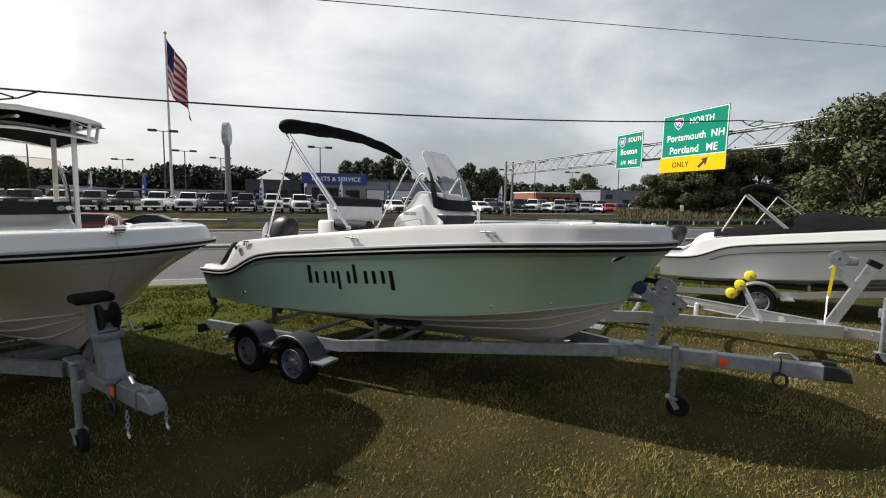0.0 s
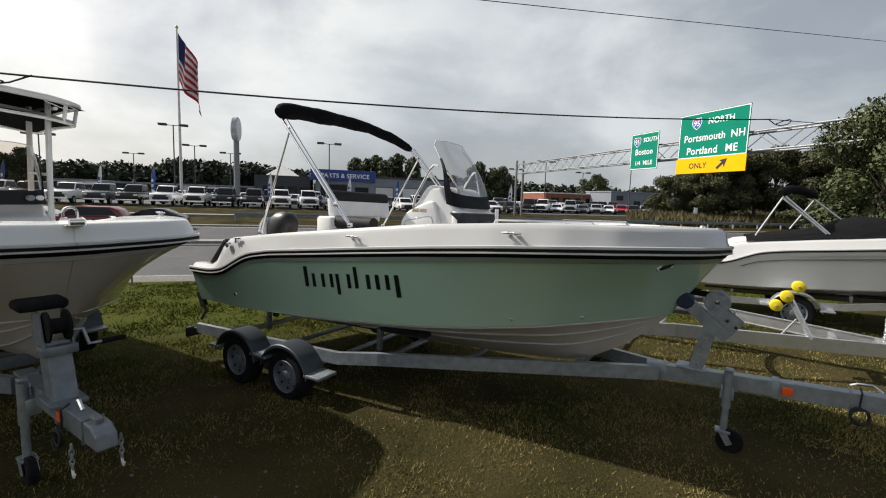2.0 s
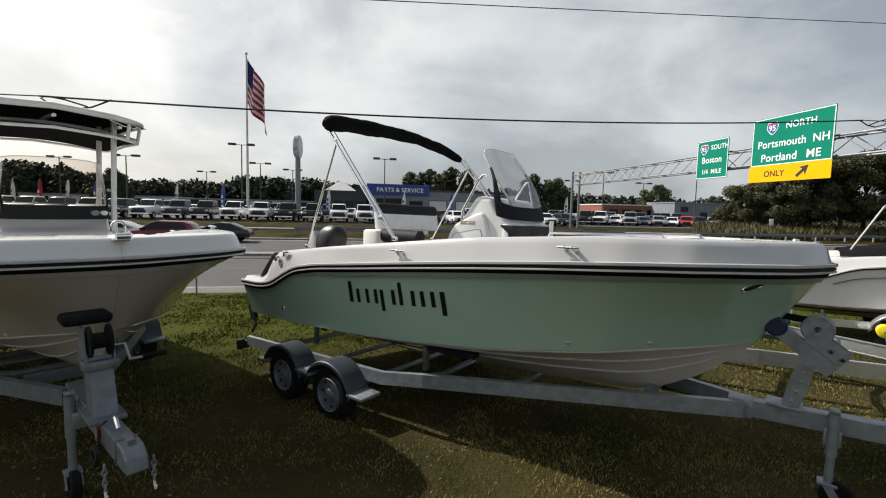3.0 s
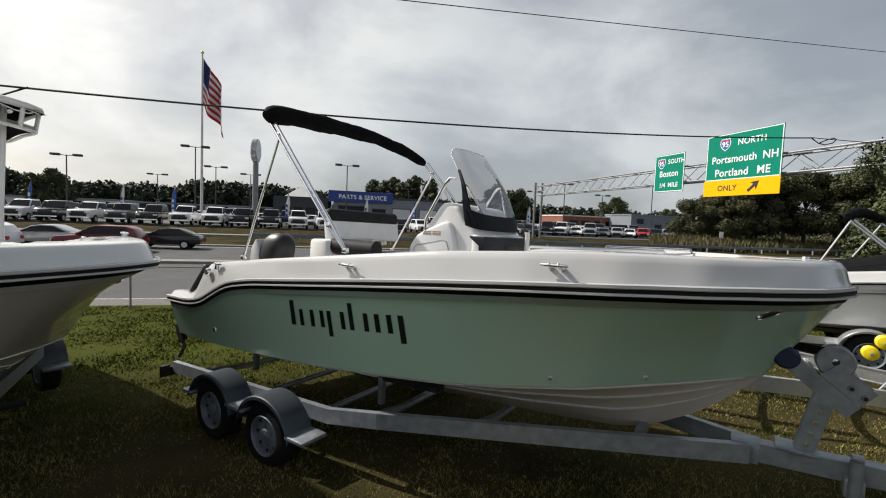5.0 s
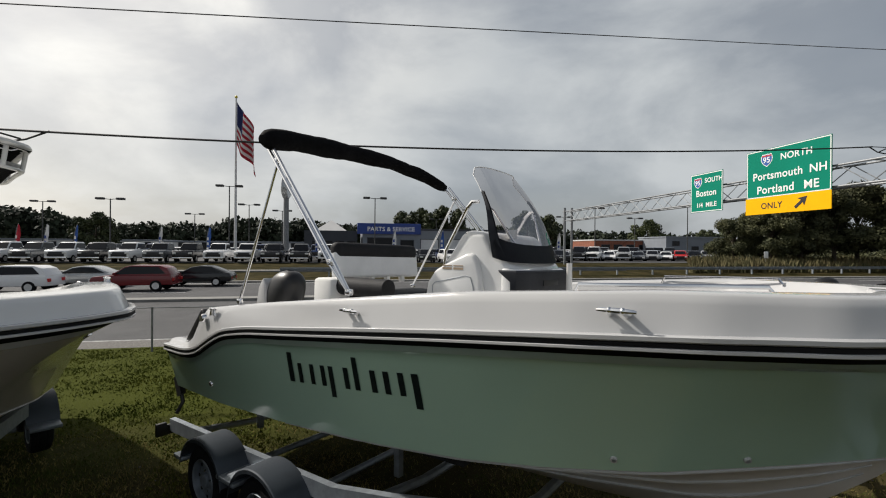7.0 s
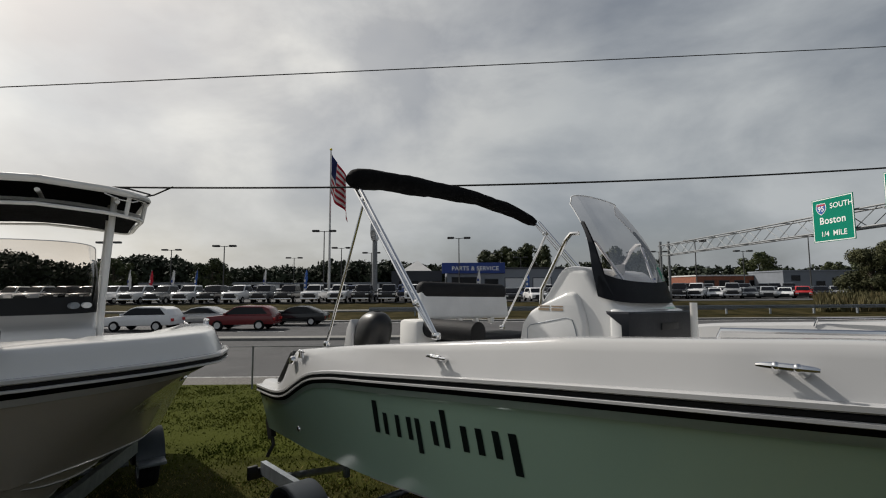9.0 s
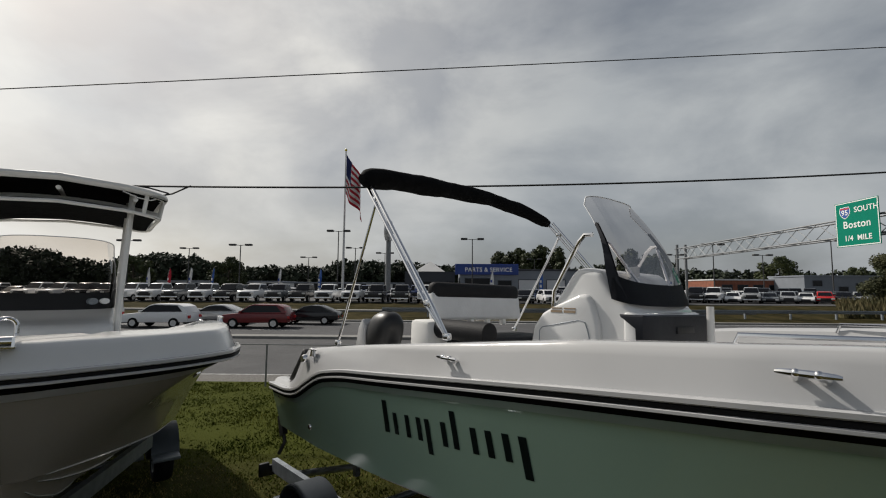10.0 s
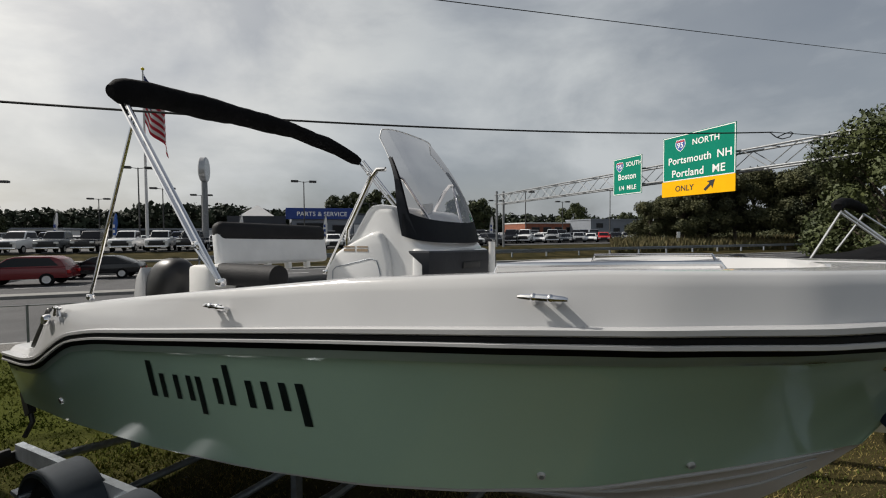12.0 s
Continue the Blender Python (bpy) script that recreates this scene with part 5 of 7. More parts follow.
part("seat", b, "dark_vinyl", boat2, "black vinyl seat cushion")
# T-top
tt = thing("boat_t_top", "white tube T-top with black canvas panels over the console", "boat top", LEFT_B)
FX, AX, HW, TZ2 = -2.33, -3.94, 0.80, 3.225


def tz(x, y):
    return TZ2 + 0.06 - 0.10 * (y / HW) ** 2 - 0.04 * ((x + 3.14) / 0.8) ** 2


def top_run(pts):
    return [(x, y, tz(x, y)) for x, y in pts]


rim = []
for k in range(40):
    a = 2 * math.pi * k / 40
    cx, cy = math.cos(a), math.sin(a)
    rim.append(((FX + AX) / 2 + (FX - AX) / 2 * math.copysign(abs(cx) ** 0.28, cx), HW * math.copysign(abs(cy) ** 0.28, cy)))
b = bm_new()
tube(b, top_run(rim), 0.036, 8, close=True)
part("rim_tube", b, "white_poly", tt, "white welded rim tube")
b = bm_new()
tube(b, [(x, y, z - 0.23) for x, y, z in top_run([(x * 0.985 - 0.055, y * 0.96) for x, y in rim])], 0.018, 8, close=True)
part("lower_rim_tube", b, "white_poly", tt)
for cy in (-0.55, 0.0, 0.55):
    b = bm_new()
    tube(b, [(x, y, tz(x, y) - 0.10) for x, y in [(FX - 0.03 + (AX - FX + 0.06) * i / 10, cy) for i in range(11)]], 0.02, 8)
    part("spreader_tube", b, "white_poly", tt)
for cx in (-2.69, -3.14, -3.59):
    b = bm_new()
    tube(b, [(cx, y, tz(cx, y) - 0.17) for y in np.linspace(-HW + 0.02, HW - 0.02, 13)], 0.02, 8)
    part("cross_tube", b, "white_poly", tt)
b = bm_new()
rows = [[(x, y, tz(x, y) - 0.03) for y in np.linspace(-HW, HW, 17)] for x in np.linspace(AX, FX, 13)]
grid(b, rows)
bmesh.ops.solidify(b, geom=b.faces[:], thickness=0.006)
bmesh.ops.recalc_face_normals(b, faces=b.faces)
part("canvas_panel", b, "canvas", tt, "black laced canvas")
b = bm_new()
grid(b, [[(x * 0.985 - 0.055, y * 0.95, tz(x, y) - 0.225) for y in np.linspace(-HW + 0.03, HW - 0.03, 13)] for x in np.linspace(AX + 0.06, FX - 0.05, 9)])
bmesh.ops.solidify(b, geom=b.faces[:], thickness=0.006)
bmesh.ops.recalc_face_normals(b, faces=b.faces)
part("underside_panel", b, "canvas", tt, "black canvas underside")
for k in (3, 8, 12, 17, 23, 28, 32, 37):
    x, y = rim[k]
    b = bm_new()
    cyl(b, (x, y, tz(x, y)), (x * 0.985 - 0.055, y * 0.96, tz(x, y) - 0.23), 0.018, None, 8)
    part("rim_strut", b, "white_poly", tt)
for k in range(40):
    x, y = rim[k]
    b = bm_new()
    cyl(b, (x * 0.995 - 0.02, y * 0.985, tz(x, y) - 0.03), (x, y, tz(x, y) + 0.03), 0.032, 0.034, 8)
    if k % 3 == 0:
        part("lacing", b, "white_poly", tt)
    else:
        b.free()
for sg in (-1, 1):
    for x0, x1 in ((-2.54, -2.55), (-3.22, -3.24)):
        b = bm_new()
        tube(b, [(x0 + 0.18, sg * 0.47, 1.30), (x0 + 0.12, sg * 0.48, 2.1), (x1, sg * 0.535, tz(x1, sg * 0.5) - 0.05)], 0.027, 10)
        part("leg", b, "white_poly", tt, "white tube leg")
    for z in (1.75, 2.05, 2.35):
        b = bm_new()
        tube(b, [(-2.39 - 0.09 * (z - 1.75), sg * 0.48, z), (-3.09, sg * 0.48, z + 0.03)], 0.016, 8)
        part("rung", b, "white_poly", tt)
b = bm_new()
tube(b, [(FX + 0.02, 0.45, tz(FX, 0.5) - 0.04), (FX + 0.08, 0.56, tz(FX, 0.5) - 0.10), (FX + 0.05, 0.66, tz(FX, 0.5) - 0.11), (FX, 0.70, tz(FX, 0.7) - 0.05)], 0.006, 6)
part("loose_lace", b, "white_poly", tt)
# frame and coupler metal carry the hull's shade in their base colour
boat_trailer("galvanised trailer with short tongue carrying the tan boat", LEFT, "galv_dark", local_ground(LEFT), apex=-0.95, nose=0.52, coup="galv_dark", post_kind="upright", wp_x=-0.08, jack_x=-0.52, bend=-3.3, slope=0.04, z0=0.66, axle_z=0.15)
for nx, ny in ((0.42, -0.10), (0.50, 0.12)):
    ch = thing("safety_chain", "short hanging safety chain with a white hook at its end", "chain", LEFT)
    for k in range(5):
        b = bm_new()
        mm = Matrix.Translation((nx, ny, 0.60 - 0.030 * k)) @ Matrix.Rotation(math.pi / 2 * (k % 2), 4, "Z")
        tube(b, [mm @ Vector((0.011 * math.cos(a), 0, 0.021 * math.sin(a))) for a in [2 * math.pi * j / 10 for j in range(10)]], 0.005, 5, close=True)
        part("link", b, "galv_dull", ch)
    b = bm_new()
    tube(b, [(nx, ny, 0.465), (nx + 0.005, ny, 0.44), (nx + 0.022, ny, 0.425), (nx + 0.030, ny, 0.445)], 0.008, 6)
    part("hook", b, "white_poly", ch, "white coated hook")
RAIL_B, CH_B = slim_rail, slim_chine

# the white boat under a black cover
RIGHT = Matrix.Translation((10.62, 8.30, -0.13)) @ Matrix.Rotation(ANG, 4, "Z")
boat3 = thing("motor_boat", "white runabout under a black mooring cover on trailer", "boat", RIGHT)
build_hull(boat3, "gel_bright", stripe2=False, top_mat="gel_bright")
for dz, hh in ((-0.16, 0.008),):
    b = bm_new()
    ribbon(b, rail_loop(-0.02, dz, x0=-5.0), hh, 0.012)
    part("hull_stripe", b, "charcoal", boat3, "thin dark stripe")
b = bm_new()
rows = []
for i in range(25):
    x = -4.95 + 4.6 * i / 24
    bb = RAIL_B(x) - 0.06
    crown = 0.10 + 0.24 * math.exp(-((x + 3.1) / 0.7) ** 2) + 0.10 * math.exp(-((x + 1.4) / 0.6) ** 2)
    rows.append([(x, bb * (j / 8 - 1), TOP_Z(x) + 0.01 + crown * (1 - abs(j / 8 - 1) ** 2.2) + 0.012 * math.sin(i * 1.3 + j)) for j in range(17)])
grid(b, rows)
part("mooring_cover", b, "canvas", boat3, "black canvas mooring cover")
outboard(boat3, -5.75, 1.5, "black_gel", "black_gel")
bim3 = thing("bimini_top", "black folded bimini on white bows over covered boat", "bimini", RIGHT)
for pts in ([(-4.81, -1.0, 1.70), (-4.43, -1.0, 2.48)], [(-4.45, -1.0, 2.46), (-3.73, -1.0, 1.80)], [(-4.40, -0.98, 2.48), (-3.68, -0.98, 1.80)], [(-4.1, 0.95, 1.80), (-3.72, 0.93, 2.47)], [(-3.74, 0.93, 2.48), (-3.0, 0.95, 1.85)]):
    b = bm_new()
    tube(b, pts, 0.018, 8)
    part("bow_tube", b, "alu", bim3)
b = bm_new()
tube(b, [(-4.48 + 0.76 * (k / 16) ** 1.3, -1.04 + 2.0 * k / 16, 2.54 + 0.10 * math.sin(math.pi * k / 16) + 0.006 * math.sin(k * 2.2)) for k in range(17)], [0.05] + [0.085 + 0.006 * math.sin(k * 1.9) for k in range(15)] + [0.05], 12)
part("boot", b, "canvas", bim3, "black canvas boot")
boat_trailer("bright aluminium trailer carrying the white boat", RIGHT, "alu", local_ground(RIGHT), axle_z=0.31, rad=0.33, wheels_x=(-4.1,), z0=0.73, fender_mat="alu")

# the empty aluminium trailer
EMPTY = Matrix.Translation((5.92, 5.99, 0)) @ Matrix.Rotation(ANG, 4, "Z")
tr3 = boat_trailer("empty aluminium boat trailer with yellow guide rollers", EMPTY, "alu", local_ground(EMPTY), slope=-0.015, z0=0.43, hb=0.165, axle_z=0.17, half=0.95, post_kind="none", jack_x=-0.05, jack_top=0.50)
b = bm_new()
beam(b, (-0.60, 0, 0.46), (-0.20, 0, 1.36), 0.08, 0.12, (1, 0, 0))
beam(b, (-0.36, 0, 1.06), (-0.62, 0, 1.32), 0.07, 0.09, (0, 0, 1))
box(b, (-0.70, -0.09, 0.50), (-0.48, 0.09, 0.525), 0.004)
part("tall_winch_post", b, "alu", tr3, "tall aluminium winch post with rubber top")
b = bm_new()
beam(b, (-0.205, 0, 1.35), (-0.17, 0, 1.42), 0.10, 0.14, (1, 0, 0))
part("post_pad", b, "rubber", tr3)
b = bm_new()
box(b, (-0.55, -0.07, 1.35), (-0.36, 0.07, 1.46), 0.015)
lathe(b, [(0.02, -0.075), (0.10, -0.075), (0.10, -0.06), (0.05, -0.055), (0.05, 0.055), (0.10, 0.06), (0.10, 0.075), (0.02, 0.075)], Matrix.Translation((-0.56, 0, 1.43)), 20)
part("upper_winch", b, "galv", tr3)
chain = thing("safety_chain", "galvanised chain hanging from the winch post", "chain", EMPTY)
for k in range(14):
    b = bm_new()
    mm = Matrix.Translation((-0.64 + 0.002 * math.sin(k), -0.05, 0.90 - 0.027 * k)) @ Matrix.Rotation(math.pi / 2 * (k % 2), 4, "Z")
    tube(b, [mm @ Vector((0.010 * math.cos(a), 0, 0.019 * math.sin(a))) for a in [2 * math.pi * j / 10 for j in range(10)]], 0.0045, 5, close=True)
    part("link", b, "chrome", chain)
b = bm_new()
beam(b, (-0.60, -0.05, 1.36), (-0.63, -0.05, 0.91), 0.006, 0.035, (1, 0, 0))
part("winch_strap", b, "yellow", tr3, "yellow webbing strap")
b = bm_new()
beam(b, (-1.38, -0.42, 0.50), (-1.62, -0.30, 0.97), 0.06, 0.045)
beam(b, (-1.70, -0.42, 0.48), (-1.54, -0.36, 0.72), 0.02, 0.02)
part("guide_arm", b, "alu", tr3)
for k, (gx, gzz) in enumerate(((-1.76, 0.86), (-1.66, 0.99), (-1.55, 1.13))):
    b = bm_new()
    lathe(b, [(0.001, -0.085), (0.035, -0.085), (0.075, -0.07), (0.082, -0.05), (0.055, -0.015), (0.055, 0.015), (0.082, 0.05), (0.075, 0.07), (0.035, 0.085), (0.001, 0.085)], Matrix.Translation((gx, -0.30, gzz)) @ Matrix.Scale(0.88, 4), 20)
    roll = part("guide_roller", b, "yellow", tr3, "yellow plastic keel roller")
    b = bm_new()
    cyl(b, (gx, -0.40, gzz), (gx, -0.20, gzz), 0.014, None, 10)
    part("roller_pin", b, "galv_dull", roll)
for k in range(7):
    b = bm_new()
    q = -2.62 + 0.075 * k
    hw = 0.95 * (-0.55 - q) / (-0.55 + 3.0) * 0.98 + 0.03
    beam(b, (q, -hw - 0.032, 0.44), (q + 0.045, -hw + 0.018 - 0.032, 0.44), 0.004, 0.055)
    part("mark_block", b, "decal_faint", tr3)

# ---- traffic gantry and signs ----
gd = Vector((-0.325, 0.9457, 0))
G0 = Vector((16.85, 28.2, 0))


def gp(k, off=0.0, z=0.0):
    """k metres along the gantry from the near edge of the big sign; off towards the viewer."""
    o = Vector((-0.9457, -0.325, 0))
    return G0 + gd * k + o * off + Vector((0, 0, z))


gan = thing("sign_gantry", "galvanised steel lattice gantry over the highway", "sign gantry")
for off, z in ((-0.25, 5.45), (-0.25, 6.55), (-1.15, 5.45), (-1.15, 6.55)):
    b = bm_new()
    cyl(b, gp(-9, off, z), gp(31.5, off, z), 0.06, None, 8)
    part("chord", b, "steel_pole", gan)
for k in range(27):
    a = -9 + k * 1.5
    for off in (-0.25, -1.15):
        b = bm_new()
        if k % 2:
            cyl(b, gp(a, off, 5.45), gp(a + 1.5, off, 6.55), 0.026, None, 6)
        else:
            cyl(b, gp(a, off, 6.55), gp(a + 1.5, off, 5.45), 0.026, None, 6)
        part("lattice_bar", b, "steel_pole", gan)
    b = bm_new()
    cyl(b, gp(a, -0.25, 6.55 if k % 2 else 5.45), gp(a, -1.15, 6.55 if k % 2 else 5.45), 0.03, None, 6)
    part("lattice_bar", b, "steel_pole", gan)
for kk in (31.0, -8.5):
    for off in (-0.25, -1.15):
        b = bm_new()
        cyl(b, gp(kk, off, FAR - 0.2), gp(kk, off, 7.0), 0.14, None, 10)
        part("gantry_leg", b, "steel_pole", gan)


def highway_sign(k0, k1, zb, zt, label, yellow=None):
    sg = thing("highway_sign", label, "road sign")
    a, c = gp(k1, 0.0, 0), gp(k0, 0.0, 0)
    ex = (c - a).normalized()
    wd = (c - a).length
    m = facing(a.x, a.y, zb, ex, (0, 0, 1))
    sg.matrix_world = m
    z0 = yellow or 0.0
    b = bm_new()
    box(b, (0, z0, -0.04), (wd, zt - zb, 0.0), 0.006)
    part("panel", b, "sign_green", sg, "green reflective panel", smooth=False)
    b = bm_new()
    h = zt - zb
    for p, q in (((0.03, z0 + 0.03), (wd - 0.03, z0 + 0.08)), ((0.03, h - 0.08), (wd - 0.03, h - 0.03)), ((0.03, z0 + 0.03), (0.08, h - 0.03)), ((wd - 0.08, z0 + 0.03), (wd - 0.03, h - 0.03))):
        box(b, (*p, 0.001), (*q, 0.006))
    part("border", b, "sign_white", sg, smooth=False)
    for fx in (0.12, 0.5, 0.88):
        b = bm_new()
        box(b, (wd * fx - 0.06, 0.1, -0.25), (wd * fx + 0.06, h - 0.1, -0.04))
        part("bracket", b, "steel_pole", sg, smooth=False)
    return sg, wd, h


def shield(sg, cx, cy, size):
    b = bm_new()
    s2 = size / 2
    half = [(0.0, -1.0), (0.45, -0.72), (0.80, -0.30), (0.92, 0.10), (0.86, 0.45), (0.70, 0.80), (0.35, 0.72), (0.0, 0.82)]
    for k, (mt, sc, z) in enumerate((("sign_white", 1.0, 0.006), ("sign_blue", 0.88, 0.012))):
        b = bm_new()
        ring = [(x * sc, y * sc) for x, y in half] + [(-x * sc, y * sc) for x, y in reversed(half[1:-1])]
        f = b.faces.new([b.verts.new((cx + x * s2, cy + y * s2, z)) for x, y in ring])
        bmesh.ops.recalc_face_normals(b, faces=[f])
        r = bmesh.ops.extrude_face_region(b, geom=[f])
        bmesh.ops.translate(b, vec=(0, 0, -0.004), verts=[e for e in r["geom"] if isinstance(e, bmesh.types.BMVert)])
        part("route_shield", b, mt, sg, smooth=False)
    b = bm_new()
    box(b, (cx - s2 * 0.74, cy + s2 * 0.42, 0.013), (cx + s2 * 0.74, cy + s2 * 0.62, 0.018))
    part("shield_band", b, "sign_red", sg, smooth=False)
    letters("digit", "95", size * 0.55, Matrix.Translation((cx, cy - s2 * 0.42, 0.016)), "sign_white", sg, align="CENTER")


sg, wd, h = highway_sign(0.15, 5.35, 4.30, 8.20, "green highway sign, Portsmouth and Portland, yellow exit panel", yellow=0.98)
shield(sg, wd * 0.27, h - 0.64, 0.86)
letters("letter", "NORTH", 0.52, Matrix.Translation((wd * 0.44, h - 0.80, 0.008)), "sign_white", sg)
letters("letter", "Portsmouth", 0.64, Matrix.Translation((wd * 0.395, h - 1.82, 0.008)) @ Matrix.Diagonal((0.98, 1, 1, 1)), "sign_white", sg, align="CENTER")
letters("letter", "NH", 0.64, Matrix.Translation((wd * 0.865, h - 1.82, 0.008)), "sign_white", sg, align="CENTER")
letters("letter", "Portland", 0.66, Matrix.Translation((wd * 0.375, h - 2.66, 0.008)), "sign_white", sg, align="CENTER")
letters("letter", "ME", 0.66, Matrix.Translation((wd * 0.795, h - 2.66, 0.008)), "sign_white", sg, align="CENTER")
b = bm_new()
box(b, (-0.06, 0.0, -0.03), (wd + 0.0, 1.0, 0.012), 0.004)
part("exit_panel", b, "sign_yellow", sg, "yellow exit-only panel", smooth=False)
letters("letter", "ONLY", 0.50, Matrix.Translation((wd * 0.20, 0.32, 0.016)), "ink", sg)
b = bm_new()
aw = Matrix.Translation((wd * 0.68, 0.5, 0.017)) @ Matrix.Rotation(radians(40), 4, "Z")
box(b, (-0.42, -0.085, 0), (0.16, 0.085, 0.004), 0, aw)
f = b.faces.new([b.verts.new(aw @ Vector(p)) for p in ((0.02, -0.30, 0.004), (0.50, 0.0, 0.004), (0.02, 0.30, 0.004), (0.14, 0.0, 0.004))])
part("arrow", b, "ink", sg, smooth=False)
sg, wd, h = highway_sign(7.25, 10.2, 4.80, 7.55, "smaller green highway sign to Boston on the gantry")
shield(sg, wd * 0.24, h - 0.62, 0.84)
letters("letter", "SOUTH", 0.46, Matrix.Translation((wd * 0.46, h - 0.70, 0.008)), "sign_white", sg)
letters("letter", "Boston", 0.62, Matrix.Translation((wd * 0.5, h - 1.62, 0.008)), "sign_white", sg, align="CENTER")
letters("letter", "1/4", 0.46, Matrix.Translation((wd * 0.30, h - 2.40, 0.008)), "sign_white", sg, align="CENTER")
letters("letter", "MILE", 0.46, Matrix.Translation((wd * 0.66, h - 2.40, 0.008)), "sign_white", sg, align="CENTER")

# ---- overhead cables ----
def cable(name, label, a, c, sag, rad, n=40):
    b = bm_new()
    a, c = Vector(a), Vector(c)
    tube(b, [a.lerp(c, i / n) - Vector((0, 0, sag * (1 - (2 * i / n - 1) ** 2))) for i in range(n + 1)], rad, 6)
    return tagged(put(name, b, "cable"), label, "cable")


KA, KB = Vector((-9.59, 9.13, 4.21)), Vector((11.26, 17.96, 5.33))
cdir = KB - KA
cable("overhead_cable", "black overhead utility cable strung across the road verge", KA, KB, 0.27, 0.020)
cable("overhead_cable", "thin black overhead cable continuing past the splice", KB, KB + cdir * 1.3, 0.10, 0.013)
cable("overhead_cable", "thin black overhead cable continuing past the splice", KA, KA - cdir * 1.3 + Vector((0, 0, 0.9)), 0.10, 0.013)
for K, sg_ in ((KA + cdir.normalized() * 1.15 - Vector((0, 0, 0.04)), 1), (KB, -1)):
    b = bm_new()
    e = cdir.normalized() * sg_
    tube(b, [K + e * 0.15, K - e * 0.22 - Vector((0, 0, 0.16)), K - e * 0.55 - Vector((0, 0, 0.21)), K - e * 0.95 - Vector((0, 0, 0.13)), K - e * 1.12 + Vector((0, 0, 0.0)), K - e * 1.0 + Vector((0, 0, 0.04)), K - e * 0.7 - Vector((0, 0, 0.02)), K - e * 0.3 - Vector((0, 0, 0.15))], 0.018, 6)
    tagged(put("cable_loop", b, "cable"), "loop of slack black cable tied at the splice", "cable")
UA, UB = (-22.9, 1.53, 4.37), (35.0, 30.55, 11.84)
cable("power_line", "thin dark power line high over the lawn", UA, UB, 0.10, 0.011)

# ---- lamps, flagpole, pylon ----
def lot_lamp(p, h, heads=2, label="tall dark lot lamp with two flat heads"):
    L = thing("street_lamp", label, "lamp post", Matrix.Translation(p), "lot lamps")
    h -= LOT
    b = bm_new()
    cyl(b, (0, 0, -0.3), (0, 0, h), 0.10, 0.07, 8)
    part("pole", b, "bronze_pole", L)
    b = bm_new()
    cyl(b, (0, 0, 0), (0, 0, 0.7), 0.3, 0.28, 10)
    part("footing", b, "concrete", L)
    for k in range(heads):
        sgn = 1 if k else -1
        d = RD * sgn
        b = bm_new()
        beam(b, (0, 0, h - 0.1), d * 0.8 + Vector((0, 0, h)), 0.08, 0.08)
        part("arm", b, "bronze_pole", L)
        b = bm_new()
        mm = Matrix.Translation(d * 1.25 + Vector((0, 0, h))) @ Matrix.Rotation(math.atan2(RD.y, RD.x), 4, "Z")
        box(b, (-0.5, -0.3, -0.14), (0.5, 0.3, 0.16), 0.06, mm)
        part("lamp_head", b, "bronze_pole", L)
    return L


def far_pt(px, q):
    """Point on the lot at bearing px (tangent from straight ahead) and distance q from the road line."""
    y = q / (0.943 - 0.333 * px)
    return Vector((0.15 + px * y, y, hz(q)))


for px, q, zt in ((-0.627, 70, 10.6), (-0.285, 71, 9.6), (-0.582, 84, 9.3), (-0.503, 92, 9.0), (-0.93, 72, 8.6), (-0.72, 100, 8.6), (0.182, 74, 9.3), (0.262, 86, 8.6), (0.362, 70, 9.6), (0.12, 92, 9.0), (-1.35, 70, 9.0), (-1.12, 88, 9.4), (0.05, 110, 9.0), (-0.15, 112, 9.3)):
    lot_lamp(far_pt(px, q), zt)
fp = far_pt(-0.613, 74)
flagp = thing("flagpole", "tall white flagpole on the car lot", "flagpole", Matrix.Translation(fp))
b = bm_new()
cyl(b, (0, 0, -0.2), (0, 0, 23.7), 0.22, 0.10, 10)
part("pole", b, "bldg_white", flagp)
b = bm_new()
bmesh.ops.create_icosphere(b, subdivisions=2, radius=0.22, matrix=Matrix.Translation((0, 0, 23.8)))
part("finial", b, "yellow", flagp)
flag = thing("flag", "large hanging flag with red and white stripes and blue canton", "flag", Matrix.Translation(fp))


def cloth(u, v):
    """u along the fly 0..1, v down the hoist 0..1; hangs in folds."""
    x = 0.15 + 3.3 * u * (0.8 + 0.2 * v) + 0.4 * math.sin(5 * u + 3 * v) * u
    y = 1.3 * math.sin(9 * u + 2.5 * v) * u
    z = 23.1 - 6.4 * v - 4.6 * u * (0.85 + 0.2 * v) - 0.3 * math.sin(7 * u)
    return (x, y, z)


for k in range(13):
    v0, v1 = k / 13, (k + 1) / 13
    u0 = 0.42 if k < 7 else 0.0
    b = bm_new()
    grid(b, [[cloth(u0 + (1 - u0) * i / 20, v0 + (v1 - v0) * j / 2) for j in range(3)] for i in range(21)])
    part("stripe", b, "flag_white" if k % 2 else "flag_red", flag)
b = bm_new()
grid(b, [[cloth(0.42 * i / 10, 7 / 13 * j / 10) for j in range(11)] for i in range(11)])
part("canton", b, "flag_blue", flag)
pp = far_pt(-0.488, 62)
pyl = thing("pylon_sign", "oval dealer pylon sign on a grey steel column", "pylon sign", Matrix.Translation(pp))
b = bm_new()
cyl(b, (0, 0, -0.2), (0, 0, 7.9), 0.36, 0.32, 14)
part("column", b, "steel_pole", pyl)
b = bm_new()
mm = Matrix.Translation((0, 0, 9.2)) @ Matrix.Rotation(radians(-78), 4, "Z")
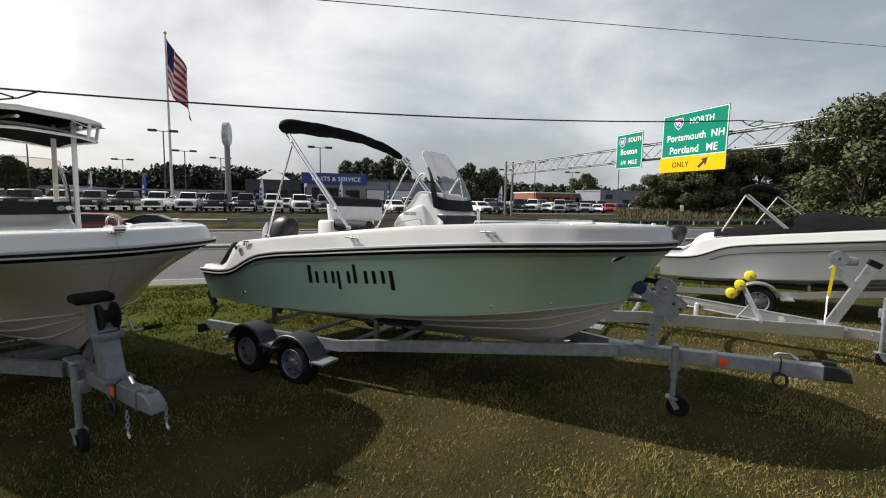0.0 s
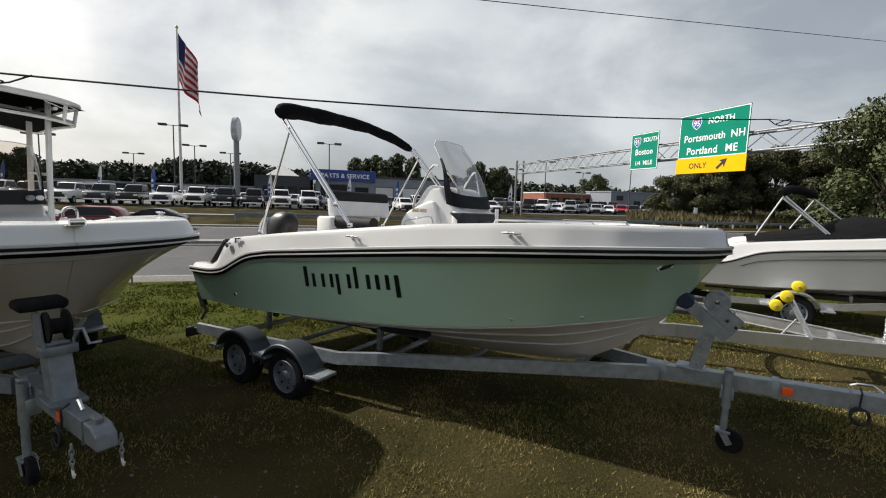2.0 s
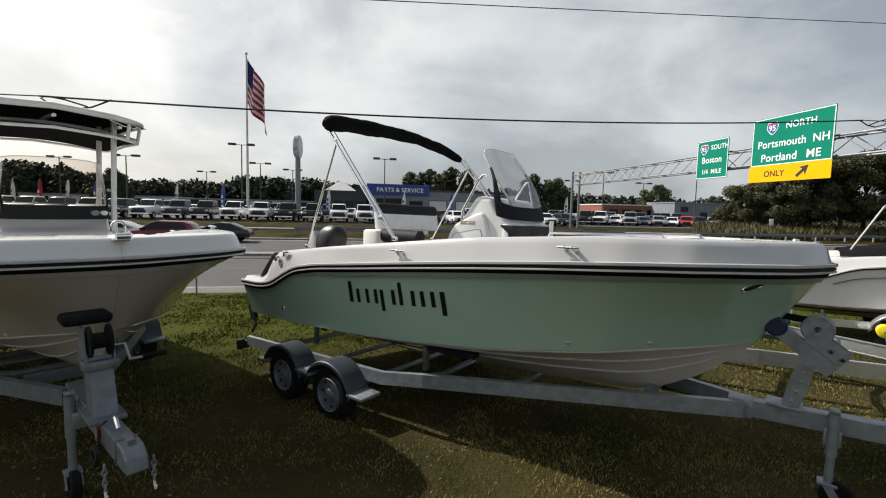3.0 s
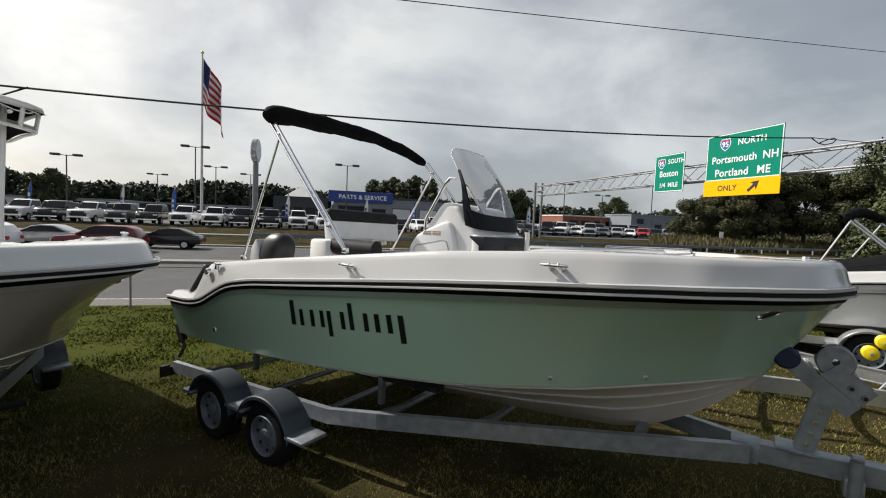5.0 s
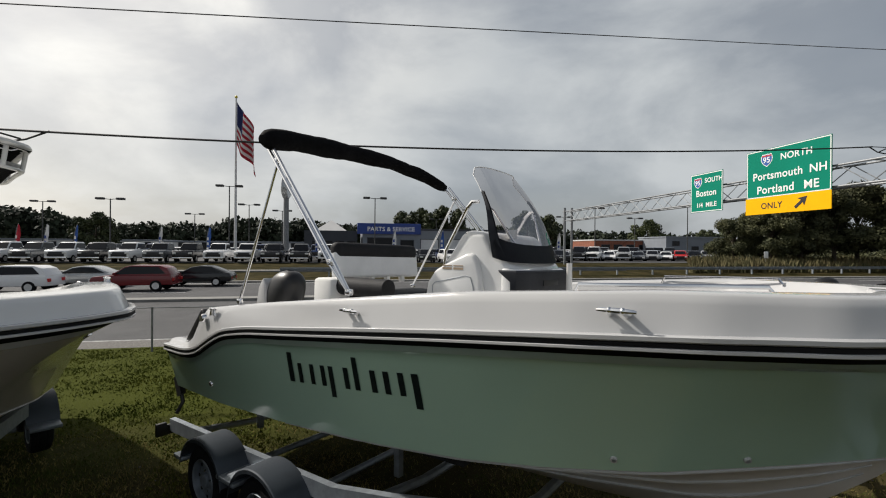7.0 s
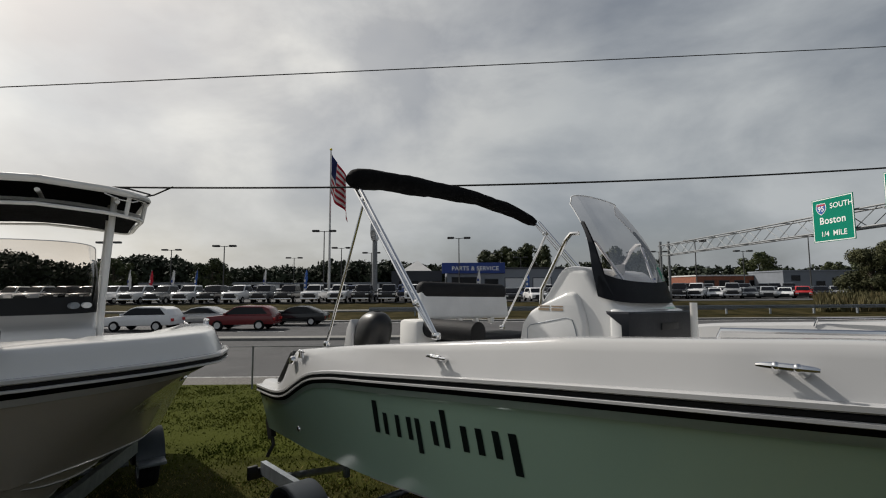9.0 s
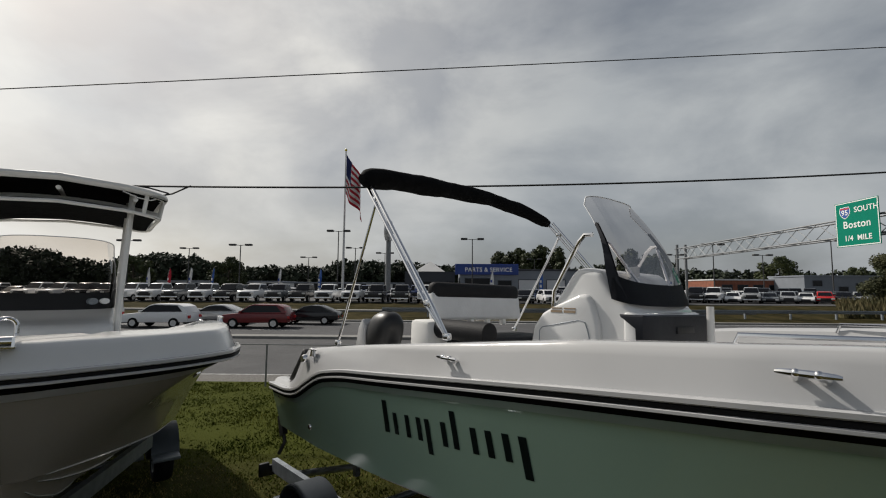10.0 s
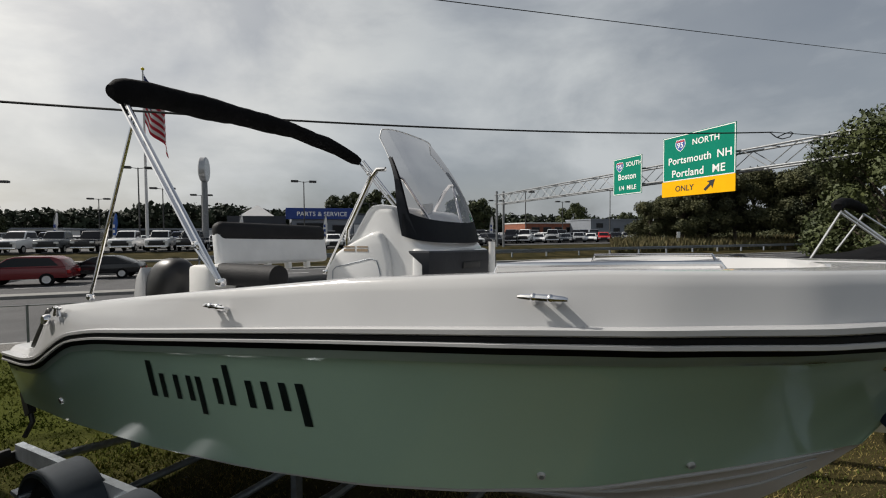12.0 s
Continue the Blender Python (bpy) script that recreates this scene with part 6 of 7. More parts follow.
lathe(b, [(0.001, -0.35), (1.15, -0.35), (1.25, -0.25), (1.25, 0.25), (1.15, 0.35), (0.001, 0.35)], mm @ Matrix.Diagonal((1.0, 1, 1.15, 1)), 32)
part("sign_head", b, "car_silver", pyl, "oval silver sign head")

# ---- buildings ----
ROT = Matrix.Rotation(math.atan2(RD.y, RD.x), 4, "Z")


def hall(name, label, p, length, depth, high, wall, bays=(), roof="bldg_dark", ang=0.0, sign=None):
    H = thing(name, label, "building", Matrix.Translation(p) @ ROT @ Matrix.Rotation(ang, 4, "Z"))
    b = bm_new()
    box(b, (0, 0, -0.3), (length, depth, high))
    part("wall", b, wall, H, smooth=False)
    b = bm_new()
    box(b, (-0.15, -0.15, high), (length + 0.15, depth + 0.15, high + 0.35), 0.03)
    part("parapet", b, roof, H, smooth=False)
    for x0, x1, z0, z1, mt in bays:
        b = bm_new()
        box(b, (x0, -0.06, z0), (x1, 0.2, z1))
        w = part("window" if mt == "window_dark" else "bay_door", b, mt, H, smooth=False)
        b = bm_new()
        for a0, a1, c0, c1 in ((x0 - 0.12, x1 + 0.12, z1, z1 + 0.14), (x0 - 0.12, x0, z0, z1), (x1, x1 + 0.12, z0, z1)):
            box(b, (a0, -0.10, c0), (a1, 0.1, c1))
        part("frame", b, "bldg_dark", w, smooth=False)
    return H


svc = hall("service_building", "grey service building with blue fascia and bay doors", far_pt(-0.315, 92), 30, 16, 5.2, "bldg_grey", [(1.0, 6.0, 0.0, 3.6, "window_dark"), (7.5, 10.0, 0.4, 3.2, "window_dark"), (11.5, 15.0, 0.0, 3.4, "door_white"), (17.0, 20.5, 0.0, 3.4, "door_white"), (22, 25.5, 0.0, 3.4, "door_white"), (26.5, 29.5, 0, 3.4, "window_dark")])
b = bm_new()
box(b, (-1.0, -0.5, 4.4), (11.4, 0.0, 6.5), 0.05)
fas = part("fascia", b, "bldg_blue", svc, "deep blue fascia board", smooth=False)
letters("letter", "PARTS & SERVICE", 1.15, facing(0.9, -0.53, 5.0, (1, 0, 0), (0, 0, 1)), "sign_white", svc)
b = bm_new()
box(b, (-11, 1.0, -0.3), (-1.0, 14, 5.0))
part("showroom_wall", b, "bldg_dark", svc, smooth=False)
b = bm_new()
vs = [b.verts.new(p) for p in ((-9, 0.9, 5.0), (-3, 0.9, 5.0), (-3, 7, 5.0), (-9, 7, 5.0))]
ap = b.verts.new((-6, 4, 7.2))
for i in range(4):
    b.faces.new((vs[i], vs[(i + 1) % 4], ap))
part("tent_roof", b, "bldg_white", svc, "white pyramid roof", smooth=False)
for k in range(4):
    b = bm_new()
    box(b, (-9.5 + 2.2 * k, 0.94, 0.5), (-7.9 + 2.2 * k, 1.1, 3.0))
    part("window", b, "window_dark", svc, smooth=False)
hall("warehouse", "long low white warehouse beyond the car lot", far_pt(-0.80, 118), 42, 14, 2.7, "bldg_white", [(3 + 5 * k, 6 + 5 * k, 0.8, 2.6, "window_dark") for k in range(7)], roof="bldg_grey")
hall("warehouse", "white flat-roofed shed behind the parked trucks", far_pt(-1.25, 125), 34, 12, 3.0, "bldg_white", [(3 + 5 * k, 6 + 5 * k, 0.8, 2.6, "window_dark") for k in range(6)], roof="bldg_grey")
hall("brick_building", "low brick building with white roof edge", far_pt(0.185, 120), 26, 14, 4.2, "brick", [(2 + 4 * k, 4.5 + 4 * k, 1.0, 3.0, "window_dark") for k in range(6)], roof="bldg_white")
hall("grey_building", "grey block building with dark openings", far_pt(0.325, 110), 19, 12, 5.0, "bldg_grey", [(2, 4, 2.8, 4.0, "window_dark"), (8, 10, 0, 2.6, "window_dark"), (12, 17, 0.6, 3.4, "window_dark")], roof="bldg_grey")

# ---- vehicles ----
def vehicle(name, label, cat, m, kind, paint, group=""):
    """Body from a side profile pulled across with rounded rims; x is the nose."""
    V = thing(name, label, cat, m, group)
    if kind == "pickup":
        L, W, r = 5.7, 1.98, 0.40
        low = [(2.85, 0.50), (2.88, 1.08), (2.75, 1.26), (1.35, 1.34), (-2.8, 1.34), (-2.85, 0.55)]
        cab = [(1.35, 1.32), (0.75, 2.02), (0.4, 2.10), (-0.75, 2.10), (-1.0, 1.32)]
        glassp = [(1.16, 1.40), (0.66, 1.96), (-0.70, 1.96), (-0.86, 1.40)]
        ax = (1.85, -1.75)
    elif kind == "suv":
        L, W, r = 4.6, 1.86, 0.35
        low = [(2.28, 0.35), (2.3, 0.75), (2.15, 0.92), (1.15, 1.02), (-2.2, 1.02), (-2.3, 0.4)]
        cab = [(1.2, 1.0), (0.45, 1.52), (0.1, 1.62), (-1.5, 1.60), (-1.9, 1.45), (-2.2, 1.0)]
        glassp = [(1.0, 1.06), (0.42, 1.47), (0.1, 1.54), (-1.45, 1.52), (-1.85, 1.10)]
        ax = (1.4, -1.35)
    elif kind == "van":
        L, W, r = 5.6, 2.05, 0.36
        low = [(2.75, 0.35), (2.8, 0.85), (2.6, 1.10), (1.9, 1.25), (-2.75, 1.25), (-2.8, 0.4)]
        cab = [(1.95, 1.20), (1.25, 1.95), (0.8, 2.12), (-2.6, 2.15), (-2.78, 1.9), (-2.78, 1.2)]
        glassp = [(1.75, 1.30), (1.20, 1.86), (0.45, 1.88), (0.45, 1.30)]
        ax = (1.75, -1.75)
    else:
        L, W, r = 4.6, 1.80, 0.33
        low = [(2.25, 0.32), (2.3, 0.60), (2.1, 0.78), (1.1, 0.92), (-2.1, 0.98), (-2.3, 0.75), (-2.28, 0.36)]
        cab = [(1.2, 0.90), (0.35, 1.36), (-0.2, 1.45), (-0.9, 1.42), (-2.0, 0.96)]
        glassp = [(1.0, 0.96), (0.33, 1.30), (-0.2, 1.38), (-0.9, 1.35), (-1.6, 1.0)]
        ax = (1.42, -1.30)
    b = bm_new()
    extrude_profile(b, low, -W / 2, W / 2, 0.07, 2)
    part("body", b, paint, V)
    b = bm_new()
    w2 = W / 2 - 0.10
    vs = {}
    for sgn in (-1, 1):
        vs[sgn] = [b.verts.new((x, sgn * (w2 - 0.16 * max(0, (z - 1.0))), z)) for x, z in cab]
    n = len(cab)
    fs = [b.faces.new(vs[-1]), b.faces.new(vs[1][::-1])]
    for i in range(n):
        j = (i + 1) % n
        fs.append(b.faces.new((vs[-1][i], vs[1][i], vs[1][j], vs[-1][j])))
    bmesh.ops.recalc_face_normals(b, faces=fs)
    bmesh.ops.bevel(b, geom=b.edges[:], offset=0.05, segments=2, affect="EDGES", profile=0.5)
    part("cabin", b, paint, V)
    for sgn in (-1, 1):
        b = bm_new()
        lo = [b.verts.new((x, sgn * (w2 - 0.16 * max(0, (z - 1.0)) + 0.012), z)) for x, z in glassp]
        b.faces.new(lo if sgn < 0 else lo[::-1])
        part("side_window", b, "window_dark", V, smooth=False)
    (xa, za), (xb, zb) = cab[0], cab[1]
    b = bm_new()
    d = Vector((xb - xa, 0, zb - za))
    nn = Vector((d.z, 0, -d.x)).normalized() * (0.03 if d.z > 0 else -0.03)
    q = [Vector((xa, 0, za)) + d * 0.10 + nn, Vector((xa, 0, za)) + d * 0.95 + nn]
    f = b.faces.new([b.verts.new((q[0].x, -w2 + 0.10, q[0].z)), b.verts.new((q[0].x, w2 - 0.10, q[0].z)), b.verts.new((q[1].x, w2 - 0.22, q[1].z)), b.verts.new((q[1].x, -w2 + 0.22, q[1].z))])
    part("windscreen", b, "window_dark", V, smooth=False)
    nx, nzv = low[1]
    b = bm_new()
    gw, gd = (0.36, 0.42) if kind == "pickup" else (0.30, 0.30)
    box(b, (nx - 0.12, -W * gw, nzv - gd), (nx + 0.05, W * gw, nzv + 0.04), 0.02)
    part("grille", b, "grille", V)
    b = bm_new()
    box(b, (nx - 0.10, -W / 2 + 0.05, low[0][1] - 0.06), (nx + 0.05, W / 2 - 0.05, low[0][1] + 0.10), 0.03)
    part("bumper", b, "grille" if kind != "pickup" else "chrome", V)
    for sgn in (-1, 1):
        b = bm_new()
        yy = sgn * (W / 2 - 0.24)
        box(b, (nx - 0.14, yy - 0.18, nzv - 0.16), (nx + 0.06, yy + 0.18, nzv + 0.02), 0.02)
        part("headlight", b, "lamp_glass", V)
        b = bm_new()
        tx = low[-1][0]
        box(b, (tx - 0.02, yy - 0.13, nzv - 0.1), (tx + 0.08, yy + 0.13, nzv + 0.1), 0.02)
        part("tail_light", b, "red", V)
        b = bm_new()
        box(b, (cab[0][0] - 0.35, sgn * (W / 2 + 0.04) - 0.1, cab[0][1] + 0.02), (cab[0][0] - 0.22, sgn * (W / 2 + 0.04) + 0.1, cab[0][1] + 0.18), 0.03)
        part("mirror", b, paint, V)
    for x in ax:
        for sgn in (-1, 1):
            b = bm_new()
            lathe(b, [(0.001, -0.11), (r * 0.62, -0.11), (r * 0.66, -0.12), (r * 0.95, -0.11), (r, -0.07), (r, 0.07), (r * 0.95, 0.11), (r * 0.62, 0.11), (0.001, 0.11)], Matrix.Translation((x, sgn * (W / 2 - 0.08), r)), 18)
            wh = part("wheel", b, "rubber", V)
            b = bm_new()
            lathe(b, [(r * 0.60, -0.122), (r * 0.4, -0.115), (r * 0.12, -0.125), (0.001, -0.125)], Matrix.Translation((x, sgn * (W / 2 - 0.08), r)) @ Matrix.Rotation(0 if sgn < 0 else math.pi, 4, "Z"), 14)
            part("hubcap", b, "alu", wh)
    if kind == "pickup":
        b = bm_new()
        box(b, (-2.75, -W / 2 + 0.14, 1.345), (-1.05, W / 2 - 0.14, 1.355))
        part("truck_bed", b, "grille", V, smooth=False)
    return V


def at(p, deg, z=None):
    return Matrix.Translation((p.x, p.y, p.z if z is None else z)) @ Matrix.Rotation(math.atan2(RD.y, RD.x) + radians(deg), 4, "Z")


PAINTS = ("car_white", "car_black", "car_grey", "car_silver", "car_bright_red", "car_blue")
WORD = {"car_white": "white", "car_black": "black", "car_grey": "dark grey", "car_silver": "silver", "car_bright_red": "red", "car_blue": "dark blue"}
protos = {}
rng = random.Random(7)


def park(kind, paint, p, deg, group):
    key = (kind, paint)
    nice = {"pickup": "pickup truck", "suv": "sport utility car", "sedan": "sedan car"}[kind]
    if key not in protos:
        protos[key] = vehicle({"pickup": "pickup_truck", "suv": "suv_car", "sedan": "sedan_car"}[kind], WORD[paint] + " " + nice + " parked on the asphalt dealer lot", "truck" if kind == "pickup" else "car", at(p, deg), kind, paint, group)
        return protos[key]
    return copy_thing(protos[key], at(p, deg))


front = ["white", "black", "black", "white", "white", "grey", "white", "black", "white", "grey", "black", "white"]
base_p = far_pt(-0.575, 56)
for row, (dq, sp) in enumerate(((0, 2.85), (8.5, 2.85), (18, 2.9), (28, 3.0))):
    for k in range(-21, 14):
        p = base_p + RD * (k * sp + (1.2 if row else 0)) + RQ * dq
        if row == 0:
            kind = "pickup" if -14 < k < 6 else "suv"
            paint = "car_" + front[k % len(front)]
        else:
            kind = rng.choice(("suv", "suv", "sedan", "pickup"))
            paint = rng.choice(PAINTS[:4] + ("car_white", "car_grey", "car_blue"))
        if rng.random() < (0.04 if row == 0 else 0.12):
            continue
        park(kind, paint, p, -90 + rng.uniform(-4, 4), "vehicles on the dealer lot")
rp = far_pt(0.07, 62)
for row in range(5):
    for k in range(0, 14):
        p = rp + RD * (k * 2.35 - 1) + RQ * (row * 5.6)
        kind = rng.choice(("suv", "sedan", "suv", "pickup"))
        paint = rng.choice(("car_white", "car_white", "car_black", "car_black", "car_grey", "car_silver"))
        if row == 0 and k == 10:
            kind, paint = "suv", "car_bright_red"
        park(kind, paint, p, 180 + 55 + rng.uniform(-4, 4), "vehicles on the dealer lot")
# cars waiting on the highway
vehicle("suv_car", "dark red sport utility car waiting on the road", "car", at(rq(-12.3, 34.2), 180, FAR), "suv", "car_red")
vehicle("sedan_car", "black hatchback sedan waiting behind the red car", "car", at(rq(-9.7, 37.6), 180, FAR), "sedan", "car_black")
van = vehicle("cargo_van", "white cargo van with grey side mark on the road", "van", at(rq(-25.5, 34.6), 180, FAR), "van", "car_white")
vehicle("sedan_car", "silver sedan waiting ahead of the red car", "car", at(rq(-16.9, 37.4), 180, FAR), "sedan", "car_silver")
vehicle("suv_car", "white sport utility car waiting on the road", "car", at(rq(-18.9, 33.9), 180, FAR), "suv", "car_white")
for k in range(5):
    b = bm_new()
    box(b, (-1.6 + 0.42 * k, 1.012, 1.45), (-1.28 + 0.42 * k, 1.03, 1.75), 0.0)
    part("mark_block", b, "car_grey", van, smooth=False)

# feather flags along the lot
for i, (px, q, mt) in enumerate(((-0.80, 63, "flag_white"), (-0.68, 64, "sign_blue"), (-0.42, 63, "flag_white"), (-0.245, 64, "flag_white"), (-0.14, 63, "sign_blue"), (0.105, 66, "flag_white"), (-1.02, 63, "sign_blue"), (-1.10, 62, "flag_white"), (-1.18, 63, "flag_red"), (-1.26, 62, "flag_white"))):
    p = far_pt(px, q)
    F = thing("feather_flag", "tall feather banner flag on a thin pole by the lot", "banner", Matrix.Translation(p), "feather flags")
    b = bm_new()
    tube(b, [(0, 0, 0), (0, 0, 2.4), (0.12, 0, 3.6), (0.4, 0, 4.2)], 0.03, 6)
    part("pole", b, "steel_pole", F)
    b = bm_new()
    rows = []
    for k in range(13):
        t = k / 12
        wv = 0.12 * math.sin(4 * t + i)
        xa = 0.02 + (0.36 * max(0, t - 0.6) / 0.4 if t > 0.6 else 0)
        rows.append([(xa, 0, 0.7 + 3.45 * t), (xa + 0.26 * (1 - 0.8 * max(0, t - 0.7) / 0.3), wv, 0.7 + 3.42 * t), (xa + 0.5 * (1 - 0.85 * max(0, t - 0.65) / 0.35), -wv, 0.62 + 3.4 * t)])
    grid(b, rows)
    part("banner", b, mt, F)
    for k in range(3):
        b = bm_new()
        box(b, (0.12, -0.14, 1.3 + 0.6 * k), (0.36, -0.13, 1.65 + 0.6 * k))
        part("mark_block", b, "bldg_blue" if mt == "flag_white" else "flag_white", F, smooth=False)

# small white road sign, guard rail, verge fence
p = far_pt(0.502, 48)
S = thing("small_road_sign", "small white sign on a post by the far verge", "road sign", Matrix.Translation(p))
b = bm_new()
cyl(b, (0, 0, -0.1), (0, 0, 2.0), 0.03, None, 8)
part("post", b, "steel_pole", S)
b = bm_new()
box(b, (-0.3, -0.05, 1.2), (0.3, -0.02, 2.0), 0.01, ROT)
part("plate", b, "sign_white", S)
R = thing("guard_rail", "weathered steel guard rail along the median", "guard rail", ROT.copy())
b = bm_new()
prof = [(0.0, 0.50), (0.05, 0.56), (0.05, 0.60), (0.0, 0.64), (0.05, 0.70), (0.05, 0.74), (0.0, 0.80)]
grid(b, [[(r, 43.0 - dy, hz(43) + z) for dy, z in prof] for r in (-5, 130)])
bmesh.ops.solidify(b, geom=b.faces[:], thickness=0.01)
part("rail", b, "galv_dull", R)
for k in range(34):
    b = bm_new()
    box(b, (-5 + 4 * k, 43.05, FAR - 0.2), (-4.88 + 4 * k, 43.2, hz(43) + 0.75))
    part("post", b, "galv_dull", R, smooth=False)
FN = thing("wire_fence", "low chain wire fence along the lawn's edge", "fence", ROT.copy())
for k in range(16):
    b = bm_new()
    cyl(b, (-22 + 3 * k, 14.6, hz(14.6) - 0.2), (-22 + 3 * k, 14.6, hz(14.6) + 1.12), 0.025, None, 8)
    part("post", b, "steel_pole", FN)
b = bm_new()
cyl(b, (-22, 14.6, hz(14.6) + 1.1), (23, 14.6, hz(14.6) + 1.1), 0.016, None, 6)
part("top_wire", b, "steel_pole", FN)

# ---- trees ----
def leaf_cloud(centres, n, size, seed, flat=0.6):
    """Many small leaf blades round the given clump centres (x, y, z, radius)."""
    r = np.random.RandomState(seed)
    wts = np.array([c[3] ** 2 for c in centres])
    idx = r.choice(len(centres), n, p=wts / wts.sum())
    c = np.array(centres)[idx]
    d = r.normal(size=(n, 3))
    d /= np.linalg.norm(d, axis=1)[:, None]
    rad = c[:, 3:4] * (0.55 + 0.5 * r.rand(n, 1))
    pos = c[:, :3] + d * rad * np.array([1, 1, 0.85])
    a = r.normal(size=(n, 3))
    a /= np.linalg.norm(a, axis=1)[:, None]
    e = np.cross(a, d + 0.3 * r.normal(size=(n, 3)))
    e /= np.linalg.norm(e, axis=1)[:, None] + 1e-9
    s = size * (0.6 + 0.8 * r.rand(n, 1))
    v = np.stack([pos - a * s, pos + e * s * flat, pos + a * s, pos - e * s * flat], 1).reshape(-1, 3)
    f = np.arange(4 * n).reshape(-1, 4)
    return v, f


def leaf_mesh(name, v, f, material):
    me = bpy.data.meshes.new(name)
    me.from_pydata(v.tolist(), [], f.tolist())
    me.materials.append(M[material])
    me.update()
    return new(name, me)


def tree(name, label, m, high, spread, n, size, seed, material, group=""):
    T = thing(name, label, "tree", m, group)
    r = random.Random(seed)
    b = bm_new()
    tube(b, [(0, 0, -0.3), (0.05, 0.02, high * 0.2), (0.1, -0.05, high * 0.45), (0.0, 0.05, high * 0.8)], [high * 0.03, high * 0.024, high * 0.017, high * 0.006], 9)
    centres = []
    for k in range(26):
        a = r.uniform(0, 6.283)
        h = high * r.uniform(0.22, 0.97)
        t = h / high
        reach = spread * (0.35 + 0.75 * math.sin(math.pi * min(1, max(0.05, 1.1 * t - 0.1))) ** 0.7) * r.uniform(0.35, 1.0)
        e = (math.cos(a) * reach, math.sin(a) * reach, h)
        tube(b, [(0.03, 0, h * 0.55), (e[0] * 0.5, e[1] * 0.5, h * 0.85), e], [high * 0.008, high * 0.005, high * 0.002], 5)
        centres.append((*e, spread * r.uniform(0.16, 0.42)))
    part("trunk", b, "bark", T)
    v, f = leaf_cloud(centres, n, size, seed)
    c = leaf_mesh("crown", v, f, material)
    c.parent = T
    tagged(c, "crown of small green leaves")
    return T


tA = tree("tree", "broad green leafy tree on the near verge", Matrix.Translation((20.8, 23.4, -0.6)), 7.6, 3.4, 26000, 0.10, 3, "leaf")
tB = tree("tree", "tall dark leafy tree on the far verge", Matrix.Translation((38, 67, 0.3)), 9.0, 4.2, 18000, 0.16, 5, "leaf_dark")
tC = tree("tree", "green roadside tree with open crown", Matrix.Translation(far_pt(0.045, 104)), 10.0, 4.6, 6000, 0.34, 9, "leaf")
for (x, y), sc, src in (((24.5, 22.5), 1.0, tA), ((27.5, 27.0), 0.95, tA), ((23.5, 18.5), 0.85, tA), ((30, 22), 1.05, tA), ((34, 66), 0.72, tB), ((42, 67), 1.0, tB), ((46, 69), 1.1, tB), ((50, 66), 1.1, tB), ((38.5, 68), 0.95, tB), ((54, 62), 1.15, tB), ((36, 74), 0.8, tB), ((49, 63), 1.0, tB), ((35.5, 69), 0.6, tB), ((60, 60), 1.1, tB), ((30.5, 68), 0.62, tB)):
    copy_thing(src, Matrix.Translation((x, y, -0.5 if y < 30 else 0.3)) @ Matrix.Rotation(x * 1.7, 4, "Z") @ Matrix.Scale(sc, 4))
for px, q, sc in ((0.085, 106, 0.95), (0.29, 135, 1.1), (0.40, 120, 0.75), (0.44, 112, 0.8), (-0.17, 130, 1.25), (-0.12, 128, 1.3), (-0.22, 135, 1.2), (-0.98, 112, 0.85), (-1.35, 116, 0.9)):
    p = far_pt(px, q)
    copy_thing(tC, Matrix.Translation(p) @ Matrix.Rotation(px * 9, 4, "Z") @ Matrix.Scale(sc, 4))
# far woods, one continuous mass
r = np.random.RandomState(11)
cent = []
for k in range(420):
    px = -2.2 + 3.4 * k / 420
    q = 165 + 26 * r.rand()
    p = far_pt(px, q)
    dist = math.hypot(p.x, p.y)
    hh = (9.5 + 3.2 * math.sin(px * 9) * 0.5 + 3.0 * r.rand()) * dist / 190 * (0.72 if px > 0.1 else 1.0)
    for j in range(3):
        cent.append((p.x + r.uniform(-3, 3), p.y + r.uniform(-3, 3), FAR + hh * (0.25 + 0.27 * j), hh * 0.30))
v, f = leaf_cloud(cent, 170000, 0.75, 4, 0.75)
tagged(leaf_mesh("far_woods", v, f, "leaf_far"), "dark continuous wood on the horizon", "woods", kind="stuff")
# scrub on the verge slope at the far side of the highway
cent = []
for k in range(160):
    px = 0.40 + 0.75 * k / 160
    for j in range(2):
        p = far_pt(px, 54 + 10 * r.rand())
        cent.append((p.x, p.y, -0.3 + 0.6 + 1.2 * r.rand(), 0.9 + 0.8 * r.rand()))
v, f = leaf_cloud(cent, 16000, 0.22, 6, 0.35)
tagged(leaf_mesh("scrub", v, f, "leaf_dark"), "low dark green scrub beneath the trees", "scrub", kind="stuff")
n = 14000
pxs, qv = 0.36 + 0.8 * r.rand(n), 44 + 9 * r.rand(n)
yy = qv / (0.943 - 0.333 * pxs)
base = np.stack([0.15 + pxs * yy, yy, np.array([hz(k) for k in qv])], 1)
hgt = 0.5 + 0.9 * r.rand(n)
lean = r.normal(size=(n, 3)) * 0.25
lean[:, 2] = 0
tip = base + lean + np.stack([np.zeros(n), np.zeros(n), hgt], 1)
sd = r.normal(size=(n, 3)) * 0.09
sd[:, 2] = 0
v = np.stack([base - sd, base + sd, tip], 1).reshape(-1, 3)
tagged(leaf_mesh("tall_grass", v, np.arange(3 * n).reshape(-1, 3), "tall_grass"), "tall dry golden grass on the verge", "grass", kind="stuff")

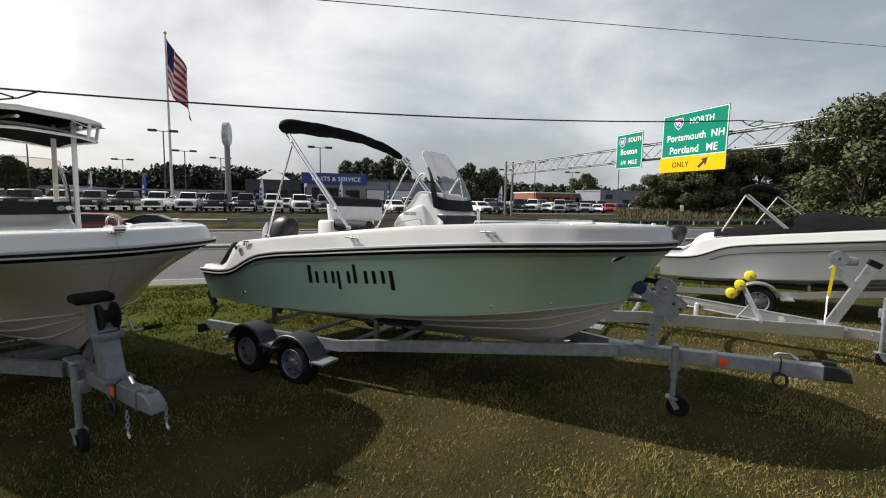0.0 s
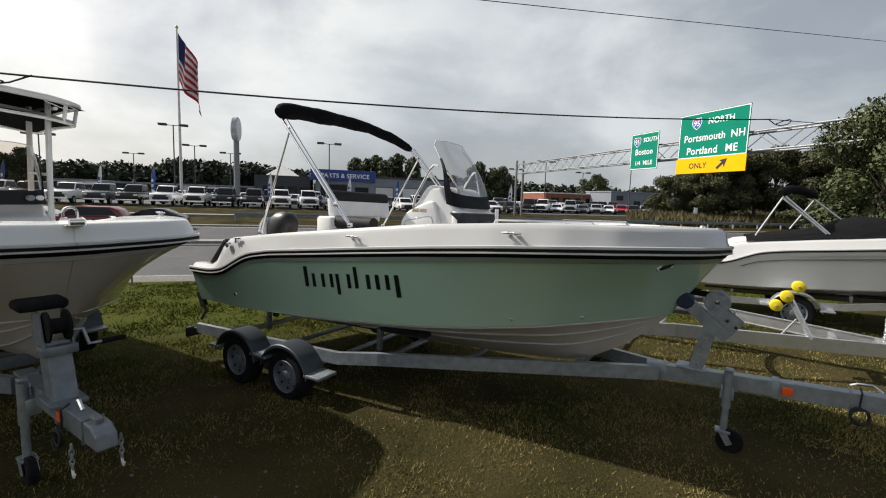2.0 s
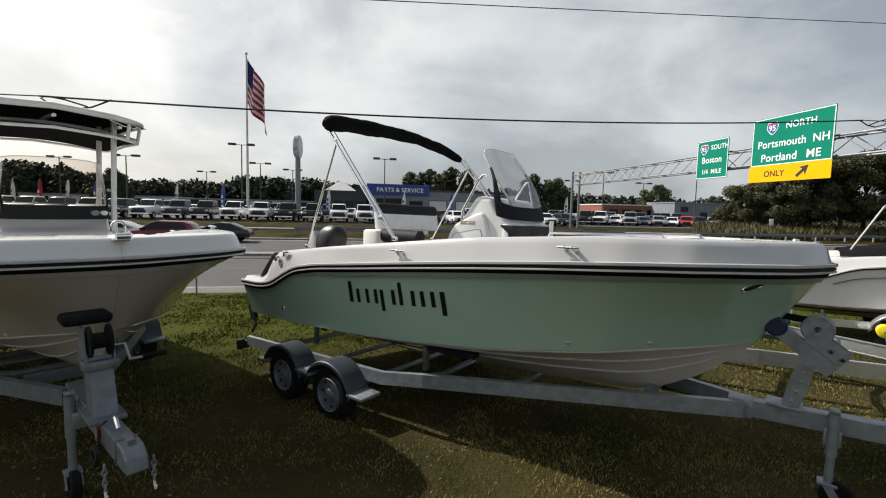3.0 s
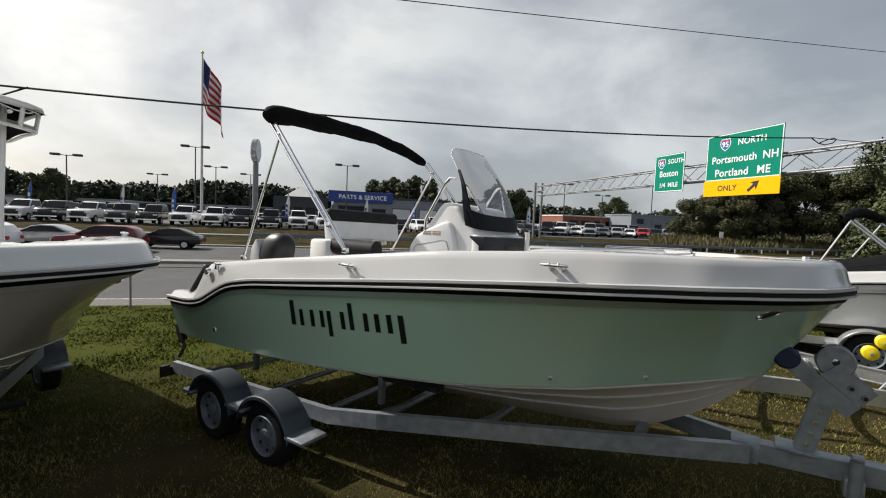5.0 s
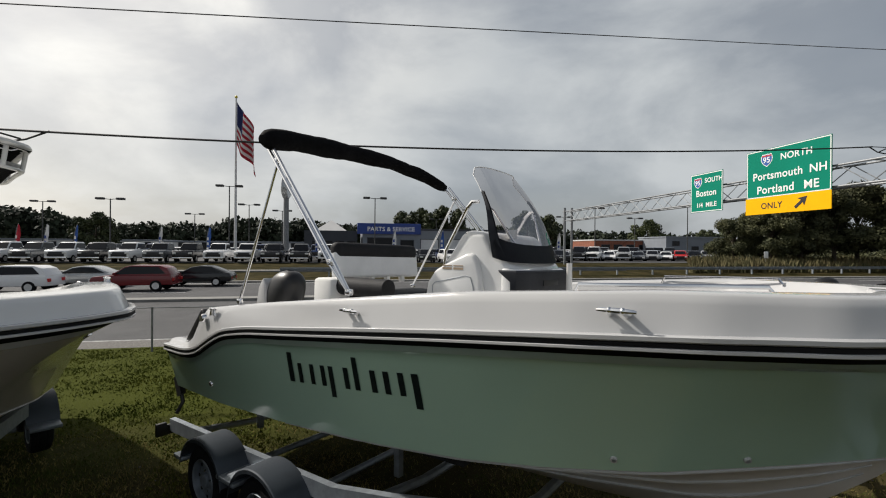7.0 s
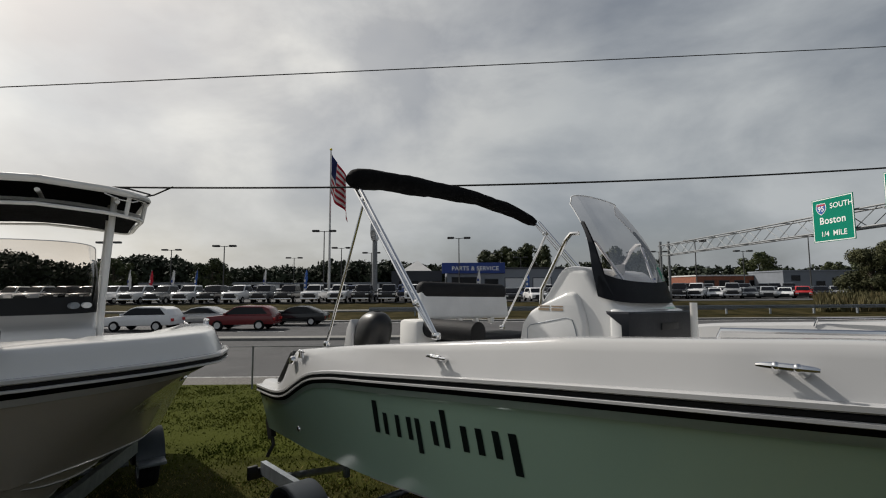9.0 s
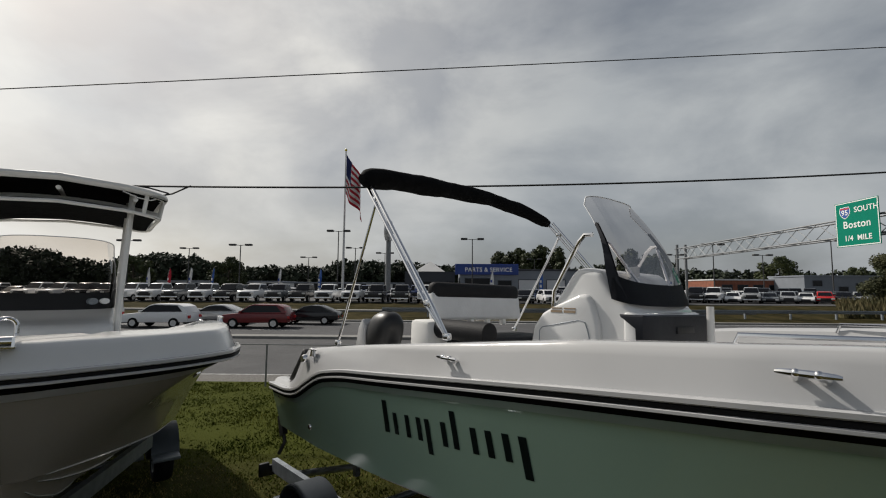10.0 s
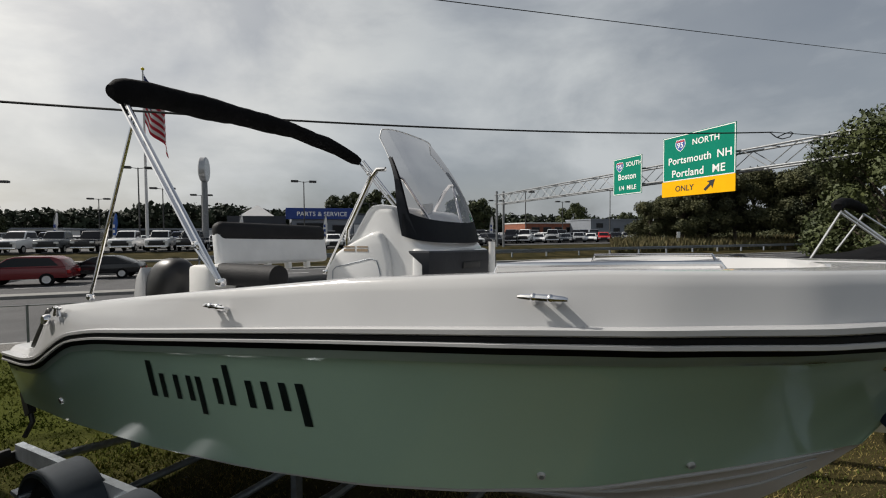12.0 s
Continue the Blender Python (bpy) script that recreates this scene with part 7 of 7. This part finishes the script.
# ---- lawn blades ----
def lawn(name, label, n, seed, r0, r1, q0, q1, wid, tall, material, power=1.3, sweep=136, aim=90):
    """Blades of a fan of lawn from radius r0 to r1, clipped to a band of distance from the road."""
    r = np.random.RandomState(seed)
    rad = r0 + (r1 - r0) * r.rand(n) ** power
    ang = radians(aim) + (r.rand(n) - 0.5) * radians(sweep)
    bx, by = rad * np.cos(ang), rad * np.sin(ang)
    qq = -0.333 * bx + 0.943 * by + 1.2 * np.sin(bx * 1.7) * np.sin(by * 1.3)
    keep = (qq < q1) & (qq > q0) & (-0.333 * bx + 0.943 * by < 15.4)
    bx, by, rad = bx[keep], by[keep], rad[keep]
    dens = np.array([noise.noise(Vector((x * 0.9, y * 0.9, 7.0))) + 0.6 * noise.noise(Vector((x * 3.1, y * 3.1, 2.0))) for x, y in zip(bx, by)])
    worn = np.exp(-((bx + 1.2) ** 2 + (by - 2.9) ** 2) / 1.9 ** 2)  # trodden bare earth by the trailer
    keep = r.rand(len(bx)) < np.clip(0.74 + dens * 0.9, 0.15, 1.0) * (1 - 0.8 * worn)
    bx, by, rad, dens = bx[keep], by[keep], rad[keep], dens[keep]
    n = len(bx)
    bz = np.array([(gz(x, y) if -0.333 * x + 0.943 * y < 7 else hz(-0.333 * x + 0.943 * y)) for x, y in zip(bx, by)])
    hgt = tall * (0.5 + r.rand(n)) * (1 + 0.5 * np.clip(dens, -0.5, 1))
    lean = r.normal(size=(n, 3)) * tall * 0.7
    lean[:, 2] = 0
    base = np.stack([bx, by, bz - 0.006], 1)
    tip = base + lean + np.stack([np.zeros(n), np.zeros(n), hgt], 1)
    sd = r.normal(size=(n, 3)) * (wid * (0.7 + 0.16 * rad))[:, None]
    sd[:, 2] = 0
    v = np.stack([base - sd, base + sd, tip], 1).reshape(-1, 3)
    tagged(leaf_mesh(name, v, np.arange(3 * n).reshape(-1, 3), material), label, "grass", kind="stuff")


lawn("grass", "short uneven dry and green grass blades", 760000, 21, 0.3, 13.0, -9.0, 8.6, 0.0017, 0.028, "blade", 1.3, 150)
lawn("grass", "short uneven dry and green grass blades", 260000, 22, 0.1, 9.0, -9.0, 8.6, 0.0030, 0.030, "blade", 0.8, 214, 270)
lawn("grass", "greener short grass towards the road", 330000, 23, 5.0, 20.0, 7.6, 16.0, 0.0036, 0.034, "blade_green", 1.0)

# loose pale stones in the worn lawn
r = np.random.RandomState(31)
n = 500
rad, ang = 2.2 + 6 * r.rand(n), radians(90) + (r.rand(n) - 0.5) * radians(120)
vs, fs = [], []
octa = np.array([(1, 0, 0), (0, 1, 0), (-1, 0, 0), (0, -1, 0), (0, 0, 0.7), (0, 0, -0.7)])
for i in range(n):
    x, y = rad[i] * math.cos(ang[i]), rad[i] * math.sin(ang[i])
    q = -0.333 * x + 0.943 * y
    c = np.array([x, y, (gz(x, y) if q < 7 else hz(q)) + 0.008])
    k = len(vs)
    vs += (octa * (0.006 + 0.012 * r.rand() ** 3) * (0.7 + 0.6 * r.rand(6, 1)) + c).tolist()
    fs += [(k + a, k + b2, k + 4) for a, b2 in ((0, 1), (1, 2), (2, 3), (3, 0))] + [(k + b2, k + a, k + 5) for a, b2 in ((0, 1), (1, 2), (2, 3), (3, 0))]
me = bpy.data.meshes.new("pebbles")
me.from_pydata(vs, [], fs)
me.materials.append(M["gravel"])
tagged(new("pebbles", me), "scattered small pale stones in the lawn", "stones", kind="stuff")
